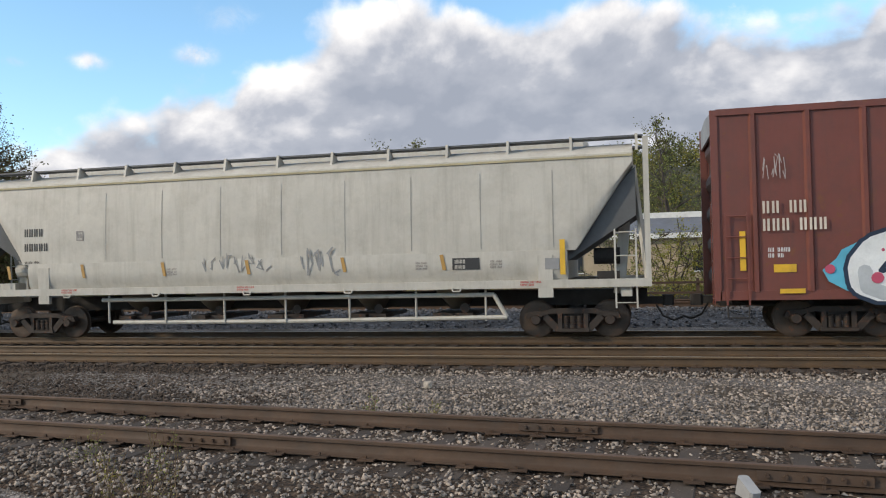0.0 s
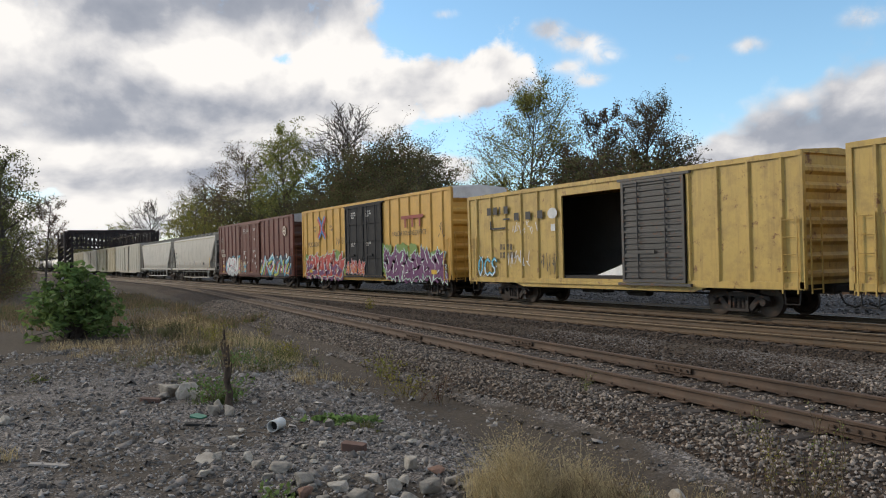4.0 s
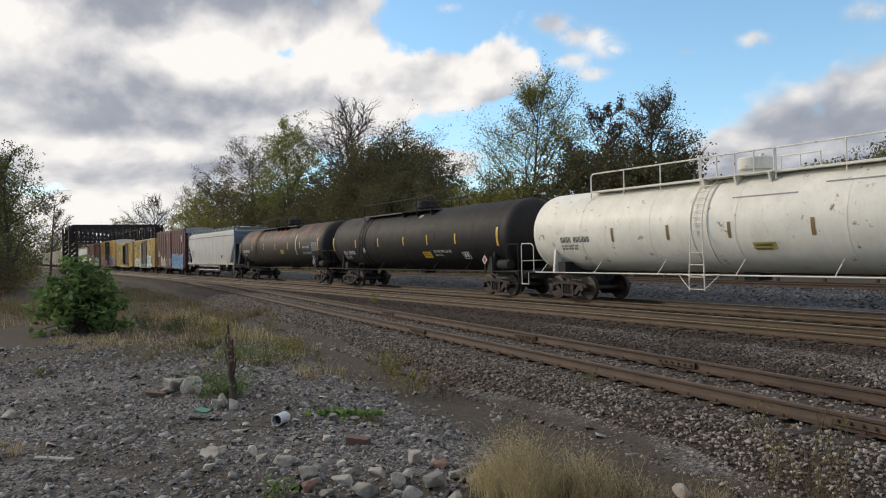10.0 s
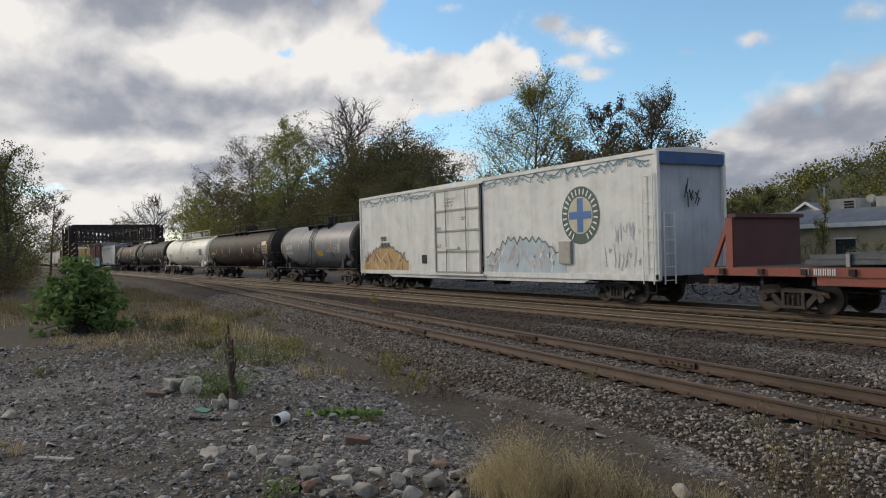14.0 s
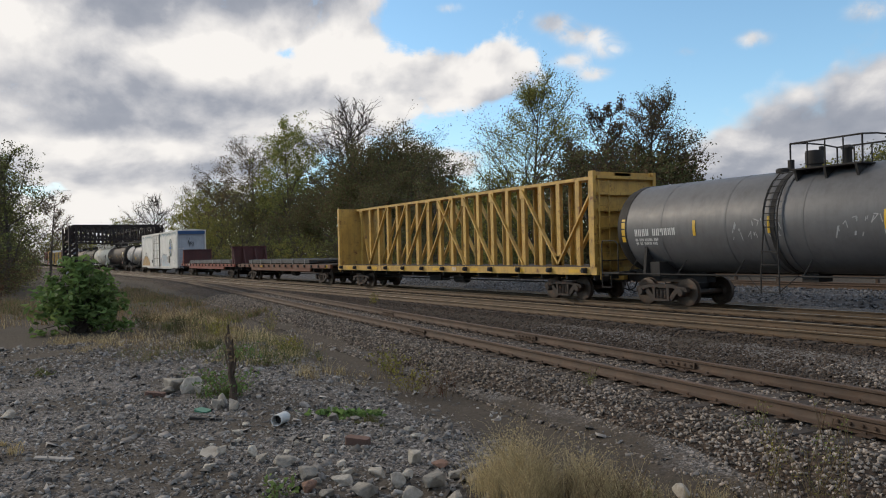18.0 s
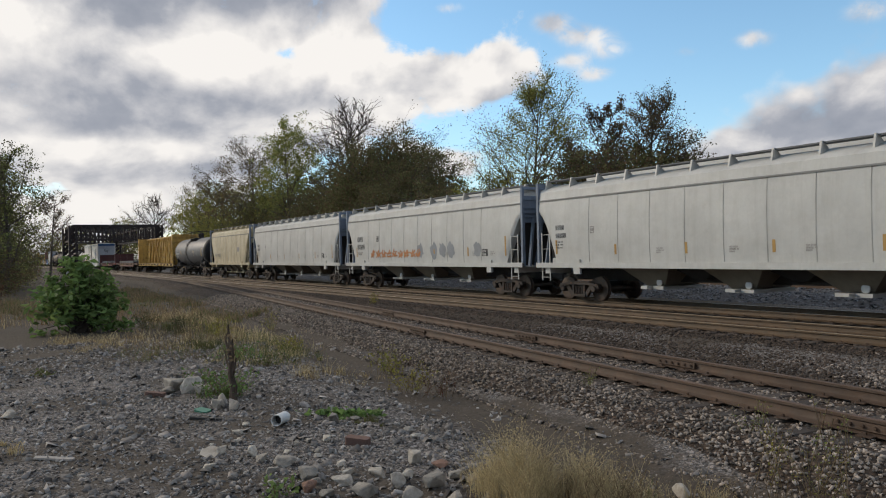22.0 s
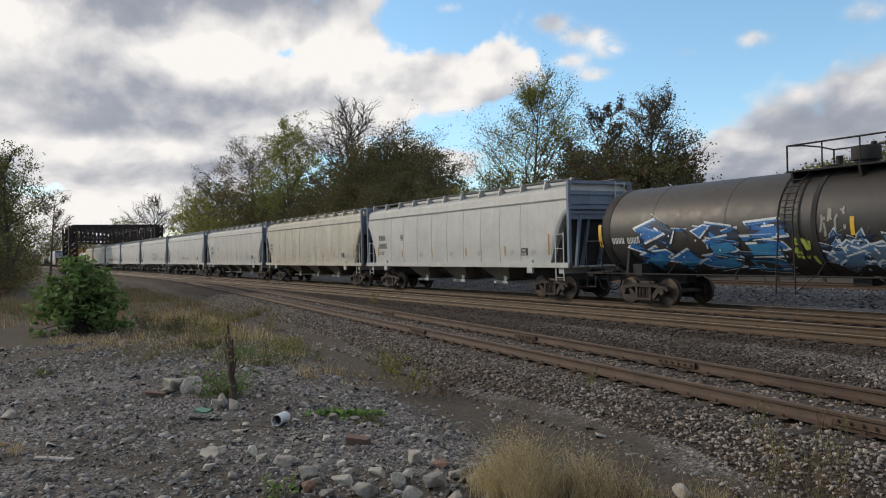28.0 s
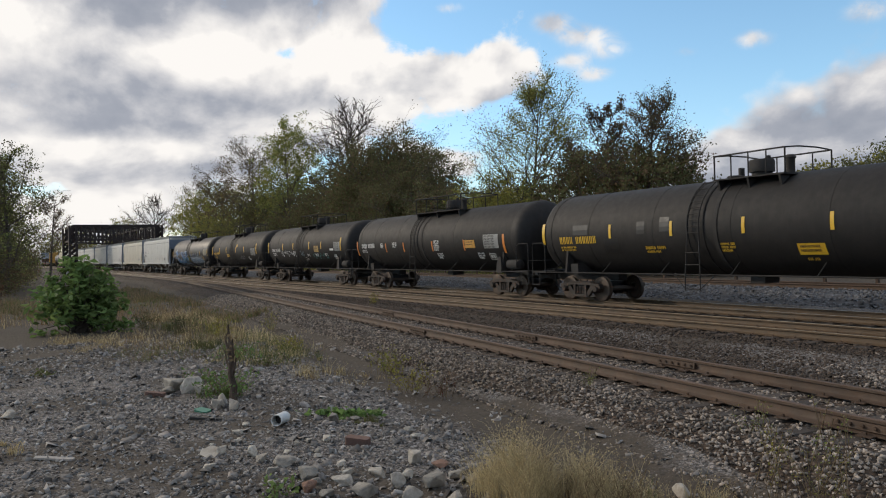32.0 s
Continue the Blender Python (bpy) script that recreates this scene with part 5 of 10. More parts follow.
    for k in (-1, 1):  # strap bands that carry the ladder
        part("strap_band", Solid().lathe([(lad_x + 0.3 * k - 0.03, r - 0.01), (lad_x + 0.3 * k - 0.03, r + 0.016), (lad_x + 0.3 * k + 0.03, r + 0.016), (lad_x + 0.3 * k + 0.03, r - 0.01)], True, 40, (0, 0, zc)), mat, car, smooth=True)
    if not bare:  # brake reservoir on the end platform
        part("air_reservoir", Solid().lathe([(half - 1.75, 0.1), (half - 1.7, 0.2), (half - 0.95, 0.2), (half - 0.9, 0.1)], True, 14, (0, -1.2, 1.3)), fit, car, smooth=True)
        part("brake_stand", Solid().prism([(L / 2 - 2.0, -1.5, 1.0), (L / 2 - 1.6, -1.5, 1.0), (L / 2 - 1.75, -1.42, 1.62), (L / 2 - 1.95, -1.42, 1.62)], [(L / 2 - 2.0, -1.44, 1.0), (L / 2 - 1.6, -1.44, 1.0), (L / 2 - 1.75, -1.36, 1.62), (L / 2 - 1.95, -1.36, 1.62)]), fit, car)
    part("underfloor_pipe", Solid().box(px - 0.25, px + 0.25, -0.3, 0.3, zc - r - 0.22, zc - r + 0.1).bar((-L / 2 + 2, 0.4, zc - r - 0.02), (L / 2 - 2, 0.4, zc - r - 0.02), 0.04), DARK, car)
    sd = tank_side(r, zc)
    tz = tape_z or zc - 0.3
    for x, w, a, c in [(x, 0.055, tz, tz + 0.46) for x in tapes] + [(x, 0.075, tz - 0.15, tz + 0.62) for x in ends]:
        b = Solid()
        rect(b, x - w, x + w, a, c, sd, 0.012)
        part("reflector_tape", b, tape_mat or YELLOW_MARK, car)
    couplers(car, half + 0.1)
    return in_train(car, s)


def flatcar(label, s, L, deck, load, bulk, bulk_mat, top=2.75):
    """A flat car with a deep side sill, stake pockets, a bulkhead at each end where bulk says so, and strapped steel."""
    car = thing("flat_car", label, "railway car", "cars of the freight train")
    b = Solid()
    for y in (-1, 1):
        b.prism([(-L / 2, y * 1.45 - 0.07, 1.02), (L / 2, y * 1.45 - 0.07, 1.02), (L / 2, y * 1.45 - 0.07, 1.25), (-L / 2, y * 1.45 - 0.07, 1.25)], [(-L / 2, y * 1.45 + 0.07, 1.02), (L / 2, y * 1.45 + 0.07, 1.02), (L / 2, y * 1.45 + 0.07, 1.25), (-L / 2, y * 1.45 + 0.07, 1.25)])
        b.box(-L / 2 + 3.6, L / 2 - 3.6, y * 1.43 - 0.05, y * 1.43 + 0.05, 0.8, 1.02)
    part("side_sill", b, deck, car)
    part("deck", Solid().box(-L / 2, L / 2, -1.4, 1.4, 1.18, 1.27), surface("worn_deck_planks", (0.06, 0.045, 0.035), rough=0.9, spread=0.3, scale=2), car)
    pk = once("stake_pocket", lambda: Solid().box(-0.08, 0.08, -1.6, -1.5, 1.06, 1.22).mesh("stake_pocket", DARK))
    for i in range(16):
        part("stake_pocket", pk, None, car, at=(-L / 2 + 0.7 + (L - 1.4) * i / 15, 0, 0))
    for x in bulk:
        k = 1 if x > 0 else -1
        # the car's red darkened, with the shade on the bulkhead put into the colour
        hull = surface("bulkhead_shaded_red", (0.085, 0.022, 0.02), rough=0.6, streaks=0.3, stain=0.4)
        bh = part("bulkhead", Solid().box(x - 0.06, x + 0.06, -1.45, 1.45, 1.2, top), hull, car)
        for y in (-1.4, -0.5, 0.5, 1.4):
            part("post", Solid().box(x - 0.12 + k * 0.1, x + 0.12 + k * 0.1, y - 0.08, y + 0.08, 1.2, top - 0.1), bulk_mat if k < 0 else hull, bh)
            part("brace", Solid().beam((x + k * 0.15, y, top - 0.2), (x + k * 0.75, y, 1.25), 0.1, 0.12), bulk_mat if k < 0 else hull, bh)
        part("cap_rail", Solid().box(x - 0.1, x + 0.16, -1.5, 1.5, top - 0.1, top + 0.01), hull, bh)
    rnd = random.Random(label)
    x0, x1 = load
    layers = Solid()
    for y in (-1.05, -0.35, 0.35, 1.05):
        for j in range(2):
            d = rnd.uniform(-0.45, 0.45)
            z = 1.36 + j * 0.12
            layers = Solid()
            o = [(-0.3, -0.03), (-0.27, -0.03), (-0.27, 0), (0.27, 0), (0.27, -0.03), (0.3, -0.03), (0.3, 0.1), (0.27, 0.1), (0.27, 0.075), (-0.27, 0.075), (-0.27, 0.1), (-0.3, 0.1)]
            layers.prism([(x0 + d, y + q, z + w) for q, w in o], [(x1 + d, y + q, z + w) for q, w in o])
            part("steel_section", layers, surface("mill_steel", (0.10, 0.103, 0.108), rough=0.5, metal=0.6, spread=0.35, stain=0.4), car)
    for i in range(6):
        x = x0 + 0.8 + (x1 - x0 - 1.6) * i / 5
        st = Solid()
        st.box(x - 0.05, x + 0.05, -1.42, -1.38, 1.27, 1.62)
        st.box(x - 0.05, x + 0.05, -1.42, 1.42, 1.6, 1.63)
        part("strap", st, surface("galvanised_strap", (0.25, 0.25, 0.25), rough=0.5, metal=0.5), car)
    for x in (x0 + 2, (x0 + x1) / 2, x1 - 2):
        part("dunnage", Solid().box(x - 0.08, x + 0.08, -1.4, 1.4, 1.27, 1.36), TIE, car)
    underframe(car, L)
    for k in (-1, 1):
        bogie(car, k * (L / 2 - 2.6))
    couplers(car, L / 2 + 0.15)
    return in_train(car, s)


def centre_beam(label, s, L, mat, top=4.55):
    car = thing("centre_beam_car", label, "railway car", "cars of the freight train")
    b = Solid()
    for y in (-1, 1):
        b.box(-L / 2, L / 2, y * 1.42 - 0.06, y * 1.42 + 0.06, 0.95, 1.22)
    part("side_sill", b, mat, car)
    b = Solid()
    k = 22
    for i in range(k + 1):
        x = -L / 2 + 0.4 + (L - 0.8) * i / k
        b.box(x - 0.06, x + 0.06, -1.4, 1.4, 1.1, 1.2)
    b.box(-L / 2, L / 2, -0.25, 0.25, 0.75, 1.2)
    part("deck_frame", b, mat, car)
    part("deck", Solid().box(-L / 2 + 0.3, L / 2 - 0.3, -1.36, 1.36, 1.2, 1.24), surface("worn_deck_planks", (0.06, 0.045, 0.035), rough=0.9), car)
    for kx in (-1, 1):
        bh = part("bulkhead", Solid().box(kx * (L / 2 - 0.25) - 0.05, kx * (L / 2 - 0.25) + 0.05, -1.35, 1.35, 1.2, top), mat, car)
        for y in (-1.42, 1.42):
            part("post", Solid().box(kx * (L / 2 - 0.2) - 0.12, kx * (L / 2 - 0.2) + 0.12, y - 0.07, y + 0.07, 1.1, top + 0.02), mat, bh)
        for i in range(6):
            z = 1.5 + (top - 1.7) * i / 5
            part("rib", Solid().box(min(kx * (L / 2 - 0.2), kx * (L / 2 - 0.02)), max(kx * (L / 2 - 0.2), kx * (L / 2 - 0.02)), -1.34, 1.34, z - 0.05, z + 0.05), mat, bh)
        ladder(car, "end_ladder", kx * (L / 2 + 0.04), -1.1, 0.8, top - 0.3, mat, 0.45, "y")
        bogie(car, kx * (L / 2 - 2.4))
    part("top_chord", Solid().box(-L / 2 + 0.2, L / 2 - 0.2, -0.38, 0.38, top - 0.14, top - 0.02), mat, car)
    n = 18
    pitch = (L - 2.2) / n
    up_me = once(("upright", mat.name, top), lambda: Solid().box(-0.11, 0.11, -0.03, 0.03, 1.2, top - 0.1).box(-0.02, 0.02, 0.03, 0.2, 1.2, top - 0.1).mesh("upright", mat))
    for i in range(n + 1):
        x = -L / 2 + 1.1 + pitch * i
        part("upright", up_me, None, car, at=(x, -0.36, 0))
        part("upright", up_me, None, car, at=Matrix.Translation((x, 0.36, 0)) @ Matrix.Rotation(math.pi, 4, "Z"))
    # each diagonal crosses two panels, leaning towards the middle of the car
    for i0, i1 in ((1, 0), (1, 3), (3, 5), (5, 7), (7, 9), (10, 8), (12, 10), (14, 12), (16, 14), (16, 18)):
        lo, hi = -L / 2 + 1.1 + pitch * i0, -L / 2 + 1.1 + pitch * i1
        for y in (-0.4, 0.4):
            b = Solid()
            b.beam((lo, y, 1.3), (hi, y, top - 0.2), 0.07, 0.15, (0, 1, 0))
            b.box(hi - 0.18, hi + 0.18, y - 0.02, y + 0.02, top - 0.55, top - 0.14)
            b.box(lo - 0.15, lo + 0.15, y - 0.02, y + 0.02, 1.24, 1.6)
            part("diagonal", b, mat, car)
    for i in range(k // 2 + 1):
        x = -L / 2 + 0.6 + (L - 1.2) * i / (k // 2)
        w = Solid().box(x - 0.09, x + 0.09, -1.6, -1.47, 1.02, 1.2)
        w.lathe([(-0.05, 0.07), (0.05, 0.07)], False, 8, (x, -1.6, 1.1))
        part("winch", w, DARK, car)
    underframe(car, L, DARK)
    couplers(car, L / 2 + 0.15)
    return in_train(car, s)

# ---------------------------------------------------------------- the train
K = 1.0256


def mid(a, b):
    return (a + b) / 2 * K, (b - a) * K


RED = paint("boxcar_red_oxide", (0.165, 0.05, 0.036), streaks=0.25, stain=0.3, rust=0.05)
RED2 = paint("boxcar_dark_red", (0.135, 0.036, 0.030), streaks=0.35, stain=0.4, rust=0.08)
# the red of the ends: soot, plus their shade mixed into the colour
ENDRED = paint("boxcar_sooty_shaded_end", (0.062, 0.026, 0.022), streaks=0.35, stain=0.4)
YEL = paint("boxcar_yellow", (0.62, 0.36, 0.075), streaks=0.2, stain=0.25, stain_color=(0.2, 0.1, 0.04))
YEL2 = paint("boxcar_bright_yellow", (0.55, 0.37, 0.10), streaks=0.45, stain=0.45, rust=0.15, stain_color=(0.16, 0.09, 0.04))
YELB = paint("centre_beam_yellow", (0.56, 0.34, 0.075), streaks=0.4, stain=0.45, rust=0.3, stain_color=(0.1, 0.06, 0.03))
WHITE = paint("reefer_white", (0.72, 0.70, 0.65), streaks=0.25, stain=0.25, stain_color=(0.22, 0.17, 0.12))
GALV = surface("galvanised_roof", (0.34, 0.35, 0.36), rough=0.45, metal=0.5, spread=0.15, stain=0.3)
BLACKD = paint("door_black", (0.024, 0.026, 0.030), rough=0.7, spec=0.2, streaks=0.2, stain_color=(0.1, 0.09, 0.08))
GREYD = paint("door_weathered_grey", (0.075, 0.07, 0.066), streaks=0.4, rust=0.15)
HOP = paint("hopper_pale_grey", (0.49, 0.465, 0.41), streaks=0.3, stain=0.25, stain_color=(0.18, 0.15, 0.11))
HOPW = paint("hopper_white_grey", (0.50, 0.49, 0.455), streaks=0.22, stain=0.2, stain_color=(0.25, 0.22, 0.18))
HOPT = paint("hopper_tan", (0.52, 0.45, 0.30), streaks=0.9, stain=0.5, stain_color=(0.22, 0.15, 0.065))
HOPC = paint("hopper_cream", (0.52, 0.48, 0.39), streaks=0.35, stain=0.35, stain_color=(0.25, 0.19, 0.11))
HOPLOW = paint("hopper_bay_soiled", (0.18, 0.152, 0.112), streaks=0.7, stain=0.6, stain_color=(0.13, 0.1, 0.07))
# blue-grey shading of the hopper ends, laid down as their colour
SLATE = paint("end_shaded_blue_grey", (0.16, 0.20, 0.26), streaks=0.3)
TBLACK = paint("tank_black", (0.0145, 0.0132, 0.0128), rough=0.65, spec=0.3, streaks=0.25, stain=0.3, stain_color=(0.042, 0.035, 0.031))
TBROWN = paint("tank_brown_black", (0.027, 0.0155, 0.013), rough=0.62, spec=0.3, streaks=0.3, stain=0.3, stain_color=(0.07, 0.045, 0.035))
TRUST = paint("tank_rusted", (0.026, 0.020, 0.016), rough=0.65, streaks=0.35, stain=0.3, stain_color=(0.075, 0.045, 0.025), rust=1.0, rust_color=(0.24, 0.062, 0.02), rust_above=(2.7, 3.2))
TGREY = paint("tank_grey", (0.19, 0.192, 0.196), streaks=0.25, stain=0.25, stain_color=(0.1, 0.1, 0.1))
TDGREY = paint("tank_dark_grey", (0.115, 0.114, 0.118), streaks=0.35, stain=0.35, stain_color=(0.04, 0.036, 0.034))
TSOOT = paint("tank_sooty_brown", (0.034, 0.028, 0.024), streaks=0.3, stain=0.35)
TWHITE = paint("white_tank_paint", (0.80, 0.76, 0.66), streaks=0.14, stain=0.14, rust=0.02, stain_color=(0.3, 0.22, 0.13))
REDFLAT = paint("flat_car_red", (0.26, 0.055, 0.03), streaks=0.3, stain=0.3, rust=0.25)
BROWNFLAT = paint("flat_car_brown", (0.16, 0.06, 0.03), streaks=0.3, stain=0.4, rust=0.3)
S_BLUE, S_SKY, S_WHITE, S_DARK, S_CREAM, S_PINK = spray("blue", (0.03, 0.16, 0.42)), spray("sky", (0.10, 0.42, 0.58)), spray("white", (0.72, 0.74, 0.74)), spray("navy", (0.015, 0.03, 0.06)), spray("cream", (0.62, 0.5, 0.3)), spray("pink", (0.5, 0.08, 0.14))
S_RED, S_PURPLE, S_GREEN, S_LIME, S_BLACK, S_ORANGE = spray("red", (0.45, 0.05, 0.04)), spray("purple", (0.13, 0.03, 0.12)), spray("green", (0.16, 0.26, 0.05)), spray("lime", (0.45, 0.5, 0.08)), spray("black", (0.02, 0.02, 0.02)), spray("orange", (0.6, 0.2, 0.03))
S_MINT = spray("mint", (0.5, 0.66, 0.56))


def evenly(a, b, n):
    return [a + (b - a) * i / (n - 1) for i in range(n)]


PLATE = surface("grey_data_plate", (0.30, 0.30, 0.29), rough=0.6, spread=0.15, stain=0.3, bump=0)


def data_plate(car, x0, x1, z0, z1, surf, mat=None, mark=None, rows=5):
    """A stencilled panel with rows of small bars."""
    b = Solid()
    rect(b, x0, x1, z0, z1, surf, 0.008)
    p = part("data_panel", b, mat or PLATE, car)
    h = (z1 - z0) / (rows * 1.5)
    n_ = max(1, int((x1 - x0 - 0.1) / (h * 0.74 * 4.6)))
    marks(p, "data_row", x0 + 0.06, z1 - h * 0.4, [((4,) * n_, h)] * rows, mark or BLACK_MARK, surf, gap=0.45, lift=0.016)
    return p


def plate(car, x0, x1, z0, z1, surf, mat=None, name="warning_plate"):
    b = Solid()
    rect(b, x0, x1, z0, z1, surf, 0.008)
    p = part(name, b, mat or YELLOW_MARK, car)
    if name == "warning_plate":
        marks(p, "plate_row", x0 + 0.08, z1 - 0.05, [((max(2, int((x1 - x0) / 0.06)),), 0.06)] * 2, BLACK_MARK, surf, gap=0.8, lift=0.014)
    return p


def stencil_box(car, x, z, surf, mat, w=0.46, h=0.26):
    """An outlined box with two stencilled bars, as on the lower side of most cars."""
    b = Solid()
    for a, c, d, e in ((x, x + w, z, z + 0.03), (x, x + w, z + h - 0.03, z + h), (x, x + 0.03, z + 0.03, z + h - 0.03), (x + w - 0.03, x + w, z + 0.03, z + h - 0.03), (x + w * 0.2, x + w * 0.44, z + 0.07, z + h - 0.07), (x + w * 0.56, x + w * 0.8, z + 0.07, z + h - 0.07)):
        rect(b, a, c, d, e, surf, 0.008)
    return part("stencil_box", b, mat, car)


def lead_cars():
    for i in range(5):
        s, L = mid(-147.4 + 22.1 * i, -126.2 + 22.1 * i)
        boxcar(("long cream-grey boxcar with scattered tags along its sill", "long soiled tan boxcar with scattered tags along its sill")[i % 2], s, L, 4.7, (HOPC, HOPT)[i % 2], HOPLOW, GALV, evenly(-L / 2 + 1.2, L / 2 - 1.2, 12), (-1.6, 1.6), [(-1.6, 1.6, (HOPC, HOPT)[i % 2])], ridges=0)
    for i in range(6):
        s, L = mid(-266 + 19.6 * i, -248.2 + 19.6 * i)
        tank("dark tank car far along the train", s, L - 0.6, 1.45, 2.6, TDGREY if i % 2 else TWHITE, DARK)


def cars_a():
    s, L = mid(-36.7, -18.4)
    h0 = hopper("pale grey covered hopper car with dark diagonal ends", s, L, HOP, SLATE, "slope", HOPLOW, HOP, bays=5, eave=4.22, ridge=4.55)
    s, L = mid(-17.6, 0.2)
    h1 = hopper("pale grey covered hopper car with faint grey tags", s, L, HOP, DARK, "slope", HOPLOW, HOP, bays=5, eave=4.22, ridge=4.55)
    sf = lambda z: hopper_side(z, 4.22) + 0.004
    marks(h1, "reporting_mark", -7.4, 3.02, [((4,), 0.21), ((5,), 0.21)], BLACK_MARK, sf, gap=0.9)
    marks(h1, "stencil_note", -7.4, 2.14, [((2, 3, 4), 0.06), ((2, 2, 4), 0.06)], BLACK_MARK, sf)
    stencil_box(h1, -5.75, 2.66, sf, surface("faded_stencil", (0.25, 0.23, 0.22)), 0.22, 0.26)
    low = lambda z: 1.592
    grey = spray("grey", (0.25, 0.25, 0.25))
    scrawl(h1, -2.0, 1.72, 1.95, 0.5, low, grey, 4, 9, 0.03)
    scrawl(h1, 0.7, 1.58, 1.1, 0.72, low, grey, 9, 6, 0.04)
    amber = spray("worn_amber", (0.42, 0.24, 0.06))
    for x in (-7.9, -5.55, -3.12, -0.72, 1.85, 4.35):
        b = Solid()
        patch(b, [(x - 0.06, 2.02), (x + 0.03, 2.02), (x + 0.1, 1.66), (x + 0.01, 1.66)], low, 0.012)
        part("reflector_tape", b, amber, h1)
    b = Solid()
    rect(b, 7.12, 7.24, 1.5, 2.3, lambda z: 1.6, 0.012)
    part("reflector_tape", b, YELLOW_MARK, h1)
    b = Solid()
    rect(b, 6.78, 7.1, 1.62, 1.88, low, 0.012)
    part("stencil_plate", b, surface("dull_grey_plate", (0.25, 0.25, 0.25)), h1)
    data_plate(h1, 4.6, 5.25, 1.66, 1.93, low, BLACK_MARK, HOP, 2)
    for x in (-3.0, 3.7, 5.5):
        marks(h1, "stencil_note", x, 1.86, [((3, 4), 0.05), ((5, 2), 0.05), ((4, 3), 0.05)], surface("faded_stencil", (0.25, 0.23, 0.22)), low)
    for x in (-6.2, -1.0, 6.2):
        marks(h1, "stencil_note", x, 1.36, [((6, 3, 4), 0.045), ((5, 4), 0.045)], S_RED, lambda z: 1.61, lift=0.008)
    for x in (-6.0, -3.3, -0.7, 2.0, 4.7):
        part("hook", Solid().run([(x - 0.12, -1.64, 1.24), (x - 0.08, -1.68, 1.15), (x + 0.08, -1.68, 1.15), (x + 0.12, -1.64, 1.24)], 0.02), HOP, h1)
    # the red boxcar with the long piece of spray paint
    s, L = mid(1.6, 20.1)
    posts = [x for x in evenly(-L / 2 + 0.75, L / 2 - 0.75, 17) if abs(x + 0.3) > 2.75]
    b2 = boxcar("brick-red high boxcar with a bright graffiti band along its lower side", s, L, 5.06, RED, ENDRED, GALV, posts, (-2.75, 2.25), [(-2.75, -0.27, RED), (-0.23, 2.25, RED)], ridges=5, cap=True)
    marks(b2, "reporting_mark", -L / 2 + 0.9, 2.98, [((2, 2), 0.26), ((3, 3), 0.26)], surface("faded_emblem", (0.62, 0.56, 0.47)), lambda z: 1.59, gap=0.45)
    marks(b2, "capacity_data", -L / 2 + 1.0, 1.98, [((2, 4), 0.09), ((2, 2), 0.09)], WHITE_MARK, flat_side)
    dr = lambda z: 1.602
    for j, t in enumerate(("CLOSE AND LOCK", "BOTH DOORS BEFORE", "MOVING CAR")):
        words(b2, t, -1.95 - 0.05 * (j == 1), 4.38 - 0.14 * j, 0.105, WHITE_MARK, dr)
    marks(b2, "stencil_note", 0.75, 4.42, [((8, 2), 0.07), ((5, 3), 0.07)], WHITE_MARK, dr)
    marks(b2, "stencil_note", -1.9, 2.72, [((5, 4, 3), 0.07), ((6,), 0.09), ((5,), 0.09)], WHITE_MARK, dr)
    marks(b2, "stencil_note", 0.6, 2.75, [((6, 4), 0.08), ((4,), 0.08)], WHITE_MARK, dr)
    b = Solid()
    for x, z in ((-1.0, 1.75), (0.35, 1.85), (-1.5, 2.1), (1.1, 2.2), (-0.35, 2.0)):
        rect(b, x, x + 0.22, z, z + 0.22, dr, 0.008)
    part("inspection_sticker", b, WHITE_MARK, b2)
    b = Solid()
    for x, z, r in ((1.0, 3.6, 0.1), (1.15, 1.75, 0.1), (1.4, 1.45, 0.14), (-1.75, 1.8, 0.12)):
        blob(b, x, z, r, r, random.Random(3), dr, 0.01, 12, 0.02)
    part("paint_dot", b, WHITE_MARK, b2)
    sp = lambda z: 1.59
    graffiti(b2, "CEU", -6.9, -3.5, 0.84, 2.2, sp, S_DARK, S_WHITE, cloud=S_SKY, lights=(surface("spray_pale_grey", (0.45, 0.48, 0.5)), S_PINK), seed=3, fat=0.46, label="white bubble-letter graffiti with blue clouds")
    graffiti(b2, "AEK", -3.6, -1.3, 0.84, 2.3, sp, S_DARK, S_CREAM, cloud=S_SKY, lights=(S_SKY, S_PINK), sharp=True, seed=5, fat=0.34, lift=0.004)
    b = Solid()
    for x, z, r in ((-6.4, 1.3, 0.12), (-6.1, 1.75, 0.1), (-5.0, 1.5, 0.1), (-4.2, 1.2, 0.11), (-3.1, 1.35, 0.12), (-7.3, 1.5, 0.1), (-4.4, 1.9, 0.08)):
        blob(b, x, z, r, r, random.Random(2), sp, 0.032, 14, 0.04)
    tagged(part("spray_dot", b, S_PINK, b2), kind="stuff")
    wild(b2, 2.25, L / 2 - 0.25, 0.8, sp)
    scrawl(b2, -L / 2 + 0.9, 3.45, 0.5, 0.55, sp, surface("chalk", (0.4, 0.36, 0.34)), 5, 6, 0.015)
    b = Solid()
    rect(b, -L / 2 + 0.42, -L / 2 + 0.54, 1.5, 2.35, flat_side, 0.06)
    rect(b, -L / 2 + 1.1, -L / 2 + 1.55, 1.45, 1.62, flat_side, 0.02)
    for x in (-L / 2 + 1.2, -3.0, -0.3, 2.2, L / 2 - 1.4):
        rect(b, x, x + 0.5, 1.0, 1.1, lambda z: 1.6, 0.012)
    part("reflector_tape", b, YELLOW_MARK, b2)
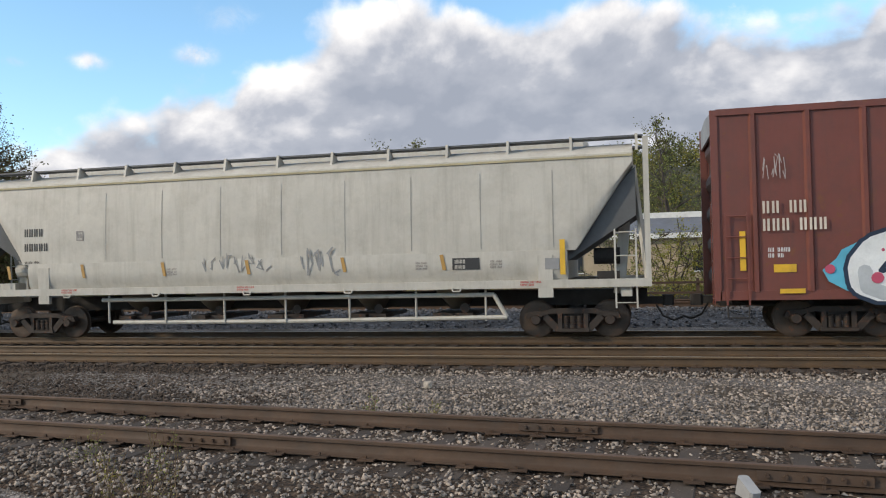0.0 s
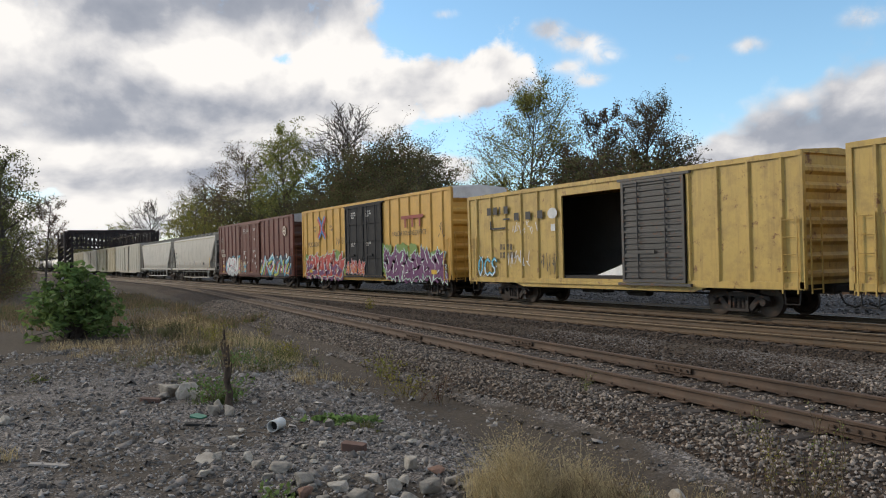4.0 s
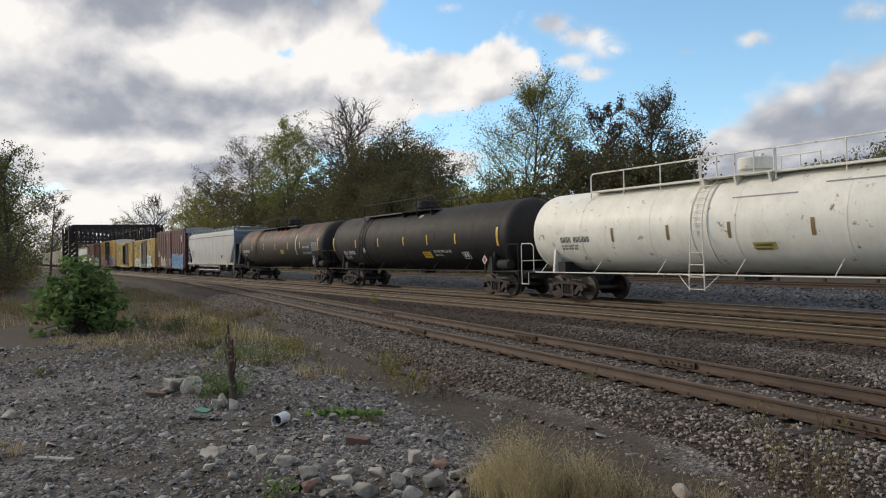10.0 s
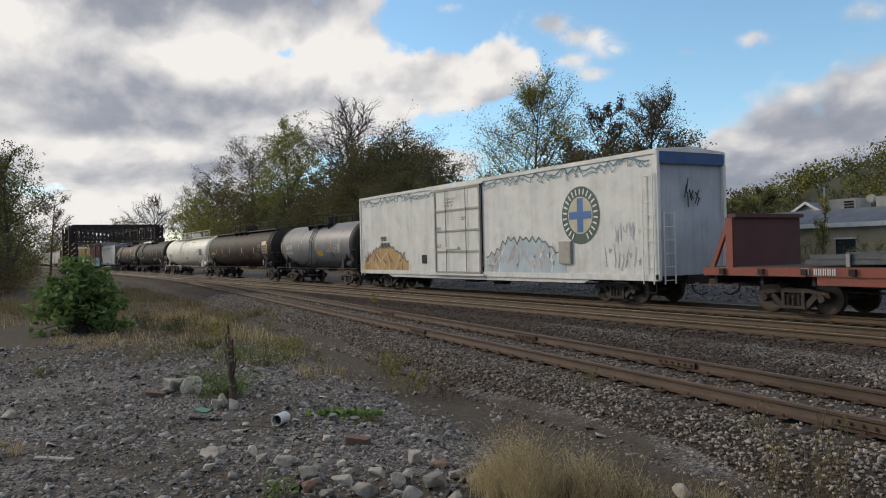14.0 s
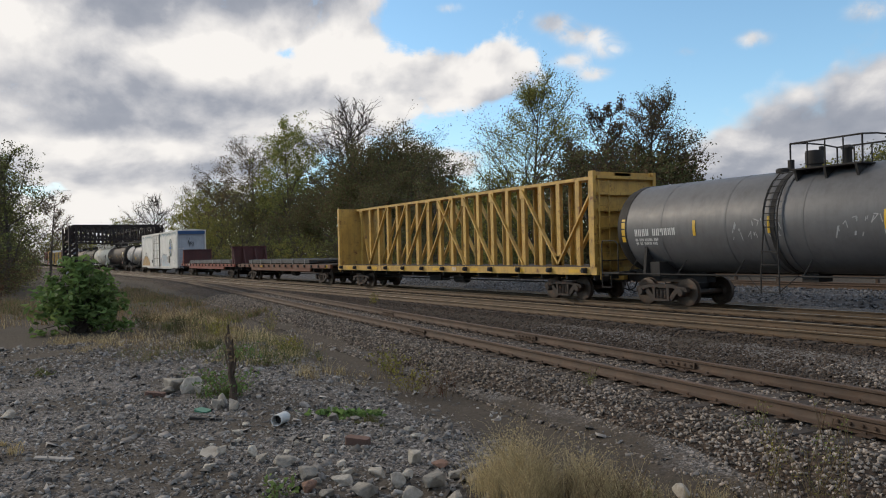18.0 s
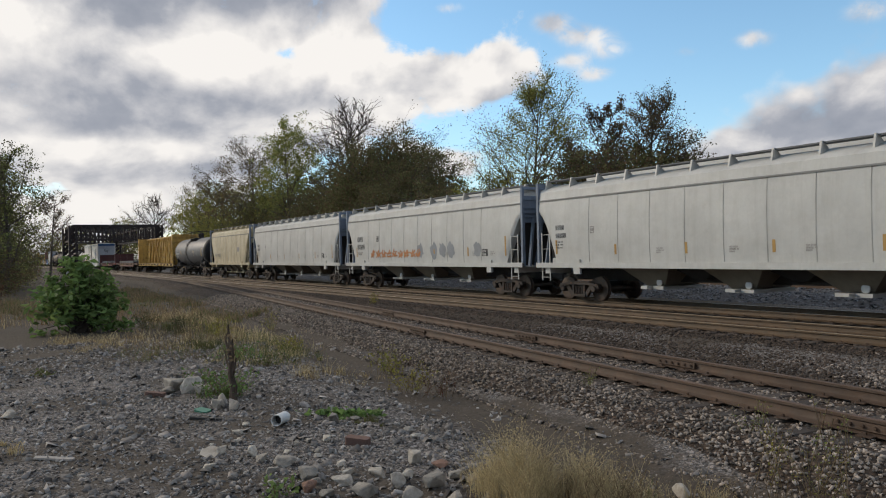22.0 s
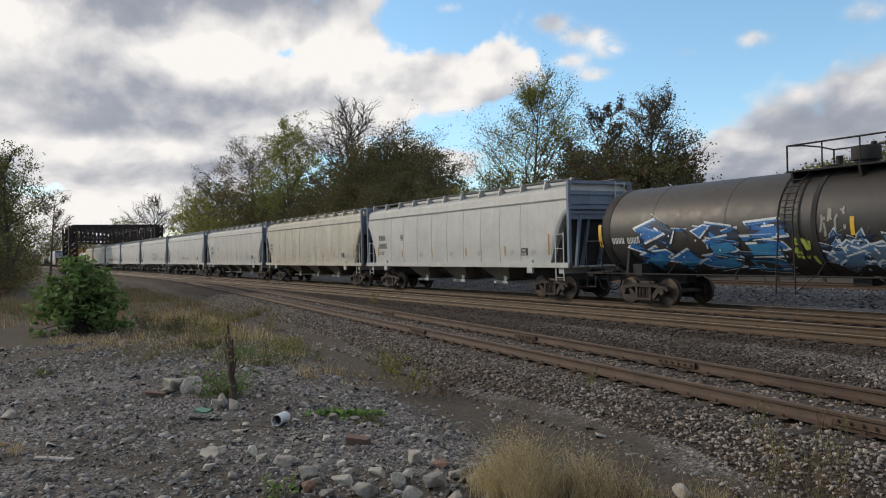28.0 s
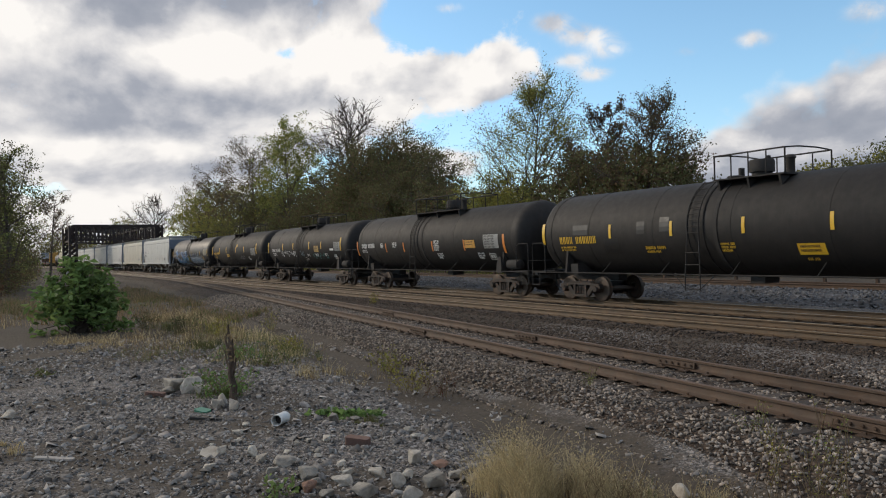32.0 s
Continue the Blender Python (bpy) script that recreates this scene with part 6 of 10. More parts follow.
    emblem(b2, L / 2 - 1.55, 3.95, 0.34)
    # the tall yellow boxcar with black doors
    s, L = mid(22.0, 40.3)
    posts = [x for x in evenly(-L / 2 + 0.75, L / 2 - 0.75, 17) if abs(x) > 2.6]
    y3 = boxcar("tall yellow boxcar with black plug doors and purple-red graffiti", s, L, 5.08, YEL, YEL, surface("white_roof", (0.7, 0.7, 0.7), stain=0.2), posts, (-2.3, 2.42), [(-2.3, 0.03, BLACKD), (0.07, 2.42, BLACKD)], ridges=7, cap=True)
    cross(y3, -5.95, 3.85, 0.62)
    for t, x, z in (("next", -7.35, 3.86), ("load", -7.35, 3.62), ("any", -4.72, 3.82), ("road", -4.72, 3.6)):
        words(y3, t, x, z, 0.19, BLACK_MARK, sp)
    words(y3, "ECKS-BOX", -L / 2 + 1.0, 2.72, 0.3, BLACK_MARK, sp)
    words(y3, "RAILCAR POOLING EXPERTS", 3.65, 3.0, 0.24, BLACK_MARK, sp, wide=0.82)
    b = Solid()
    rect(b, 4.65, 6.9, 3.8, 3.96, sp, 0.008)
    for x0 in (4.98, 5.72, 6.46):
        rect(b, x0, x0 + 0.17, 3.38, 3.8, sp, 0.008)
    part("owner_device", b, spray("brick", (0.28, 0.04, 0.03)), y3, "dark red bars as an owner's device")
    graffiti(y3, "ZKNRSB", -8.75, -2.75, 0.84, 2.3, sp, S_MINT, S_RED, shade=S_PURPLE, lights=(S_PURPLE, S_WHITE), cloud=None, sharp=True, seed=21, fat=0.42, lean=0.2, edge=1.3, label="red and purple graffiti outlined in pale green")
    graffiti(y3, "ABSKR", -2.1, 0.35, 1.0, 1.9, lambda z: 1.65, S_WHITE, S_RED, lights=(S_ORANGE, S_WHITE), sharp=True, seed=22, fat=0.3)
    graffiti(y3, "KSHKTR", 2.55, 8.7, 0.86, 2.25, sp, S_MINT, S_PURPLE, shade=S_PURPLE, lights=(S_PURPLE, S_WHITE), sharp=True, seed=23, fat=0.4, lean=-0.2, label="pale and purple spiky graffiti")
    over = Solid()
    rn = random.Random(7)
    for i in range(34):
        x = rn.uniform(-8.9, -2.2) if i % 2 else rn.uniform(2.2, 8.6)
        blob(over, x, rn.uniform(1.2, 2.5), rn.uniform(0.25, 0.5), rn.uniform(0.2, 0.4), rn, sp, 0.0025 + 0.00005 * i, 12, 0.35)
    tagged(part("overspray", over, S_GREEN, y3), kind="stuff")
    for dx in (-1.5, 0.5):
        marks(y3, "door_note", dx, 4.5, [((5, 3), 0.09), ((4, 5), 0.09), ((6,), 0.09)], WHITE_MARK, dr)
        marks(y3, "door_note", dx, 2.8, [((4, 3), 0.1), ((6,), 0.08)], WHITE_MARK, dr)
    scrawl(y3, -3.8, 2.7, 1.4, 0.6, sp, S_BLACK, 31, 6, 0.03)
    scrawl(y3, L / 2 - 1.1, 2.8, 0.6, 0.7, sp, S_BLACK, 32, 4, 0.03)
    b = Solid()
    rect(b, -L / 2 + 1.25, -L / 2 + 1.75, 1.1, 1.3, sp, 0.03)
    rect(b, L / 2 - 1.75, L / 2 - 1.25, 1.1, 1.3, sp, 0.03)
    part("reflector_tape", b, YELLOW_MARK, y3)
    # two shorter yellow boxcars
    for i, (a, c) in enumerate(((41.8, 57.3), (58.6, 74.1))):
        s, L = mid(a, c)
        posts = [x for x in evenly(-L / 2 + 0.6, L / 2 - 0.6, 15) if abs(x - 0.1) > 1.9]
        lab = ("yellow boxcar with its side door slid open on an empty hold", "yellow boxcar with a grey door slid half shut and white tags")[i]
        doors = [(1.45, 4.1, GREYD)] if i == 0 else [(-0.55, 2.2, GREYD)]
        y4 = boxcar(lab, s, L, 4.46, YEL2, YEL2, GALV if i else YEL2, posts, (-1.75, 1.45) if i == 0 else (-1.9, 1.9), doors, ridges=7, sill=0.82, ribbed=True)
        part("lining", Solid().box(-L / 2 + 0.2, L / 2 - 0.2, 1.40, 1.45, 1.12, 4.2), surface("hold_lining", (0.10, 0.085, 0.07), rough=0.8), y4, "scuffed dark lining of the hold")
        if i == 0:
            b = Solid()
            b.prism([(-0.4, -1.1, 1.13), (1.2, -1.2, 1.13), (1.3, -0.5, 1.13), (-0.2, -0.4, 1.13)], [(0.1, -1.0, 1.3), (0.9, -1.1, 1.5), (1.1, -0.6, 1.45), (0.2, -0.5, 1.25)])
            part("loose_sheeting", b, WHITE_MARK, y4, "crumpled white sheeting on the floor of the hold")
        b = Solid()
        for k, x in enumerate((-6.5, -6.05, -5.6, -5.3)):
            rect(b, x, x + (0.28 if k != 2 else 0.08), 3.55, 3.85, sp, 0.008)
        for k, x in enumerate((-4.6, -3.85, -3.1)):
            rect(b, x, x + 0.32, 3.25, 3.55, sp, 0.008)
        rect(b, -6.3, -5.2, 2.95, 3.02, sp, 0.008)
        rect(b, -6.3, -6.2, 2.95, 3.3, sp, 0.008)
        rect(b, -5.35, -4.9, 3.3, 3.37, sp, 0.008)
        part("owner_device", b, BLACK_MARK, y4, "black letterless owner's device")
        marks(y4, "reporting_mark", -L / 2 + 2.35, 2.35, [((2, 2), 0.24), ((2, 3), 0.24)], BLACK_MARK, sp)
        if i:
            cross(y4, 4.9, 3.3, 0.3, S_WHITE, S_WHITE)
        rn = random.Random(40 + i)
        if i:
            graffiti(y4, "SOE", 2.5, 5.8, 1.0, 2.4, sp, S_BLACK, S_WHITE, lights=(S_MINT, S_WHITE), seed=44, fat=0.3)
            graffiti(y4, "SHSOK", -7.0, -2.4, 0.85, 2.1, sp, S_BLACK, S_WHITE, lights=(S_LIME, S_MINT), sharp=True, seed=45, fat=0.26)
            graffiti(y4, "NMSNZ", -6.8, 6.6, 0.84, 1.3, sp, S_SKY, S_WHITE, sharp=True, seed=46, fat=0.4)
        else:
            graffiti(y4, "OCS", -7.3, -5.9, 0.95, 2.0, sp, S_BLACK, S_SKY, lights=(S_WHITE, S_WHITE), seed=47, fat=0.2)
            scrawl(y4, -5.2, 1.4, 1.6, 0.7, sp, S_WHITE, 48, 6, 0.03)
            scrawl(y4, -3.0, 1.0, 1.0, 1.0, sp, S_BLACK, 49, 6, 0.03)
            scrawl(y4, -4.9, 2.7, 1.8, 0.5, sp, S_WHITE, 50, 7, 0.02)
        b = Solid()
        blob(b, -2.2, 3.4, 0.28, 0.2, rn, sp, 0.008, 16, 0.02)
        rect(b, -2.3, -2.05, 2.75, 3.0, sp)
        part("sticker", b, WHITE_MARK, y4)
    # the second red boxcar
    s, L = mid(75.7, 90.9)
    posts = [x for x in evenly(-L / 2 + 0.6, L / 2 - 0.6, 14) if abs(x + 0.75) > 1.6]
    b6 = boxcar("dark red ribbed boxcar with big blue and white graffiti", s, L, 5.05, RED2, ENDRED, GALV, posts, (-2.25, 0.75), [(-2.25, 0.75, RED2)], ridges=6, cap=True)
    b = Solid()
    for x0, x1 in ((-L / 2 + 0.1, -2.3), (0.8, L / 2 - 0.1)):
        b.box(x0, x1, -1.57, -1.5, 2.95, 3.05)
    part("belt_rail", b, RED2, b6)
    marks(b6, "reporting_mark", -L / 2 + 0.9, 2.72, [((2, 2), 0.26), ((3, 3), 0.26)], WHITE_MARK, sp)
    words(b6, "CLOSE AND LOCK DOORS", -2.0, 4.15, 0.09, WHITE_MARK, dr)
    words(b6, "BEFORE MOVING CAR", -1.9, 4.02, 0.09, WHITE_MARK, dr)
    graffiti(b6, "CRASH", 1.05, 6.9, 0.82, 2.3, sp, S_WHITE, S_BLUE, shade=S_DARK, lights=(spray("mid_blue", (0.05, 0.25, 0.45)), S_SKY), seed=61, fat=0.38, lean=0.05, edge=1.2, label="big blue block-letter graffiti outlined in white")
    graffiti(b6, "SZOC", -5.4, -1.9, 0.85, 2.2, sp, S_BLACK, S_CREAM, cloud=None, lights=(surface("spray_grey", (0.3, 0.26, 0.2)), S_WHITE), sharp=True, seed=62, fat=0.3, label="tan and cream graffiti")
    graffiti(b6, "TOYS", -0.35, 0.55, 1.0, 1.9, dr, S_PINK, S_WHITE, seed=63, fat=0.18)
    emblem(b6, L / 2 - 1.35, 3.95, 0.34)
    b = Solid()
    for x in (-L / 2 + 0.6, -4, 0, 4, L / 2 - 0.9):
        rect(b, x, x + 0.4, 0.92, 1.02, lambda z: 1.6, 0.012)
    part("reflector_tape", b, YELLOW_MARK, b6)


def emblem(car, x, z, r):
    """The round railway emblem as plain rings and a cross."""
    b = Solid()
    sp = lambda q: 1.6
    blob(b, x, z, r, r, random.Random(1), sp, 0.006, 28, 0.0)
    e = part("emblem", b, surface("faded_emblem", (0.62, 0.56, 0.47)), car, "round pale emblem")
    b = Solid()
    blob(b, x, z, r * 0.72, r * 0.72, random.Random(1), sp, 0.009, 28, 0.0)
    part("emblem_ring", b, RED, e)
    b = Solid()
    rect(b, x - r * 0.12, x + r * 0.12, z - r * 0.66, z + r * 0.66, sp, 0.012)
    rect(b, x - r * 0.66, x + r * 0.66, z - r * 0.14, z + r * 0.14, sp, 0.014)
    part("emblem_cross", b, surface("faded_emblem", (0.62, 0.56, 0.47)), e)


def cross(car, x, z, r=0.62, m1=None, m2=None):
    sp = lambda q: 1.6
    b = Solid()
    stroke(b, [(x - r, z + r * 0.85), (x - r * 0.1, z), (x - r, z - r * 0.85)], r * 0.32, sp, 0.008)
    stroke(b, [(x + r, z + r * 0.85), (x + r * 0.1, z), (x + r, z - r * 0.85)], r * 0.32, sp, 0.008)
    part("cross_device", b, m1 or S_RED, car)
    b = Solid()
    stroke(b, [(x - r * 0.75, z + r * 1.05), (x, z + r * 0.3), (x + r * 0.75, z + r * 1.05)], r * 0.24, sp, 0.011)
    stroke(b, [(x - r * 0.75, z - r * 1.05), (x, z - r * 0.3), (x + r * 0.75, z - r * 1.05)], r * 0.24, sp, 0.011)
    stroke(b, [(x, z - r * 0.35), (x, z + r * 0.35)], r * 0.3, sp, 0.013)
    part("cross_device", b, m2 or S_BLUE, car)


def tank_data(car, L, r, zc, mat, big=0.2, left=1.1, z=None):
    sd = tank_side(r, zc)
    z = z or zc + 0.05
    marks(car, "reporting_mark", -L / 2 + left, z, [((4, 6), big), ((2, 3, 5, 3), big * 0.4), ((2, 2, 5, 3), big * 0.4)], mat, sd)


def cars_b():
    s, L = mid(92.5, 109.5)
    h7 = hopper("white-grey covered hopper car with steep dark end cut-outs", s, L, HOPW, SLATE, "acf", HOPLOW, HOPW, eave=4.05, ridge=4.4)
    sf = lambda z: hopper_side(z, 4.05)
    marks(h7, "reporting_mark", -L / 2 + 1.9, 2.55, [((4,), 0.2), ((5,), 0.2), ((2, 3, 3), 0.08), ((2, 3, 4), 0.08)], BLACK_MARK, sf)
    b = Solid()
    for x in (-L / 2 + 0.5, -5.6, -3.0, 0.0, 2.8, L / 2 - 2.0):
        rect(b, x, x + 0.42, 1.24, 1.36, lambda z: 1.62)
    rect(b, L / 2 - 1.9, L / 2 - 1.3, 1.26, 1.44, lambda z: 1.63)
    part("reflector_tape", b, YELLOW_MARK, h7)
    b = Solid()
    rect(b, L / 2 - 4.3, L / 2 - 3.85, 1.75, 2.05, sf)
    part("stencil_plate", b, BLACK_MARK, h7)
    scrawl(h7, -1.0, 1.75, 2.4, 0.2, sf, spray("faded", (0.42, 0.38, 0.36)), 70, 9, 0.02)
    b = Solid()
    b.run([(-4.2, -1.5, 1.05), (3.6, -1.5, 1.05), (3.6, -1.5, 0.72), (-4.2, -1.5, 0.72)], 0.05, 8)
    part("unloading_pipe", b, HOPW, h7)
    s, L = mid(111.2, 129.9)
    t8 = tank("rust-streaked brown tank car with a black lettering panel", s, L - 0.5, 1.47, 2.55, TRUST, DARK, dome=0.1, end_mat=TBLACK, walkway=(-5.1, 3.3), plat=(-0.9, 1.3), lad_x=-4.5, tapes=[-5.85, -2.9, -0.1, 2.6, 5.08], ends=[-9.3, 8.43], tape_z=2.33)
    sd = tank_side(1.47, 2.55)
    marks(t8, "reporting_mark", -8.3, 2.38, [((4, 6), 0.22), ((2, 3, 5, 3), 0.08), ((2, 2, 5, 3), 0.08)], WHITE_MARK, sd)
    b = Solid()
    rect(b, 5.28, 8.3, 1.86, 2.72, sd, 0.01)
    part("lettering_panel", b, BLACK_MARK, t8)
    words(t8, "NON ODORIZED", 5.55, 2.34, 0.15, WHITE_MARK, sd, lift=0.016, wide=0.85)
    words(t8, "LIQUEFIED PETROLEUM GAS", 5.55, 1.97, 0.115, WHITE_MARK, sd, lift=0.016, wide=0.85)
    data_plate(t8, 7.25, 8.25, 2.14, 2.68, lambda z: sd(z) + 0.006)
    stencil_box(t8, 6.8, 1.55, sd, WHITE_MARK)
    b = Solid()
    rect(b, 4.2, 4.34, 1.9, 3.25, sd, 0.012)
    part("paint_stripe", b, surface("cream_lettering", (0.6, 0.5, 0.3)), t8, "pale stripe painted round the side of the tank")
    plate(t8, 0.95, 1.65, 2.0, 2.28, sd)
    placard(t8, 7.96, 1.44, 1.55)
    s, L = mid(131.0, 149.6)
    t9 = tank("soot-black pressure tank car with white lettering", s, L - 0.4, 1.5, 2.53, TBLACK, DARK, dome=-0.1, walkway=(-5.7, 2.4), plat=(-0.9, 2.3), lad_x=-4.9, end_mat=TBLACK, tapes=[-5.85, -2.9, 0.07, 2.54, 5.15], ends=[-9.1, 8.5], tape_z=2.22)
    sd = tank_side(1.5, 2.53)
    marks(t9, "reporting_mark", -7.75, 2.05, [((4, 6), 0.2), ((2, 3, 5, 3), 0.08), ((2, 2, 5, 3), 0.08)], WHITE_MARK, sd)
    words(t9, "LIQUEFIED PETROLEUM GAS", 2.95, 1.84, 0.13, WHITE_MARK, sd, wide=0.72)
    words(t9, "NON ODORIZED", 2.95, 1.68, 0.09, WHITE_MARK, sd, wide=0.8)
    plate(t9, 1.85, 2.65, 1.6, 1.9, sd)
    stencil_box(t9, 5.45, 1.55, sd, WHITE_MARK, 0.6, 0.3)
    stencil_box(t9, -5.0, 1.95, sd, WHITE_MARK, 0.3, 0.25)
    marks(t9, "stencil_note", 1.0, 3.72, [((4,), 0.12)], WHITE_MARK, sd)
    placard(t9, 7.6, 1.5, 1.5)
    s, L = mid(150.6, 169.7)
    t10 = tank("white pressure tank car with brown streaks and railed walkway", s, L - 0.4, 1.46, 2.5, TWHITE, TWHITE, dome=-0.4, walkway=(-6.6, 9.2), plat=(-1.6, 1.0), lad_x=-1.3, tapes=[-5.03, -2.54, -0.2, 2.42, 5.16], ends=[8.18], tape_z=2.08, tape_mat=surface("browned_tape", (0.26, 0.15, 0.05), rough=0.6, stain=0.4, bump=0))
    sd = tank_side(1.46, 2.5)
    marks(t10, "reporting_mark", -7.8, 2.3, [((4, 6), 0.2), ((2, 3, 5, 3), 0.08), ((2, 2, 5, 3), 0.08)], BLACK_MARK, sd)
    data_plate(t10, 6.75, 7.9, 2.1, 2.72, sd, surface("dark_data_plate", (0.11, 0.11, 0.11), rough=0.6), PLATE)
    faint = surface("faded_stencil", (0.25, 0.23, 0.22))
    for j, t in enumerate(("LIQUEFIED", "PETROLEUM", "GAS")):
        words(t10, t, 5.8, 2.62 - 0.17 * j, 0.1, faint, sd)
    words(t10, "NON-ODORIZED", 5.95, 2.05, 0.08, faint, sd)
    stencil_box(t10, 5.45, 1.72, sd, BLACK_MARK)
    plate(t10, 0.5, 1.25, 1.74, 1.94, sd, surface("worn_yellow_plate", (0.45, 0.36, 0.1), stain=0.4))
    scrawl(t10, 6.5, 1.5, 0.9, 0.5, sd, spray("faded_pink", (0.45, 0.25, 0.2)), 83, 5, 0.025)
    b = Solid()
    rect(b, -0.2, 1.9, 3.2, 3.24, sd)
    rect(b, 2.6, 4.4, 3.42, 3.46, sd)
    part("plate_edge", b, faint, t10)
    placard(t10, 7.41, 1.51, 1.5)
    s, L = mid(170.4, 189.5)
    t11 = tank("dark brown tank car with yellow reflector tapes and outlined tags", s, L - 0.4, 1.46, 2.52, TBROWN, DARK, dome=-0.2, walkway=(-9.0, 9.2), plat=(-1.7, 1.6), lad_x=9.1, end_mat=TBLACK, tapes=[-6.42, -4.51, -2.07, 1.68, 5.03], ends=[-9.5, 8.38], tape_z=2.15)
    sd = tank_side(1.46, 2.52)
    cream = surface("cream_lettering", (0.6, 0.5, 0.3))
    marks(t11, "reporting_mark", -8.5, 2.3, [((4, 5), 0.2), ((2, 3, 5), 0.07), ((2, 2, 5), 0.07)], cream, sd)
    chalk = spray("dull_white", (0.3, 0.27, 0.23))
    scrawl(t11, 4.3, 1.55, 2.2, 0.62, sd, chalk, 81, 8, 0.035)
    scrawl(t11, 0.7, 1.7, 2.3, 0.55, sd, chalk, 84, 10, 0.025)
    scrawl(t11, -6.3, 1.75, 3.2, 0.4, sd, chalk, 82, 12, 0.025)
    for j, t in enumerate(("LIQUEFIED", "PETROLEUM", "GAS")):
        words(t11, t, 6.05 + 0.12 * (j == 2), 2.66 - 0.17 * j, 0.1, YELLOW_MARK, sd)
    data_plate(t11, 7.1, 8.2, 2.05, 2.62, sd)
    plate(t11, 7.1, 8.15, 2.68, 2.98, sd, cream, "owner_plate")
    stencil_box(t11, 7.2, 1.68, sd, chalk)
    placard(t11, 7.8, 1.4, 1.5)
    s, L = mid(190.8, 204.0)
    t12 = tank("grey tank car with a yellow plate and white owner's bars", s, L - 0.5, 1.42, 2.45, TGREY, DARK, dome=-0.3, plat=(-1.8, 1.9), lad_x=-0.1, bonnet=0.2, end_mat=TBLACK, tapes=[-2.6, 0.65, 3.11], ends=[-6.1, 4.49], tape_z=2.2, tape_mat=spray("amber_tape", (0.62, 0.36, 0.12)))
    sd = tank_side(1.42, 2.45)
    marks(t12, "owner_bar", -5.2, 2.57, [((6,), 0.3)], WHITE_MARK, sd)
    marks(t12, "reporting_mark", -5.1, 2.14, [((4, 3), 0.2), ((2, 3, 5), 0.07), ((3, 4), 0.07)], WHITE_MARK, sd)
    plate(t12, 0.75, 1.6, 1.82, 2.14, sd)
    data_plate(t12, 3.33, 4.4, 1.95, 2.5, sd, surface("pale_data_plate", (0.42, 0.44, 0.45), rough=0.6), DARK)
    stencil_box(t12, 2.9, 1.68, sd, BLACK_MARK)
    words(t12, "HOT", 2.62, 2.2, 0.1, WHITE_MARK, sd)
    words(t12, "MOLTEN SULFUR", 2.2, 2.04, 0.1, WHITE_MARK, sd, wide=0.85)
    marks(t12, "stencil_note", -2.2, 2.85, [((4, 2), 0.06), ((5,), 0.06), ((6,), 0.06)], WHITE_MARK, sd)
    plate(t12, 4.25, 4.6, 1.7, 1.84, sd, S_RED, "red_label")
    # white insulated boxcar
    s, L = mid(204.6, 226.5)
    b13 = boxcar("long white insulated boxcar with blue drip trim and orange-brown graffiti", s, L, 4.98, WHITE, surface("reefer_end_grey", (0.40, 0.43, 0.47), streaks=0.3), WHITE, [], (-2.8, 1.2), [(-2.75, 1.15, WHITE)], ridges=0, sill=0.8, ladder_mat=WHITE, frame_mat=paint("door_bar_grime", (0.40, 0.36, 0.30), streaks=0.4, stain=0.5))
    sp = lambda z: 1.525
    b = Solid()
    rn = random.Random(12)
    x = -L / 2 + 0.3
    zz = 4.68
    pts = []
    while x < L / 2 - 0.3:
        pts.append((x, zz + rn.uniform(-0.14, 0.14)))
        x += rn.uniform(0.1, 0.28)
    pts = [q for q in pts if not -3.0 < q[0] < 1.1 or q[1] > 4.65]
    stroke(b, pts, 0.05, sp, 0.004)
    stroke(b, [(x + rn.uniform(-0.1, 0.1), z - rn.uniform(0.0, 0.22)) for x, z in pts for _ in range(2)], 0.03, sp, 0.012)
    part("drip_trim", b, spray("trim_teal", (0.08, 0.2, 0.25)), b13, "ragged blue-green painted drips under the eaves")
    marks(b13, "reporting_mark", -L / 2 + 2.5, 2.75, [((4,), 0.24), ((6,), 0.24)], BLACK_MARK, sp)
    rn = random.Random(77)
    gold, brown = spray("rust_orange", (0.50, 0.30, 0.11)), spray("rust_brown", (0.22, 0.11, 0.05))
    for name, x0, x1, z0, zt, fills, lab in (("graffiti_piece", -L / 2 + 0.35, -L / 2 + 5.6, 0.86, 2.35, (gold, gold, brown, S_CREAM), "orange-brown jagged graffiti"),
                                             ("graffiti_piece", 1.45, 6.7, 0.95, 2.5, (spray("ghost_blue", (0.46, 0.53, 0.56)), spray("ghost_lilac", (0.52, 0.48, 0.52)), WHITE_MARK, spray("ghost_pink", (0.58, 0.45, 0.40))), "faded pale blue and pink graffiti")):
        b = Solid()
        m_ = 26
        top = [(x0 + (x1 - x0) * i / m_, z0 + (zt - z0) * (0.45 + 0.55 * min(1.0, 3.2 * min(i, m_ - i) / m_)) * (rn.uniform(0.72, 0.86) if i % 2 else rn.uniform(0.9, 1.0))) for i in range(m_ + 1)]
        for a, c in zip(top, top[1:]):
            patch(b, [(a[0], z0), (c[0], z0), c, a], sp, 0.004)
        g = part(name, b, fills[0], b13, lab)
        b = Solid()
        stroke(b, top, 0.045, sp, 0.016)
        part("outline", b, spray("ghost_grey", (0.12, 0.12, 0.11)), g)
        for k in (1, 2, 3):
            b = Solid()
            for _ in range(16):
                x = rn.uniform(x0 + 0.1, x1 - 0.5)
                z = rn.uniform(z0 + 0.05, z0 + (zt - z0) * 0.5)
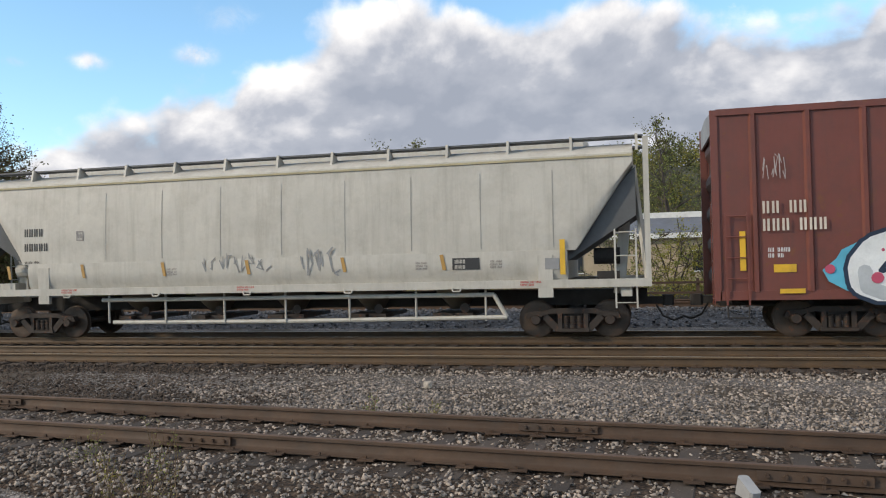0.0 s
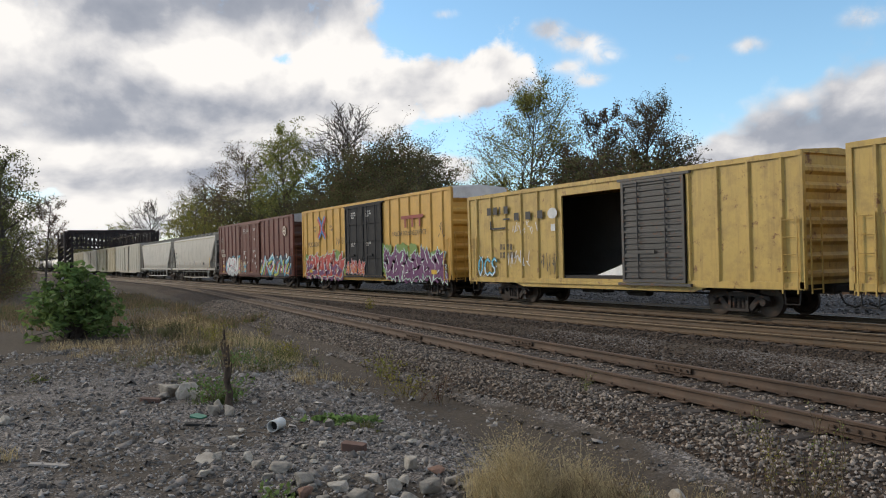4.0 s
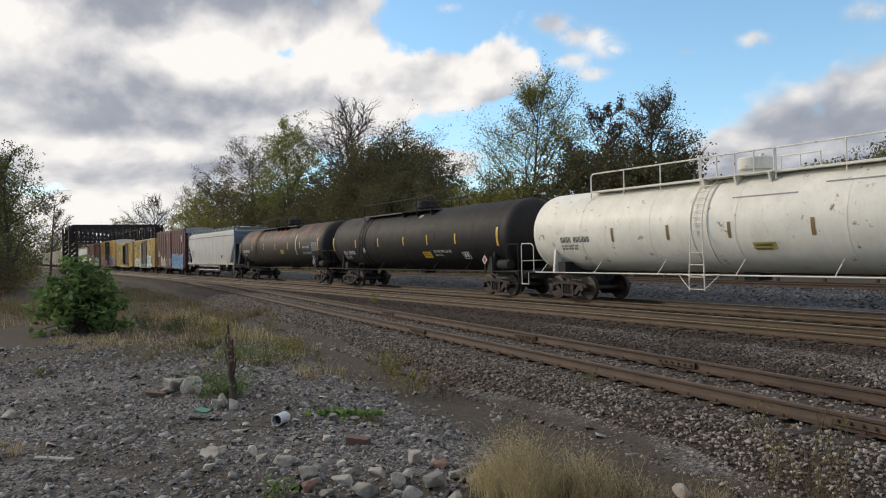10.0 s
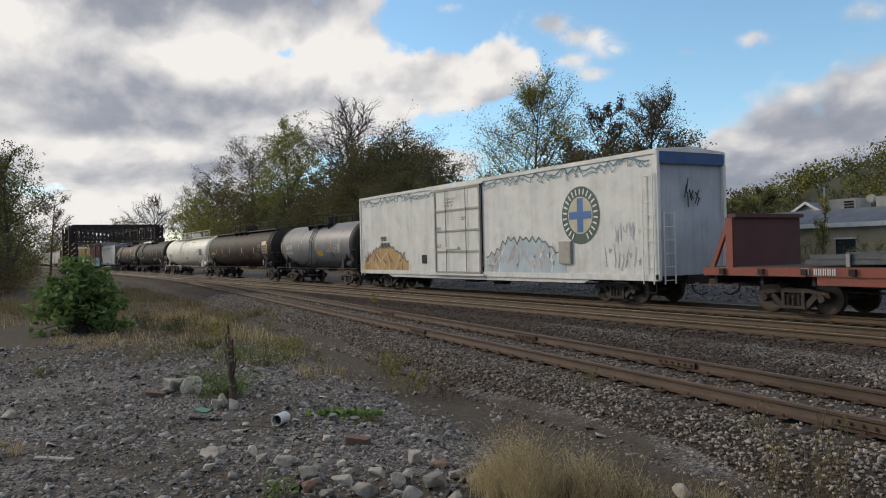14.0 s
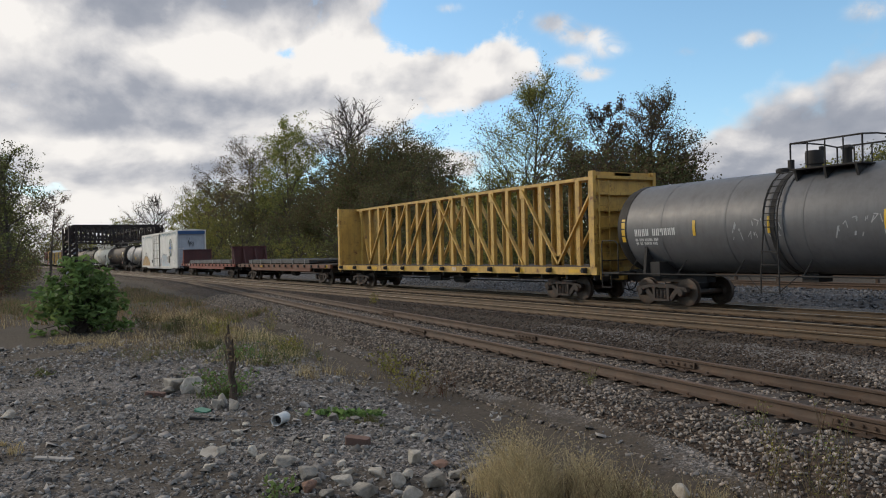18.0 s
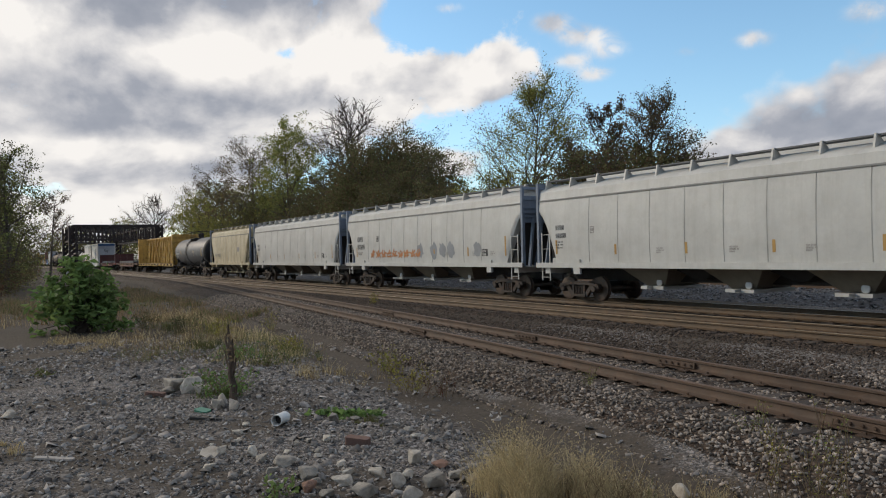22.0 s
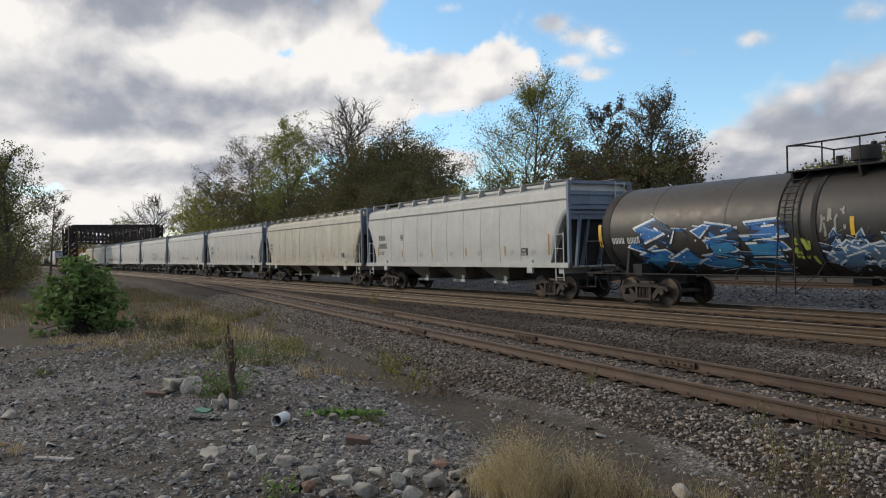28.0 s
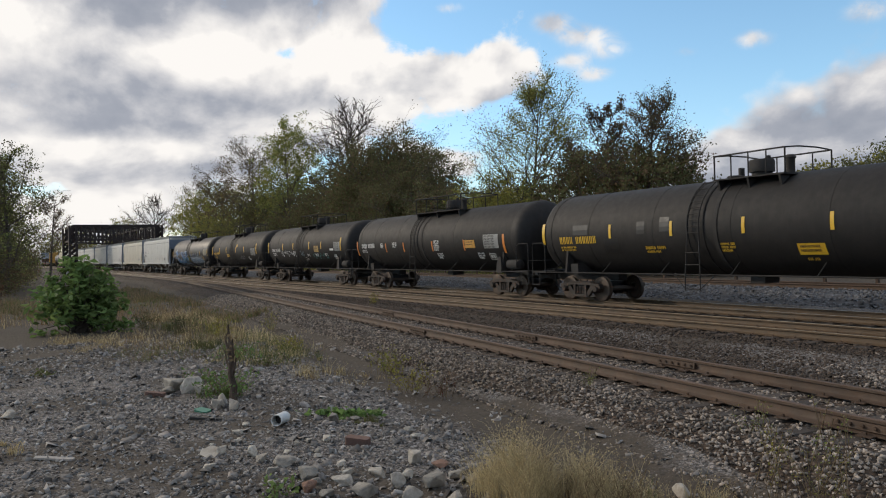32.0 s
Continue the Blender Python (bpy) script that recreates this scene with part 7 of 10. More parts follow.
                q = rn.uniform(-0.5, 0.5)
                stroke(b, [(x, z), (x + q, z + rn.uniform(0.2, 0.5))], rn.uniform(0.05, 0.16), sp, 0.006 + 0.003 * k, 0.4, True)
            tagged(part("shard", b, fills[k], g), kind="stuff")
    b = Solid()
    blob(b, 7.52, 3.05, 1.02, 1.02, random.Random(1), sp, 0.006, 36, 0)
    e = part("emblem", b, spray("emblem_green", (0.055, 0.095, 0.07)), b13, "big round dark green emblem")
    for rr, mt, lf in ((0.72, spray("emblem_cream", (0.52, 0.47, 0.34)), 0.012),):
        b = Solid()
        blob(b, 7.52, 3.05, rr * 0.92, rr * 0.92, random.Random(1), sp, lf, 36, 0)
        part("emblem_ring", b, mt, e)
    b = Solid()
    rect(b, 7.36, 7.68, 2.45, 3.65, sp, 0.018)
    rect(b, 6.92, 8.12, 2.92, 3.18, sp, 0.021)
    part("emblem_cross", b, spray("emblem_blue", (0.04, 0.14, 0.36)), e)
    b = Solid()
    for i in range(26):
        a = 2 * math.pi * (i + 0.5) / 26
        if abs(math.sin(a)) < 0.94 or a < math.pi:
            stroke(b, [(7.52 + 0.75 * math.cos(a), 3.05 + 0.75 * math.sin(a)), (7.52 + 0.92 * math.cos(a), 3.05 + 0.92 * math.sin(a))], 0.065, sp, 0.024)
    tagged(part("emblem_mark", b, S_WHITE, e), kind="stuff")
    for j, t in enumerate(("CLOSE AND LOCK", "DOORS BEFORE", "MOVING CAR")):
        words(b13, t, -1.9 + 0.0 * j, 4.2 - 0.15 * j, 0.09, BLACK_MARK, dr13)
    for x, z in ((-2.6, 3.0), (-2.6, 2.2), (-0.4, 3.4)):
        marks(b13, "stencil_note", x, z, [((5, 3), 0.06), ((6, 2), 0.06)], BLACK_MARK, dr13)
    b = Solid()
    b.box(-4.2, -3.75, -1.55, -1.5, 1.35, 1.75)
    part("fuel_hatch", b, DARK, b13)
    b = Solid()
    rect(b, -L / 2 + 0.3, -L / 2 + 0.7, 0.98, 1.2, sp, 0.03)
    part("reflector_tape", b, YELLOW_MARK, b13)
    part("end_band", Solid().box(L / 2 + 0.04, L / 2 + 0.06, -1.45, 1.45, 4.5, 4.85), spray("band_blue", (0.03, 0.09, 0.22)), b13, "blue band across the car's end")
    b = Solid()
    rn = random.Random(5)
    for i in range(9):
        y, z = -0.4 + 0.08 * i, 3.3 + rn.uniform(-0.2, 0.3)
        b.beam((L / 2 + 0.05, y, z), (L / 2 + 0.05, y + rn.uniform(-0.2, 0.2), z + rn.uniform(0.2, 0.5)), 0.04, 0.012, (1, 0, 0))
    part("end_tag", b, S_BLACK, b13)
    scrawl(b13, 8.7, 1.1, 1.8, 0.9, sp, spray("chalk_grey", (0.34, 0.34, 0.34)), 121, 9, 0.03)
    scrawl(b13, 9.2, 2.0, 1.3, 0.7, sp, spray("ghost_lilac", (0.52, 0.48, 0.52)), 122, 6, 0.04)
    part("utility_box", Solid().slab(6.35, 7.05, -1.62, -1.5, 1.35, 2.15, 0.03), MATS["door_bar_grime"], b13)
    # flats and the yellow lumber car
    s, L = mid(228.2, 248.6)
    f14 = flatcar("red bulkhead flat car loaded with strapped grey steel", s, L, REDFLAT, (-L / 2 + 3.6, L / 2 - 1.2), (-L / 2 + 1.0, L / 2 - 0.8), REDFLAT)
    marks(f14, "reporting_mark", -L / 2 + 3.2, 1.23, [((2, 5), 0.17)], WHITE_MARK, lambda z: 1.53)
    marks(f14, "stencil_note", 0.5, 1.2, [((2, 4, 3), 0.07), ((5, 3), 0.07)], WHITE_MARK, lambda z: 1.53)
    s, L = mid(249.9, 269.7)
    f15 = flatcar("rusty brown flat car loaded with low steel bars", s, L, BROWNFLAT, (-L / 2 + 2.6, L / 2 - 4.0), (), REDFLAT)
    b = Solid()
    rect(b, L / 2 - 0.9, L / 2 - 0.45, 1.03, 1.23, lambda z: 1.53)
    rect(b, -4, -3.5, 1.05, 1.15, lambda z: 1.53)
    part("reflector_tape", b, YELLOW_MARK, f15)
    s, L = mid(270.8, 293.3)
    c16 = centre_beam("empty yellow centre-beam lumber car with chipped trusses", s, L, YELB)
    marks(c16, "owner_bar", 1.8, 1.18, [((3,), 0.16)], WHITE_MARK, lambda z: 1.49)
    b = Solid()
    for x in evenly(-L / 2 + 1.5, L / 2 - 1.5, 7):
        rect(b, x, x + 0.6, 1.02, 1.14, lambda z: 1.49)
    part("reflector_tape", b, YELLOW_MARK, c16)
    s, L = mid(294.5, 308.7)
    t17 = tank("dark grey tank car with black ends and chalk tags", s, L - 0.5, 1.44, 2.48, TDGREY, DARK, dome=-0.6, bonnet=0.24, lad_x=-0.9, plat=(-0.6, 1.4), end_mat=TBLACK, tapes=[-3.6, -1.0, 2.2], ends=[-6.6, 5.6], bands=(-0.9,))
    sd = tank_side(1.44, 2.48)
    tank_data(t17, L, 1.44, 2.48, WHITE_MARK, 0.22, 1.2, 2.45)
    for x, sdn in ((-2.3, 5), (0.8, 6), (3.0, 7)):
        scrawl(t17, x, 2.0, 1.7, 0.6, sd, spray("chalk_grey", (0.34, 0.34, 0.34)), sdn, 7, 0.025)


def dr13(z):
    return 1.602


def placard(car, x, z, out):
    """A hazard placard on its post: a red diamond on a white card."""
    b = Solid()
    b.box(x - 0.03, x + 0.03, -out - 0.03, -out, 1.0, z + 0.3)
    p = part("placard_holder", b, DARK, car)
    b = Solid()
    patch(b, [(x - 0.2, z), (x, z - 0.2), (x + 0.2, z), (x, z + 0.2)], lambda q: out, 0.036)
    part("placard", b, WHITE_MARK, p)
    b = Solid()
    patch(b, [(x - 0.14, z + 0.0), (x, z - 0.14), (x + 0.14, z), (x, z + 0.14)], lambda q: out, 0.042)
    part("placard_diamond", b, S_RED, p)


def grain_hopper(label, a, c, mat, marks_word, low=None, tag=None):
    s, L = mid(a, c)
    h = hopper(label, s, L, mat, SLATE, "long", low or HOPLOW, mat)
    sf = lambda z: hopper_side(z)
    if marks_word == "large":
        marks(h, "reporting_mark", -7.1, 2.8, [((4,), 0.27), ((5,), 0.27), ((2, 4, 5), 0.07), ((2, 2, 5), 0.07)], BLACK_MARK, sf, gap=0.55)
        stencil_box(h, -4.6, 2.5, sf, BLACK_MARK, 0.24, 0.28)
    else:
        marks(h, "reporting_mark", -7.6, 2.74, [((4,), 0.17), ((5,), 0.17), ((2, 3, 3), 0.06), ((2, 2, 4), 0.06), ((5, 3), 0.06)], BLACK_MARK, sf, gap=0.7)
        stencil_box(h, -5.7, 2.4, sf, surface("faded_stencil", (0.25, 0.23, 0.22)), 0.2, 0.24)
    for x, a, c in ((-7.62 if marks_word != "large" else -7.25, 1.7, 2.2), (-4.5, 1.66, 2.0), (-1.44, 1.66, 2.0), (1.6, 1.66, 2.0), (4.59, 1.66, 2.05), (7.45, 1.66, 2.45)):
        b = Solid()
        rect(b, x, x + 0.1, a, c, sf)
        part("reflector_tape", b, spray("worn_amber", (0.42, 0.24, 0.06)), h)
    for x in (-2.6, 0.2, 2.6, 5.0, 6.4):
        marks(h, "stencil_note", x, 1.86, [((3, 4), 0.05), ((6, 2), 0.05), ((5,), 0.05)], surface("faded_stencil", (0.25, 0.23, 0.22)), sf)
    data_plate(h, 5.75, 6.2, 1.66, 1.95, sf, BLACK_MARK, HOPW, 2)
    return h, L, sf


def cars_c():
    s, L = mid(310.5, 323.0)
    h18 = hopper("short tan covered hopper car streaked with brown", s, L, HOPT, SLATE, "steep", HOPLOW, HOPT, bays=3)
    sf = lambda z: hopper_side(z)
    marks(h18, "reporting_mark", -L / 2 + 2.0, 2.15, [((4, 5), 0.24)], surface("faded_stencil", (0.25, 0.23, 0.22)), sf)
    b = Solid()
    rect(b, L / 2 - 3.6, L / 2 - 3.0, 2.3, 2.65, sf)
    part("stencil_plate", b, surface("faded_stencil", (0.25, 0.23, 0.22)), h18)
    spans = [(324.0, 341.0), (342.0, 358.9), (359.8, 376.9), (377.8, 394.8), (395.7, 412.7), (413.9, 430.8), (431.7, 448.6), (449.3, 466.2)]
    mats = [HOPW, HOPW, HOPW, HOPW, HOPW, HOPW, HOPC, HOPW]
    labels = ["white-grey covered hopper car with clean sides", "white-grey covered hopper car with orange letters and grey smears", "white-grey covered hopper car with pale streaked sides", "white-grey covered hopper car with black outline graffiti",
              "pale grey covered hopper car with a thin red tag", "off-white covered hopper car with ribbed sides", "cream-stained covered hopper car", "pale grey covered hopper car at the end of the hopper block"]
    for i, ((a, c), m, lab) in enumerate(zip(spans, mats, labels)):
        h, L, sf = grain_hopper(lab, a, c, m, "large" if i % 2 else "small")
        if i == 1:
            graffiti(h, "RTYKANUAC", -5.4, 0.4, 1.6, 2.1, sf, spray("rust_letter", (0.5, 0.2, 0.07)), spray("rust_letter", (0.5, 0.2, 0.07)), sharp=True, seed=101, fat=0.12)
            b = Solid()
            rn = random.Random(3)
            for x in (0.3, 1.6, 2.4, 3.2, 5.4):
                blob(b, x, 1.95, 0.3, 0.35, rn, sf, 0.008, 14, 0.3)
            part("paint_smear", b, spray("smear_grey", (0.25, 0.26, 0.27)), h)
        if i == 3:
            rn = random.Random(103)
            for x, z, rx, rz in ((-0.5, 2.1, 0.22, 0.3), (0.1, 2.1, 0.3, 0.42), (0.75, 2.15, 0.32, 0.45), (1.45, 2.15, 0.36, 0.45), (2.15, 2.1, 0.34, 0.36), (0.8, 1.7, 0.5, 0.14)):
                b = Solid()
                ring = [(x + rx * math.cos(k * 0.524) * rn.uniform(0.75, 1.15), z + rz * math.sin(k * 0.524) * rn.uniform(0.75, 1.1)) for k in range(12)]
                stroke(b, ring + ring[:1], 0.055, sf, 0.008)
                part("outline_letter", b, S_BLACK, h)
            scrawl(h, 2.5, 1.6, 0.7, 0.8, sf, S_BLACK, 104, 4, 0.04)
        if i == 4:
            scrawl(h, -1.2, 1.62, 1.5, 0.42, sf, spray("maroon", (0.2, 0.05, 0.05)), 105, 8, 0.045)
            scrawl(h, 0.6, 1.66, 1.5, 0.36, sf, spray("maroon", (0.2, 0.05, 0.05)), 106, 8, 0.045)
            scrawl(h, -0.6, 1.45, 0.4, 0.16, sf, S_BLACK, 107, 4, 0.025)
        if i in (5, 6):
            for x in evenly(-L / 2 + 3.2, L / 2 - 3.2, 12):
                # flat painted lines for the shade along each rib of the side
                b = Solid()
                rect(b, x - 0.02, x + 0.02, 1.45, 3.6, sf, 0.004)
                part("side_seam", b, surface("seam_shadow", (0.36, 0.33, 0.28)), h)


def cars_d():
    spec = [(468.0, 484.4, TSOOT, "sooty brown tank car with blue and white graffiti", 0.5, (-1.07, 3.0), -0.8, [0.99, 4.77], [-8.1, 7.66], 2.05),
            (485.6, 500.8, TBLACK, "black tank car with yellow lettering bars and tapes", -0.5, (-1.4, 1.5), -1.04, [-5.06, -2.77, 0.23, 2.64], [-7.6, 6.05], 2.22),
            (501.9, 516.9, TBLACK, "black tank car with white lettering and pale tags", 0.0, (-1.42, 1.68), -0.88, [-4.11, -1.96, 1.1, 3.25], [-7.4, 6.39], 2.25),
            (517.8, 533.6, TBLACK, "black tank car with orange tapes and white notes", 0.53, (-1.46, 2.8), -0.96, [-4.17, -2.15, 0.8, 3.66], [-7.8, 6.75], 1.92),
            (534.6, 552.0, TBLACK, "black tank car with large yellow lettering bars", 0.0, (-0.85, 1.52), -1.27, [-4.96, -2.22, 0.46, 3.13], [-8.6, 7.4], 2.2)]
    made = []
    for i, (a, c, m, lab, dome, plat, lad_x, tp, en, tz) in enumerate(spec):
        s, L = mid(a, c)
        made.append(tank(lab, s, L - 0.45, 1.45, 2.42, m, DARK, dome=dome, plat=plat, lad_x=lad_x, bonnet=0.36, end_mat=TBLACK, tapes=tp, ends=en, tape_z=tz, bands=(lad_x + 0.75,), tape_mat=S_ORANGE if i == 3 else None))
    sd = tank_side(1.45, 2.42)
    d0, d1, d2, d3, d4 = made
    note = [((6, 3), 0.07), ((5, 4), 0.07), ((7,), 0.07)]
    # the one with the blue pieces
    marks(d0, "reporting_mark", -7.5, 2.2, [((4, 4), 0.2)], WHITE_MARK, sd, lift=0.03)
    graffiti(d0, "CUBE", -6.6, -0.9, 1.2, 2.55, sd, S_WHITE, S_BLUE, shade=S_DARK, lights=(spray("mid_blue", (0.05, 0.25, 0.45)), S_WHITE), sharp=True, seed=111, fat=0.34, lean=0.35, label="blue graffiti outlined in white")
    graffiti(d0, "NAOMA", 0.05, 4.5, 1.1, 2.1, sd, S_WHITE, spray("dusk_blue", (0.10, 0.2, 0.35)), shade=S_DARK, lights=(spray("dusk_grey", (0.12, 0.17, 0.24)), S_WHITE), sharp=True, seed=112, fat=0.42, lean=-0.3, label="dusky blue graffiti outlined in white")
    scrawl(d0, 4.5, 1.3, 0.9, 0.85, sd, S_WHITE, 113, 9, 0.045)
    scrawl(d0, -0.75, 1.3, 0.6, 0.7, sd, S_LIME, 114, 6, 0.09)
    scrawl(d0, 0.1, 2.0, 0.7, 0.8, sd, spray("dull_white", (0.3, 0.27, 0.23)), 117, 7, 0.06)
    data_plate(d0, 6.0, 7.15, 2.08, 2.63, sd, surface("cream_data_plate", (0.42, 0.39, 0.30), rough=0.6))
    stencil_box(d0, 5.5, 1.65, sd, YELLOW_MARK, 0.4, 0.3)
    # yellow lettering
    marks(d1, "reporting_mark", -6.9, 2.3, [((4, 6), 0.24), ((2, 3, 5, 3), 0.08), ((2, 2, 5, 3), 0.08)], YELLOW_MARK, sd)
    plate(d1, -2.7, -1.9, 1.85, 2.1, sd)
    marks(d1, "stencil_note", 0.4, 2.9, [((2,), 0.25)], YELLOW_MARK, sd)
    data_plate(d1, 4.5, 5.7, 1.95, 2.5, sd)
    stencil_box(d1, 3.6, 1.6, sd, WHITE_MARK)
    scrawl(d1, 1.2, 1.6, 1.6, 0.35, sd, spray("chalk_grey", (0.34, 0.34, 0.34)), 118, 8, 0.025)
    # white lettering and tags
    marks(d2, "reporting_mark", -6.45, 2.36, [((4, 6), 0.22), ((2, 3, 5, 3), 0.08), ((2, 2, 5, 3), 0.08)], WHITE_MARK, sd)
    scrawl(d2, -4.5, 1.78, 3.1, 0.4, sd, S_WHITE, 115, 14, 0.045)
    scrawl(d2, 1.6, 1.6, 2.6, 0.4, sd, spray("teal_tag", (0.05, 0.22, 0.2)), 116, 10, 0.03)
    scrawl(d2, -0.6, 1.75, 0.6, 0.4, sd, spray("pale_blue_tag", (0.3, 0.42, 0.5)), 119, 4, 0.05)
    plate(d2, 2.0, 2.75, 2.05, 2.45, sd, surface("faded_yellow_plate", (0.42, 0.27, 0.08), stain=0.4))
    plate(d2, 4.65, 5.25, 2.12, 2.24, sd, WHITE_MARK, "white_bar")
    data_plate(d2, 5.32, 6.25, 2.08, 2.62, sd)
    stencil_box(d2, 5.1, 1.6, sd, WHITE_MARK)
    for x, z in ((0.55, 1.95), (2.1, 1.95), (3.7, 1.95), (0.0, 1.7)):
        marks(d2, "stencil_note", x, z, note[:2], WHITE_MARK, sd)
    # orange tapes
    marks(d3, "reporting_mark", -7.2, 2.4, [((4, 5), 0.23), ((2, 4, 3), 0.07), ((6, 5), 0.07)], WHITE_MARK, sd)
    stencil_box(d3, -4.8, 2.15, sd, WHITE_MARK, 0.28, 0.24)
    for x, z in ((-3.4, 2.42), (0.95, 2.42), (0.95, 2.2), (1.1, 1.82), (4.6, 1.8)):
        marks(d3, "stencil_note", x, z, note, WHITE_MARK, sd)
    plate(d3, 3.75, 4.55, 2.02, 2.36, sd, spray("amber_plate", (0.62, 0.33, 0.07)))
    data_plate(d3, 5.24, 6.36, 1.98, 2.56, sd)
    stencil_box(d3, 5.45, 1.5, sd, WHITE_MARK)
    # large yellow lettering
    marks(d4, "reporting_mark", -7.65, 2.3, [((4, 6), 0.25), ((2, 3, 6, 3), 0.07), ((2, 2, 5, 4), 0.07)], YELLOW_MARK, sd)
    marks(d4, "stencil_note", -3.4, 1.9, [((6, 5), 0.1), ((7, 4), 0.07)], YELLOW_MARK, sd)
    marks(d4, "stencil_note", -0.4, 1.95, note, YELLOW_MARK, sd)
    plate(d4, 2.05, 2.85, 1.58, 1.88, sd)
    marks(d4, "stencil_note", 2.2, 1.5, [((3, 3), 0.07)], YELLOW_MARK, sd)
    data_plate(d4, 4.6, 5.6, 1.6, 2.1, sd)
    b = Solid()
    for x, z, w, h in ((-6.9, 2.35, 0.8, 0.35), (-3.7, 2.3, 0.35, 0.4), (-2.7, 2.35, 0.4, 0.45), (-5.3, 1.7, 0.7, 0.5)):
        rect(b, x, x + w, z, z + h, sd, 0.005)
    part("touched_up_patch", b, surface("fresh_black_paint", (0.008, 0.008, 0.009), rough=0.5, bump=0), d4, "patches of fresh black paint")


lead_cars()
cars_a()
cars_b()
cars_c()
cars_d()

# ---------------------------------------------------------------- the steel portal over the tracks
BRIDGE = surface("sooty_bridge_steel", (0.028, 0.022, 0.022), rough=0.8, spread=0.3, rust=0.2, scale=1.5)


def lattice(parent, name, p, q, h, depth, n):
    """A lattice girder from p to q (ends of its top edge): two chords, verticals and crossed lacing."""
    p, q = Vector(p), Vector(q)
    down = Vector((0, 0, -h))
    b = Solid()
    b.beam(p, q, depth, 0.34)
    b.beam(p + down, q + down, depth, 0.3)
    for i in range(n + 1):
        a = p.lerp(q, i / n)
        b.beam(a, a + down, depth * 0.8, 0.18, (q - p).normalized())
    girder = part(name, b, BRIDGE, parent)
    for i in range(n):
        a, c = p.lerp(q, i / n), p.lerp(q, (i + 1) / n)
        for s, e in ((a, c + down), (c, a + down)):
            part("lacing_bar", Solid().beam(s, e, depth * 0.3, 0.12, (0, 0, 1)), BRIDGE, girder)
    return girder


def build_bridge():
    br = thing("railway_portal_bridge", "dark riveted steel truss bridge spanning the tracks", "bridge")
    top = 7.9
    near, far = ((-150.0, 13.0), (-163.0, 13.0)), ((-150.0, 27.2), (-195.0, 26.2))
    for x, y in (*near, *far):
        b = Solid()
        for dy in (-0.55, 0.55):
            b.box(x - 0.5, x + 0.5, y + dy - 0.16, y + dy + 0.16, -0.6, top)
        for i in range(8):
            z = 0.2 + 0.9 * i
            b.beam((x, y - 0.55, z), (x, y + 0.55, z + 0.9), 0.5, 0.1, (1, 0, 0))
            b.box(x - 0.4, x + 0.4, y - 0.5, y + 0.5, z - 0.06, z + 0.06)
        b.box(x - 0.9, x + 0.9, y - 1.1, y + 1.1, -0.6, -0.1)
        part("post", b, BRIDGE, br)
    for (x0, y0), (x1, y1), n in ((near[0], far[0], 12), (near[1], far[1], 12), (near[0], near[1], 6), (far[0], far[1], 16)):
        lattice(br, "girder", (x0, y0, top - 0.15), (x1, y1, top - 0.15), 2.4, 0.5, n)
    for i in range(6):
        k = i / 5
        p = Vector((near[0][0], near[0][1], top)).lerp(Vector((near[1][0], near[1][1], top)), k)
        q = Vector((far[0][0], far[0][1], top)).lerp(Vector((far[1][0], far[1][1], top)), k)
        part("top_brace", Solid().beam(p, q, 0.4, 0.3), BRIDGE, br)
    b = Solid()
    b.box(-142.4, -142.1, 11.2, 11.6, -0.4, 1.0)
    tagged(part("signal_cabinet", b, surface("cabinet_grey", (0.3, 0.31, 0.32))), "small pale equipment cabinet beside the portal", "cabinet")


build_bridge()

# ---------------------------------------------------------------- trees and shrubs
BARK = surface("tree_bark", (0.085, 0.07, 0.06), rough=0.95, spread=0.3, scale=2, bump=0.6)


def leaf_mat(name, c, c2, vary=0.4, through=0.4):
    """Leaves that let part of the light through."""
    mt = surface("leaves_" + name, c, rough=0.7, spread=0.25, scale=0.35, island=vary, second=c2, bump=0, spec=0.2)
    nt = mt.node_tree
    bsdf, out = nt.nodes["Principled BSDF"], nt.nodes["Material Output"]
    if out.inputs[0].links[0].from_node == bsdf:
        tr, mx = nt.nodes.new("ShaderNodeBsdfTranslucent"), nt.nodes.new("ShaderNodeMixShader")
        nt.links.new(bsdf.inputs["Base Color"].links[0].from_socket, tr.inputs[0])
        mx.inputs[0].default_value = through
        nt.links.new(bsdf.outputs[0], mx.inputs[1])
        nt.links.new(tr.outputs[0], mx.inputs[2])
        nt.links.new(mx.outputs[0], out.inputs[0])
    return mt


L_DARK = leaf_mat("dark_green", (0.115, 0.125, 0.055), (0.14, 0.125, 0.06))
L_BROWN = leaf_mat("autumn_brown", (0.155, 0.105, 0.062), (0.12, 0.09, 0.05))
L_GREEN = leaf_mat("fresh_green", (0.22, 0.26, 0.08), (0.30, 0.29, 0.095))
L_YELLOW = leaf_mat("yellow_green", (0.28, 0.25, 0.06), (0.19, 0.20, 0.06))
L_BUSH = leaf_mat("broad_green", (0.13, 0.205, 0.065), (0.18, 0.25, 0.085))
L_RED = leaf_mat("rust_red", (0.12, 0.05, 0.035), (0.07, 0.045, 0.03))


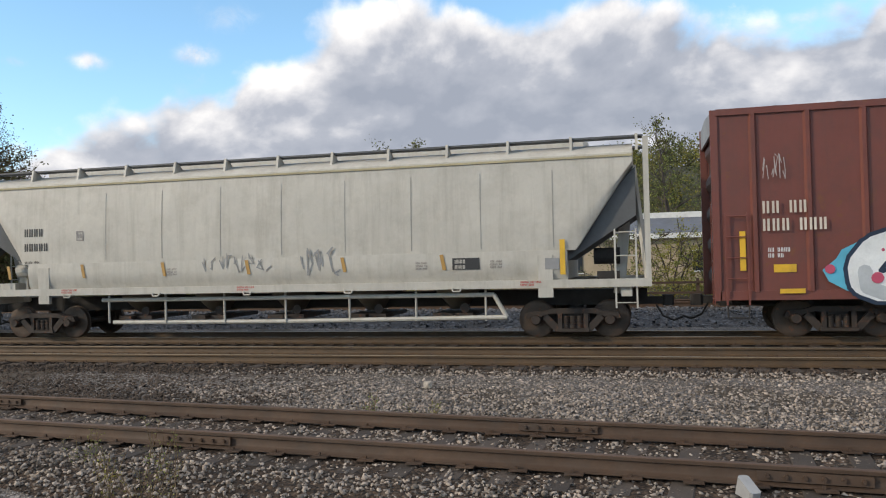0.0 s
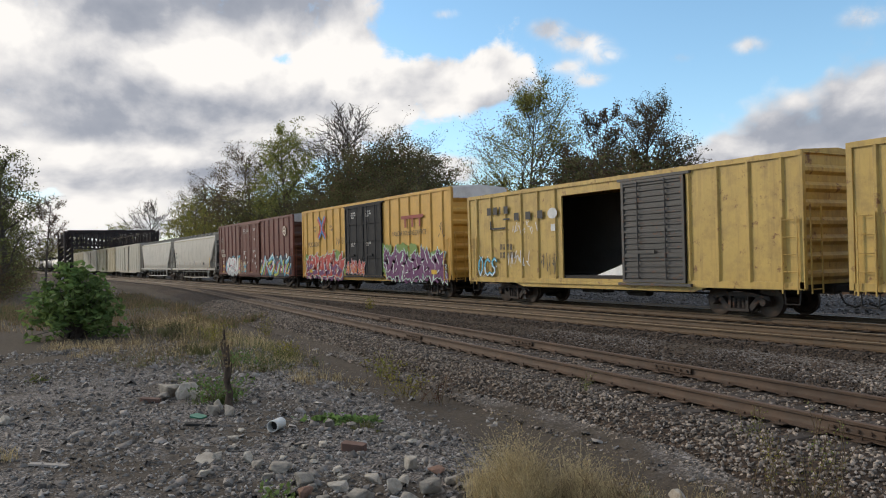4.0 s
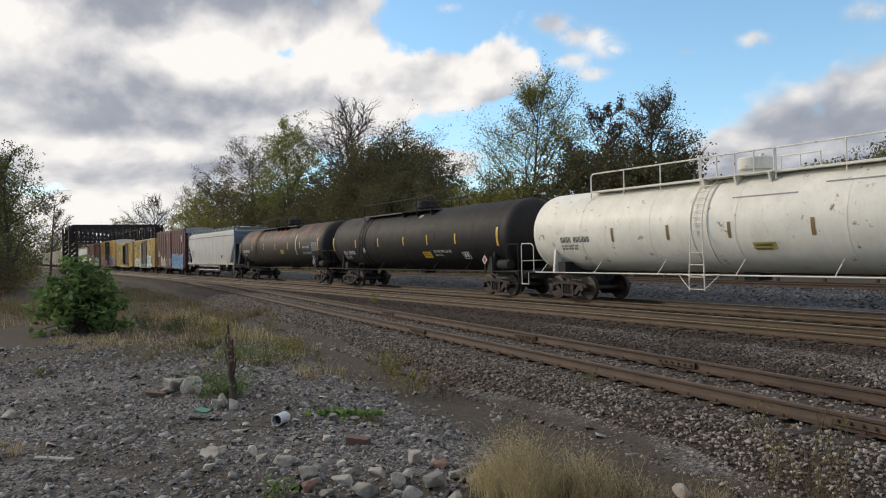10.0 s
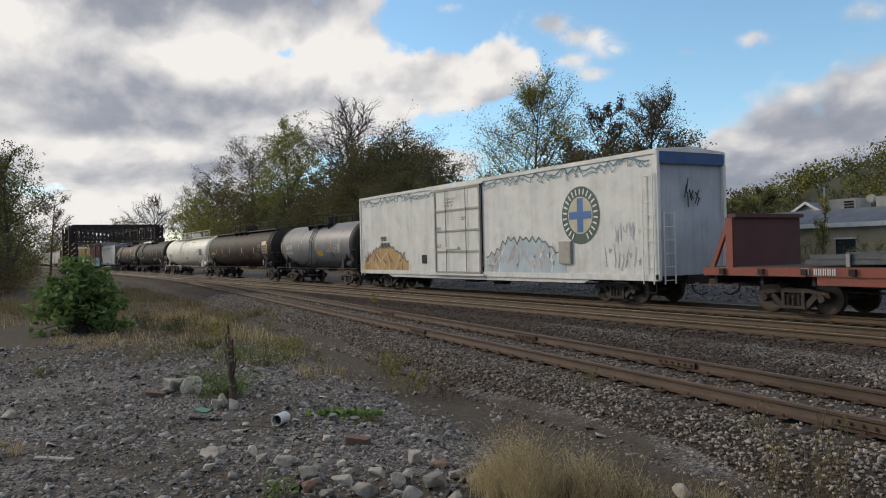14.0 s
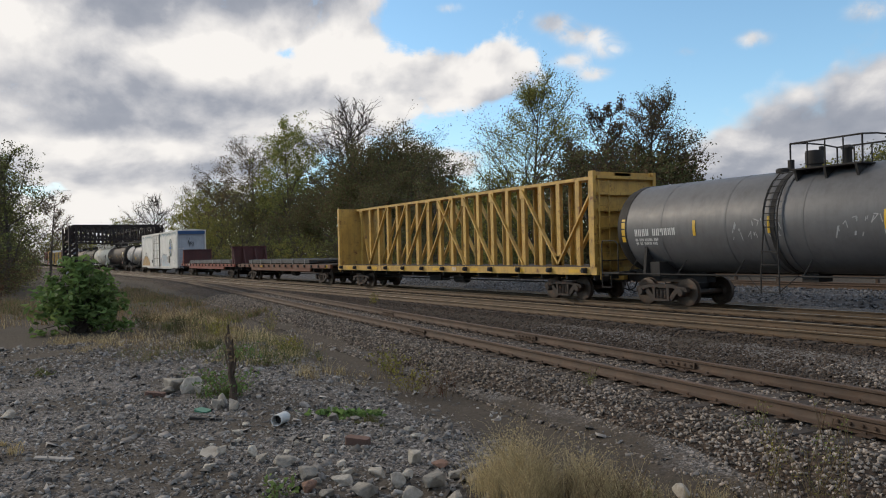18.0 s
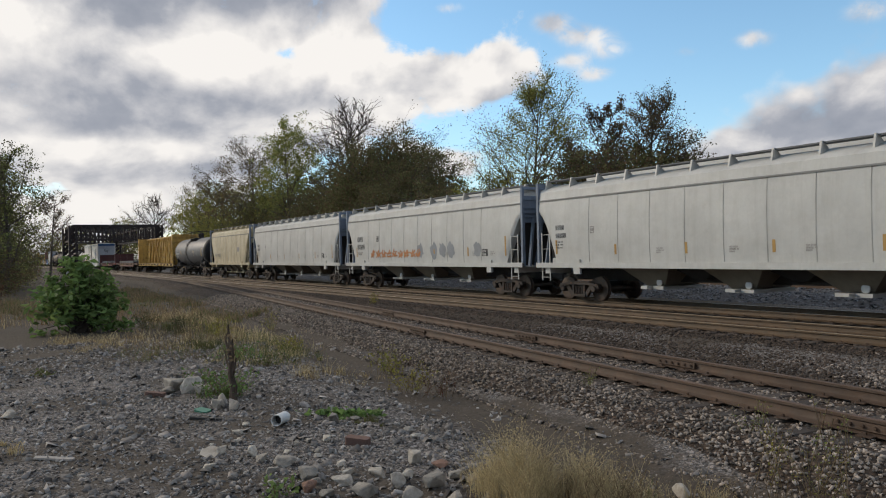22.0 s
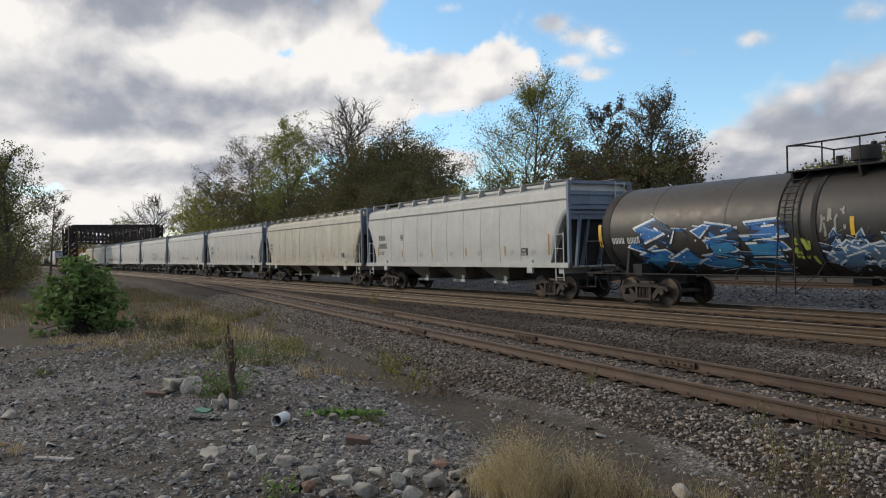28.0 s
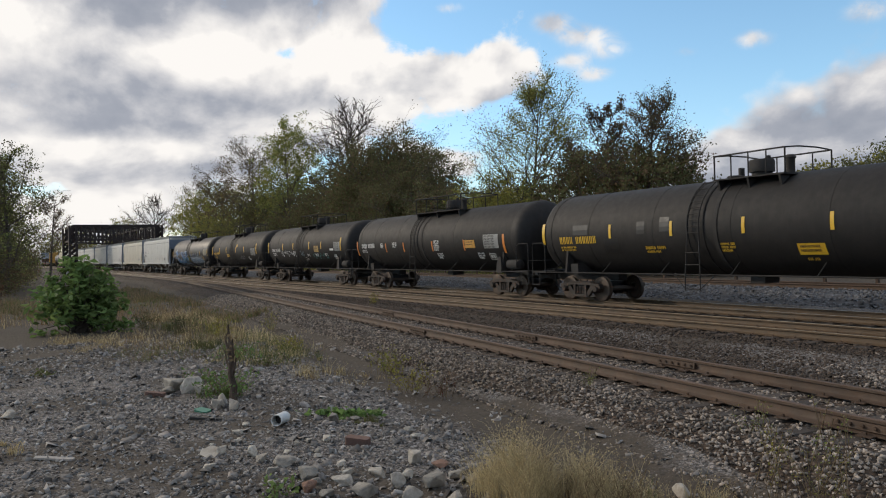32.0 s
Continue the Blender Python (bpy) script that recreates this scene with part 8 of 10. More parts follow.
def leaf_mesh(points, size, mat, rnd, fold=0.25, flat=0.0):
    """Two-triangle folded leaves at the points, in one mesh."""
    n = len(points)
    p = np.array(points)
    g = np.random.RandomState(rnd.randrange(1 << 30))
    a = g.normal(size=(n, 3))
    a[:, 2] *= 1 - flat
    a /= np.linalg.norm(a, axis=1)[:, None]
    c = g.normal(size=(n, 3))
    b = np.cross(a, c)
    b /= np.linalg.norm(b, axis=1)[:, None]
    nn = np.cross(a, b)
    s = 0.8 * size * g.uniform(0.6, 1.35, size=(n, 1))
    v = np.stack([p - a * s * 0.5, p + b * s * 0.32 + nn * s * fold * 0.3, p + a * s * 0.5, p - b * s * 0.32 + nn * s * fold * 0.3], 1).reshape(-1, 3)
    me = bpy.data.meshes.new("foliage")
    f = np.arange(n * 4).reshape(n, 4)
    me.from_pydata(v.tolist(), [], f.tolist())
    me.materials.append(mat)
    return me


def limb(b, pts, r0, r1, n=5):
    rings = []
    for i, p in enumerate(pts):
        d = (pts[min(i + 1, len(pts) - 1)] - pts[max(i - 1, 0)]).normalized()
        u = d.orthogonal().normalized()
        w = d.cross(u)
        r = r0 + (r1 - r0) * i / (len(pts) - 1)
        rings.append([p + u * math.cos(2 * math.pi * k / n) * r + w * math.sin(2 * math.pi * k / n) * r for k in range(n)])
    b.loft(rings)


def grow(seed, h, spread, limbs=13, trunk=0.28, first=0.28, leaves=6, leaf_size=0.3, leaf_share=1.0, up=0.55, twigs=5, stems=1, dense=1.0, low=0.0, gap=0.0, scatter=0.055, shell=0, tips=4, thick=1.0):
    """Returns trunk and limb meshes and the leaf points of one tree, h tall."""
    rnd = random.Random(seed)
    wood, fine, pts = Solid(), Solid(), []

    def bend(start, d, length, k, wob):
        out, p = [start], start.copy()
        for _ in range(k):
            d = (d + Vector((rnd.gauss(0, wob), rnd.gauss(0, wob), rnd.gauss(0, wob) + 0.05))).normalized()
            p = p + d * length / k
            out.append(p.copy())
        return out, d

    for st in range(stems):
        base = Vector((rnd.uniform(-0.5, 0.5) * (stems > 1), rnd.uniform(-0.5, 0.5) * (stems > 1), -0.3))
        lean = Vector((rnd.uniform(-0.08, 0.08), rnd.uniform(-0.08, 0.08), 1)) if stems == 1 else Vector((rnd.uniform(-0.4, 0.4), rnd.uniform(-0.4, 0.4), 1))
        top, _ = bend(base, lean.normalized(), h * 0.93, 8, 0.06)
        limb(wood, top, trunk, 0.03, 8)
        for i in range(limbs):
            f = first + (0.97 - first) * (i + rnd.random()) / limbs
            j = min(7, int(f * 8))
            o = top[j].lerp(top[j + 1], f * 8 - j)
            a = rnd.uniform(0, 2 * math.pi)
            reach = spread * (1.05 - 0.75 * max(0.0, (f - 0.45) / 0.55) ** 1.4) * (0.55 + 0.45 * min(1.0, (f - first + 0.15) / 0.3)) * rnd.uniform(0.75, 1.15)
            d = Vector((math.cos(a), math.sin(a), up * rnd.uniform(0.5, 1.5) + 0.4 * f)).normalized()
            main, dd = bend(o, d, reach, 5, 0.16)
            limb(wood, main, trunk * 0.42 * (1.1 - f * 0.7), 0.02, 5)
            for t in range(twigs):
                g = 0.3 + 0.7 * (t + rnd.random()) / twigs
                q = min(4, int(g * 5))
                o2 = main[q].lerp(main[q + 1], g * 5 - q)
                d2 = (dd + Vector((rnd.gauss(0, 0.7), rnd.gauss(0, 0.7), rnd.gauss(0.25, 0.5)))).normalized()
                sub, d3 = bend(o2, d2, reach * rnd.uniform(0.3, 0.5), 3, 0.2)
                limb(fine, sub, 0.03 * thick, 0.012 * thick, 3)
                for u in range(tips):
                    o3 = sub[1 + u % 3]
                    d4 = (d3 + Vector((rnd.gauss(0, 0.8), rnd.gauss(0, 0.8), rnd.gauss(0.2, 0.6)))).normalized()
                    tip, _ = bend(o3, d4, reach * rnd.uniform(0.14, 0.26), 2, 0.2)
                    limb(fine, tip, 0.014 * thick, 0.007 * thick, 3)
                    if rnd.random() > leaf_share or rnd.random() < gap:
                        continue
                    for _ in range(int(leaves * dense * 2.4)):
                        c = tip[rnd.randrange(3)]
                        w = scatter * reach + 0.1
                        pts.append((c.x + rnd.uniform(-1, 1) * w * 1.5, c.y + rnd.uniform(-1, 1) * w * 1.5, max(0.1, c.z + rnd.uniform(-1, 1) * w * 1.2)))
    for _ in range(int(low)):
        a, r = rnd.uniform(0, 6.28), spread * math.sqrt(rnd.random()) * 0.9
        pts.append((r * math.cos(a), r * math.sin(a), rnd.uniform(0.1, h * 0.3)))
    off = Vector((seed * 1.7, seed * 0.3, 5.0))
    for _ in range(shell // 24):
        u = Vector((rnd.gauss(0, 1), rnd.gauss(0, 1), rnd.gauss(0, 1))).normalized()
        k = rnd.uniform(0.62, 0.98) * (1 + 0.30 * noise.noise(u * 2.2 + off)) * (0.93 + 0.2 * noise.noise(u * 6 + off))
        c = Vector((u.x * spread * k, u.y * spread * k, h * 0.50 + u.z * h * 0.47 * k))
        w = 0.05 * spread * rnd.uniform(0.5, 1.3)
        for _ in range(24):
            pts.append((c.x + rnd.uniform(-1, 1) * w * 1.6, c.y + rnd.uniform(-1, 1) * w * 1.6, max(0.1, c.z + rnd.uniform(-1, 1) * w * 1.3)))
    rnd.shuffle(pts)
    return wood, fine, pts, rnd


def tree(label, x, y, h, spread, mat, seed, leaf_size=0.32, name="tree", category="tree", zbase=None, mat2=None, **k):
    wood, fine, pts, rnd = grow(seed, h, spread, **k)
    t = thing(name, label, category, at=(x, y, zbase if zbase is not None else ground_z(x, y)))
    part("trunk", wood, BARK, t, smooth=True)
    tagged(part("crown_wood", fine, BARK, t), kind="stuff")
    if pts:
        cut = int(len(pts) * 0.28) if mat2 else 0
        if cut:
            tagged(part("foliage", leaf_mesh(pts[:cut], leaf_size, mat2, rnd), None, t), kind="stuff")
        tagged(part("foliage", leaf_mesh(pts[cut:], leaf_size, mat, rnd), None, t), kind="stuff")
    return t


def again(t, x, y, turn, size, dz=0.0):
    c = copy_thing(t, pose(x, y, ground_z(x, y) + dz, 0, 0, turn))
    c.scale = (size, size, size * 0.97)
    return c


def build_trees():
    # behind the train, from the east to the west
    tree("tall sparse tree with thin pale-green leaves", -57.0, 42.5, 16.6, 6.2, L_YELLOW, 11, leaf_size=0.18, limbs=34, leaves=11, leaf_share=0.9, scatter=0.07, first=0.16, trunk=0.2, up=1.0, mat2=L_GREEN, twigs=6)
    tree("brown autumn tree with a ragged half-bare crown", -43.8, 42.0, 13.4, 4.6, L_BROWN, 27, leaf_size=0.15, limbs=40, leaves=8, leaf_share=0.75, scatter=0.05, first=0.14, trunk=0.24, up=0.8, mat2=L_DARK, twigs=6)
    tree("half-bare grey tree behind the brown one", -51.4, 44.0, 15.0, 3.6, L_BROWN, 13, leaf_size=0.22, limbs=18, leaves=8, leaf_share=0.7, trunk=0.16, up=1.0, twigs=6, thick=1.5)
    t3 = tree("dark dense broad-crowned tree", -40.0, 40.0, 9.4, 4.4, L_DARK, 14, leaf_size=0.27, limbs=12, leaves=5, first=0.08, low=1500, trunk=0.25, mat2=L_BROWN, shell=10000, twigs=4, tips=3)
    again(t3, -46.5, 40.5, 80, 1.05)
    again(t3, -50.5, 43.5, 20, 1.2)
    again(t3, -43.0, 43.5, 120, 1.1)
    again(t3, -36.5, 41.5, 160, 0.62)
    again(t3, -66.0, 45.0, 230, 0.9)
    again(t3, -68.0, 44.0, 30, 0.95)
    yt = tree("yellowing shrubby tree below the tall sparse one", -62.0, 40.5, 8.6, 4.4, L_YELLOW, 15, leaf_size=0.24, limbs=12, leaves=4, first=0.1, low=1200, mat2=L_GREEN, shell=8000, twigs=4, tips=3)
    again(yt, -55.5, 40.5, 100, 1.0)
    again(yt, -59.5, 41.5, 200, 1.05)
    # the big dark clump
    t5 = tree("huge round dark autumn tree behind the line", -100.0, 50.0, 19.4, 11.0, L_DARK, 16, leaf_size=0.34, limbs=22, leaves=4, first=0.06, scatter=0.06, low=4000, trunk=0.4, up=0.5, twigs=5, mat2=L_BROWN, shell=58000)
    again(t5, -112.0, 54.0, 110, 0.98)
    again(t5, -89.0, 47.0, 220, 0.70)
    again(t5, -127.0, 52.0, 300, 0.80)
    far = tree("rounded dark autumn tree far along the line", -146.0, 54.0, 15.5, 8.8, L_DARK, 26, leaf_size=0.42, limbs=14, leaves=2, first=0.06, low=1000, trunk=0.4, twigs=4, tips=3, mat2=L_BROWN, shell=7000)
    again(far, -170.0, 54.0, 150, 1.0)
    again(far, -135.0, 47.0, 60, 0.8)
    again(far, -152.0, 50.0, 200, 1.05)
    again(far, -160.0, 58.0, 20, 1.35)
    again(far, -182.0, 56.0, 280, 1.25)
    again(t3, -76.0, 44.0, 70, 1.1)
    again(t3, -84.0, 43.0, 130, 1.0)
    tree("leaning bare tree with brown remnants", -118.0, 52.0, 27.2, 8.0, L_BROWN, 17, leaf_size=0.2, limbs=30, leaves=3, leaf_share=0.12, trunk=0.3, up=1.1, twigs=7, thick=2.6)
    tree("tall bright green leafy tree", -143.0, 50.5, 28.6, 8.2, L_GREEN, 18, leaf_size=0.36, limbs=24, leaves=9, shell=15000, first=0.2, trunk=0.35, up=0.9, mat2=L_YELLOW, scatter=0.07)
    t8 = tree("wide brown half-bare tree", -172.0, 50.0, 26.5, 11.5, L_BROWN, 19, leaf_size=0.36, limbs=24, leaves=7, shell=12000, thick=2.2, leaf_share=0.85, first=0.15, trunk=0.45, mat2=L_DARK, low=900)
    tree("spreading tree with a bent dark trunk", -150.0, 46.0, 13.0, 9.0, L_DARK, 20, leaf_size=0.32, limbs=14, leaves=6, first=0.12, trunk=0.45, low=800, mat2=L_YELLOW, shell=4000)
    t9 = tree("rounded yellow-green tree behind the line", -222.0, 50.0, 20.5, 9.0, L_YELLOW, 21, leaf_size=0.48, limbs=16, leaves=3, first=0.08, low=900, trunk=0.4, mat2=L_GREEN, shell=7000, twigs=4, tips=3)
    again(t9, -172.0, 44.0, 60, 0.55)
    again(t9, -188.0, 46.0, 140, 0.7)
    again(t9, -205.0, 54.0, 200, 1.1)
    again(t8, -250.0, 62.0, 90, 1.0)
    tree("bare distant tree with a fan of branches", -330.0, 57.0, 26.0, 11.0, L_BROWN, 22, leaf_size=0.4, limbs=26, leaves=2, leaf_share=0.3, trunk=0.5, up=0.9, thick=4.0)
    again(t8, -300.0, 70.0, 20, 0.8)
    for i in range(10):
        again((far, t9, far)[i % 3], -330.0 - 34 * i, 46.0 + 8 * (i % 3) - 4 * i * 0.6, 50 * i, 1.0 + 0.06 * (i % 3))
    # the west side of the lot
    a = tree("dark leafy tree at the edge of the lot", -66.0, 1.2, 10.8, 3.6, L_DARK, 31, leaf_size=0.18, limbs=18, leaves=11, leaf_share=0.85, first=0.12, low=900, mat2=L_GREEN, trunk=0.2, shell=2500)
    tree("slim tree with a few brown autumn leaves", -80.0, 4.9, 8.9, 2.4, L_BROWN, 32, leaf_size=0.15, limbs=13, leaves=6, leaf_share=0.6, first=0.45, trunk=0.12, up=0.8)
    again(a, -72.0, 0.2, 100, 1.0)
    again(a, -62.0, -1.4, 200, 1.08)
    again(a, -78.0, 1.4, 20, 0.75)
    again(a, -92.0, 2.4, 260, 0.8)

    def shrub(label, x, y, h, r, mat, seed, mat2, n=1500, size=0.13):
        return tree(label, x, y, h, r, mat, seed, leaf_size=size, limbs=4, leaves=6, first=0.05, low=n, stems=3, trunk=0.05, name="shrub", category="shrub", mat2=mat2, twigs=3, tips=2, shell=n)

    s = shrub("low dark thicket shrub", -58.0, -0.2, 3.4, 2.2, L_BROWN, 33, L_DARK)
    for i, (x, y, k) in enumerate(((-66, 0.2, 1.0), (-74, 0.8, 1.1), (-84, 1.6, 1.2), (-54, -1.4, 0.9), (-96, 2.4, 1.2), (-110, 3.2, 1.3), (-128, 4.4, 1.3))):
        again(s, x, y, 70 * i, k)
    shrub("rust-red shrub at the edge of the lot", -44.0, -0.4, 2.6, 1.2, L_RED, 34, L_BROWN, 700, 0.1)
    # far trees along the line
    for i in range(7):
        again((t9, far, far)[i % 3], -190.0 - 40 * i, 0.0 + 1.5 * i - 6 * (i % 2), 40 * i, 0.6 + 0.04 * i)
    # shrubs along the fence behind the far track
    y1 = shrub("yellow-green shrub behind the far track", -52.0, 35.5, 3.6, 2.4, L_YELLOW, 41, L_GREEN)
    y2 = shrub("dark green shrub behind the far track", -58.0, 36.0, 4.4, 2.8, L_DARK, 42, L_GREEN)
    rnd = random.Random(5)
    x = -49.0
    while x > -210:
        again(y1 if rnd.random() < 0.55 else y2, x, 35.2 + rnd.uniform(0, 3.0), rnd.uniform(0, 360), rnd.uniform(0.75, 1.2) * (1 + (-x - 50) * 0.004))
        x -= rnd.uniform(3.0, 5.5) * (1 + (-x - 50) * 0.006)
    for x, y, k, src in ((-36.5, 44.5, 0.6, y1), (-33.8, 45.2, 0.55, y1), (-30.5, 44.0, 0.5, y2), (-28.0, 45.5, 0.6, y1), (-24.5, 45.0, 0.5, y1), (-20.0, 44.5, 0.6, y2), (-40.5, 43.5, 0.6, y1), (1.2, 38.5, 0.95, y1), (2.9, 39.0, 0.9, y1), (-1.0, 38.8, 0.85, y2), (4.6, 38.2, 0.8, y1), (-8, 40, 0.7, y2), (-13, 41, 0.6, y1)):
        again(src, x, y, 57 * k * 10, k)
    d = tree("dense dark tree over the low roof", 3.0, 68.0, 12.5, 5.0, L_DARK, 43, leaf_size=0.24, limbs=14, leaves=4, first=0.1, low=500, mat2=L_GREEN, shell=6000)
    again(d, -20.0, 68.0, 70, 0.98)
    tree("round tree at the far east of the line", 22.0, 60.0, 14.0, 6.0, L_BROWN, 44, leaf_size=0.24, limbs=16, leaves=9, first=0.15, mat2=L_DARK)
    tree("slim sapling with yellowing leaves before the low building", -30.2, 44.5, 5.2, 1.0, L_YELLOW, 45, leaf_size=0.11, limbs=11, leaves=5, leaf_share=0.6, first=0.25, trunk=0.05, up=1.2)
    cone = tree("dark evergreen beside the white house", -66.5, 84.0, 9.5, 2.4, L_DARK, 46, leaf_size=0.22, limbs=22, leaves=12, first=0.05, low=300, up=0.1, mat2=None)
    again(cone, -70.5, 86.0, 40, 0.85)


def build_hill():
    """A wooded ridge far behind the low building."""
    b, rows = Solid(), []
    xs = [-220 + 10 * i for i in range(40)]
    ys = [140 + 10 * i for i in range(18)]

    def hz(x, y):
        up = float(np.interp(x, (-205, -184, -172, -160, -130, -60), (0, 7, 11.5, 15, 22.5, 25)))
        return up * step(140, 215, y) * (1 - 0.3 * step(250, 320, y)) + 0.8 * noise.noise((x * 0.03, y * 0.03, 2)) - 0.5

    for x in xs:
        rows.append([(x, y, hz(x, y)) for y in ys])
    b.loft(rows, caps=False, closed=False)
    b.f = [q[::-1] for q in b.f]
    tagged(part("hill", b, surface("hill_undergrowth", (0.05, 0.052, 0.025), rough=0.95, spread=0.3, scale=0.05), smooth=True), "dark wooded ridge in the distance", "hill", kind="structure")
    rnd = random.Random(77)
    pts, pts2 = [], []
    for _ in range(900):
        x, y = rnd.uniform(-205, 60), rnd.uniform(150, 240)
        z, r = hz(x, y), rnd.uniform(2.2, 4.6)
        tgt = pts if rnd.random() < 0.7 else pts2
        for _ in range(100):
            u = Vector((rnd.gauss(0, 1), rnd.gauss(0, 1), rnd.gauss(0, 1))).normalized()
            k = r * rnd.uniform(0.6, 1.05)
            tgt.append((x + u.x * k, y + u.y * k, z + r * 0.9 + u.z * k))
    w = tagged(new("hill_woods"), "mixed green and brown woods on the ridge", "woods", kind="stuff")
    part("crown", leaf_mesh(pts, 1.0, L_DARK, rnd), None, w)
    part("crown", leaf_mesh(pts2, 1.0, L_YELLOW, rnd), None, w)


build_trees()
build_hill()

# ---------------------------------------------------------------- buildings behind the line
STUCCO = surface("beige_stucco", (0.42, 0.34, 0.23), rough=0.9, spread=0.12, stain=0.25, streaks=0.2, stain_color=(0.2, 0.16, 0.11))
ROOFM = surface("blue_grey_roofing", (0.13, 0.145, 0.175), rough=0.6, spread=0.2, stain=0.4, metal=0.2, stain_color=(0.09, 0.08, 0.08))
TRIMW = surface("white_trim", (0.70, 0.69, 0.66), rough=0.6, spread=0.08, stain=0.25)
METALBOX = surface("roof_unit_metal", (0.42, 0.41, 0.38), rough=0.6, spread=0.15, stain=0.3)


def build_long_building():
    h = thing("low_building", "long low beige building with a blue-grey roof and rooftop units", "building")
    x0, x1, y0, y1 = -41.5, 46.0, 50.0, 66.0
    b = Solid()
    b.box(x0, x1, y0, y0 + 0.3, -0.3, 2.95)
    b.box(x0, x1, y1 - 0.3, y1, -0.3, 2.95)
    b.box(x0, x0 + 0.3, y0 + 0.3, y1 - 0.3, -0.3, 2.95)
    b.box(x1 - 0.3, x1, y0 + 0.3, y1 - 0.3, -0.3, 2.95)
    part("wall", b, STUCCO, h)
    for i in range(22):
        a = x0 - 0.3 + (x1 - x0 + 0.6) * i / 22
        c = x0 - 0.3 + (x1 - x0 + 0.6) * (i + 1) / 22 - 0.02
        s = Solid().prism([(a, y0 - 0.35, 3.0), (c, y0 - 0.35, 3.0), (c, y0 - 0.3, 3.25), (a, y0 - 0.3, 3.25)], [(a, y0 + 2.2, 3.35), (c, y0 + 2.2, 3.35), (c, y0 + 2.2, 4.25), (a, y0 + 2.2, 4.25)])
        part("roof_panel", s, ROOFM, h)
    part("fascia", Solid().box(x0 - 0.35, x1 + 0.35, y0 - 0.45, y0 - 0.36, 2.9, 3.22), TRIMW, h)
    part("parapet", Solid().box(-14, x1, y0 + 2.2, y0 + 2.5, 3.3, 4.6), TRIMW, h, "pale parapet")
    part("roof", Solid().box(x0, x1, y0 + 2.0, y1, 3.0, 3.4), ROOFM, h)
    for x in (-34.6, -31.0, -19.0):
        u = part("roof_unit", Solid().slab(x - 1.1, x + 1.1, y0 + 3.2, y0 + 5.0, 3.4, 5.0, 0.06), METALBOX, h)
        g = Solid()
        for i in range(6):
            g.box(x + 0.2, x + 0.9, y0 + 3.14, y0 + 3.2, 3.7 + 0.2 * i, 3.82 + 0.2 * i)
        part("grille", g, DARK, u)
        part("fan_cowl", Solid().lathe([(0, 0.3), (0.25, 0.34), (0.3, 0.2)], False, 12, (x + 1.6, y0 + 4.0, 4.9)), METALBOX, u)
    part("vent_pipe", Solid().bar((-36.5, y0 + 4, 3.3), (-36.5, y0 + 4, 6.0), 0.08, 8), METALBOX, h)
    part("sign_board", Solid().box(-40.6, -38.3, y0 - 0.1, y0 - 0.02, 0.9, 2.6), surface("faded_yellow_board", (0.36, 0.27, 0.12), stain=0.4), h, "faded yellow board on the wall")
    for x in (-33.0, -26.0, -12.0, -5.0, 3.0, 9.0):
        w = part("window", Solid().box(x, x + 1.4, y0 - 0.06, y0 - 0.01, 0.9, 2.1), surface("dull_glass", (0.03, 0.035, 0.04), rough=0.2, bump=0), h)
        part("frame", Solid().box(x - 0.08, x + 1.48, y0 - 0.09, y0 - 0.02, 2.1, 2.2).box(x - 0.08, x + 1.48, y0 - 0.1, y0 - 0.02, 0.82, 0.9), TRIMW, w)


def build_house(label, x, y, w, d, wall_h, ridge, mat, roof, z=0.0):
    h = thing("house", label, "house", at=(x, y, z))
    b = Solid()
    b.prism([(-w / 2, 0, 0), (w / 2, 0, 0), (w / 2, 0, wall_h), (0, 0, ridge), (-w / 2, 0, wall_h)], [(-w / 2, d, 0), (w / 2, d, 0), (w / 2, d, wall_h), (0, d, ridge), (-w / 2, d, wall_h)])
    part("wall", b, mat, h)
    for k in (-1, 1):
        r = Solid().prism([(k * (w / 2 + 0.4), -0.4, wall_h - 0.2), (0, -0.4, ridge + 0.08), (0, -0.4, ridge + 0.24), (k * (w / 2 + 0.4), -0.4, wall_h - 0.04)], [(k * (w / 2 + 0.4), d + 0.4, wall_h - 0.2), (0, d + 0.4, ridge + 0.08), (0, d + 0.4, ridge + 0.24), (k * (w / 2 + 0.4), d + 0.4, wall_h - 0.04)])
        part("roof_slope", r, roof, h)
        part("barge_board", Solid().beam((k * (w / 2 + 0.4), -0.44, wall_h - 0.08), (0, -0.44, ridge + 0.18), 0.06, 0.26), TRIMW, h)
    win = part("window", Solid().box(-0.5, 0.5, -0.06, -0.01, wall_h * 0.35, wall_h * 0.75), surface("dull_glass", (0.03, 0.035, 0.04), rough=0.2, bump=0), h)
    part("frame", Solid().box(-0.6, 0.6, -0.08, -0.02, wall_h * 0.75, wall_h * 0.75 + 0.1).box(-0.6, 0.6, -0.1, -0.02, wall_h * 0.35 - 0.1, wall_h * 0.35), TRIMW, win)


build_long_building()
build_house("small white house with a gabled roof", -65.0, 76.0, 7.0, 8.0, 1.6, 4.0, TRIMW, ROOFM)
build_house("grey gabled house behind the low building", -53.3, 76.0, 5.0, 8.0, 4.6, 6.0, METALBOX, ROOFM)


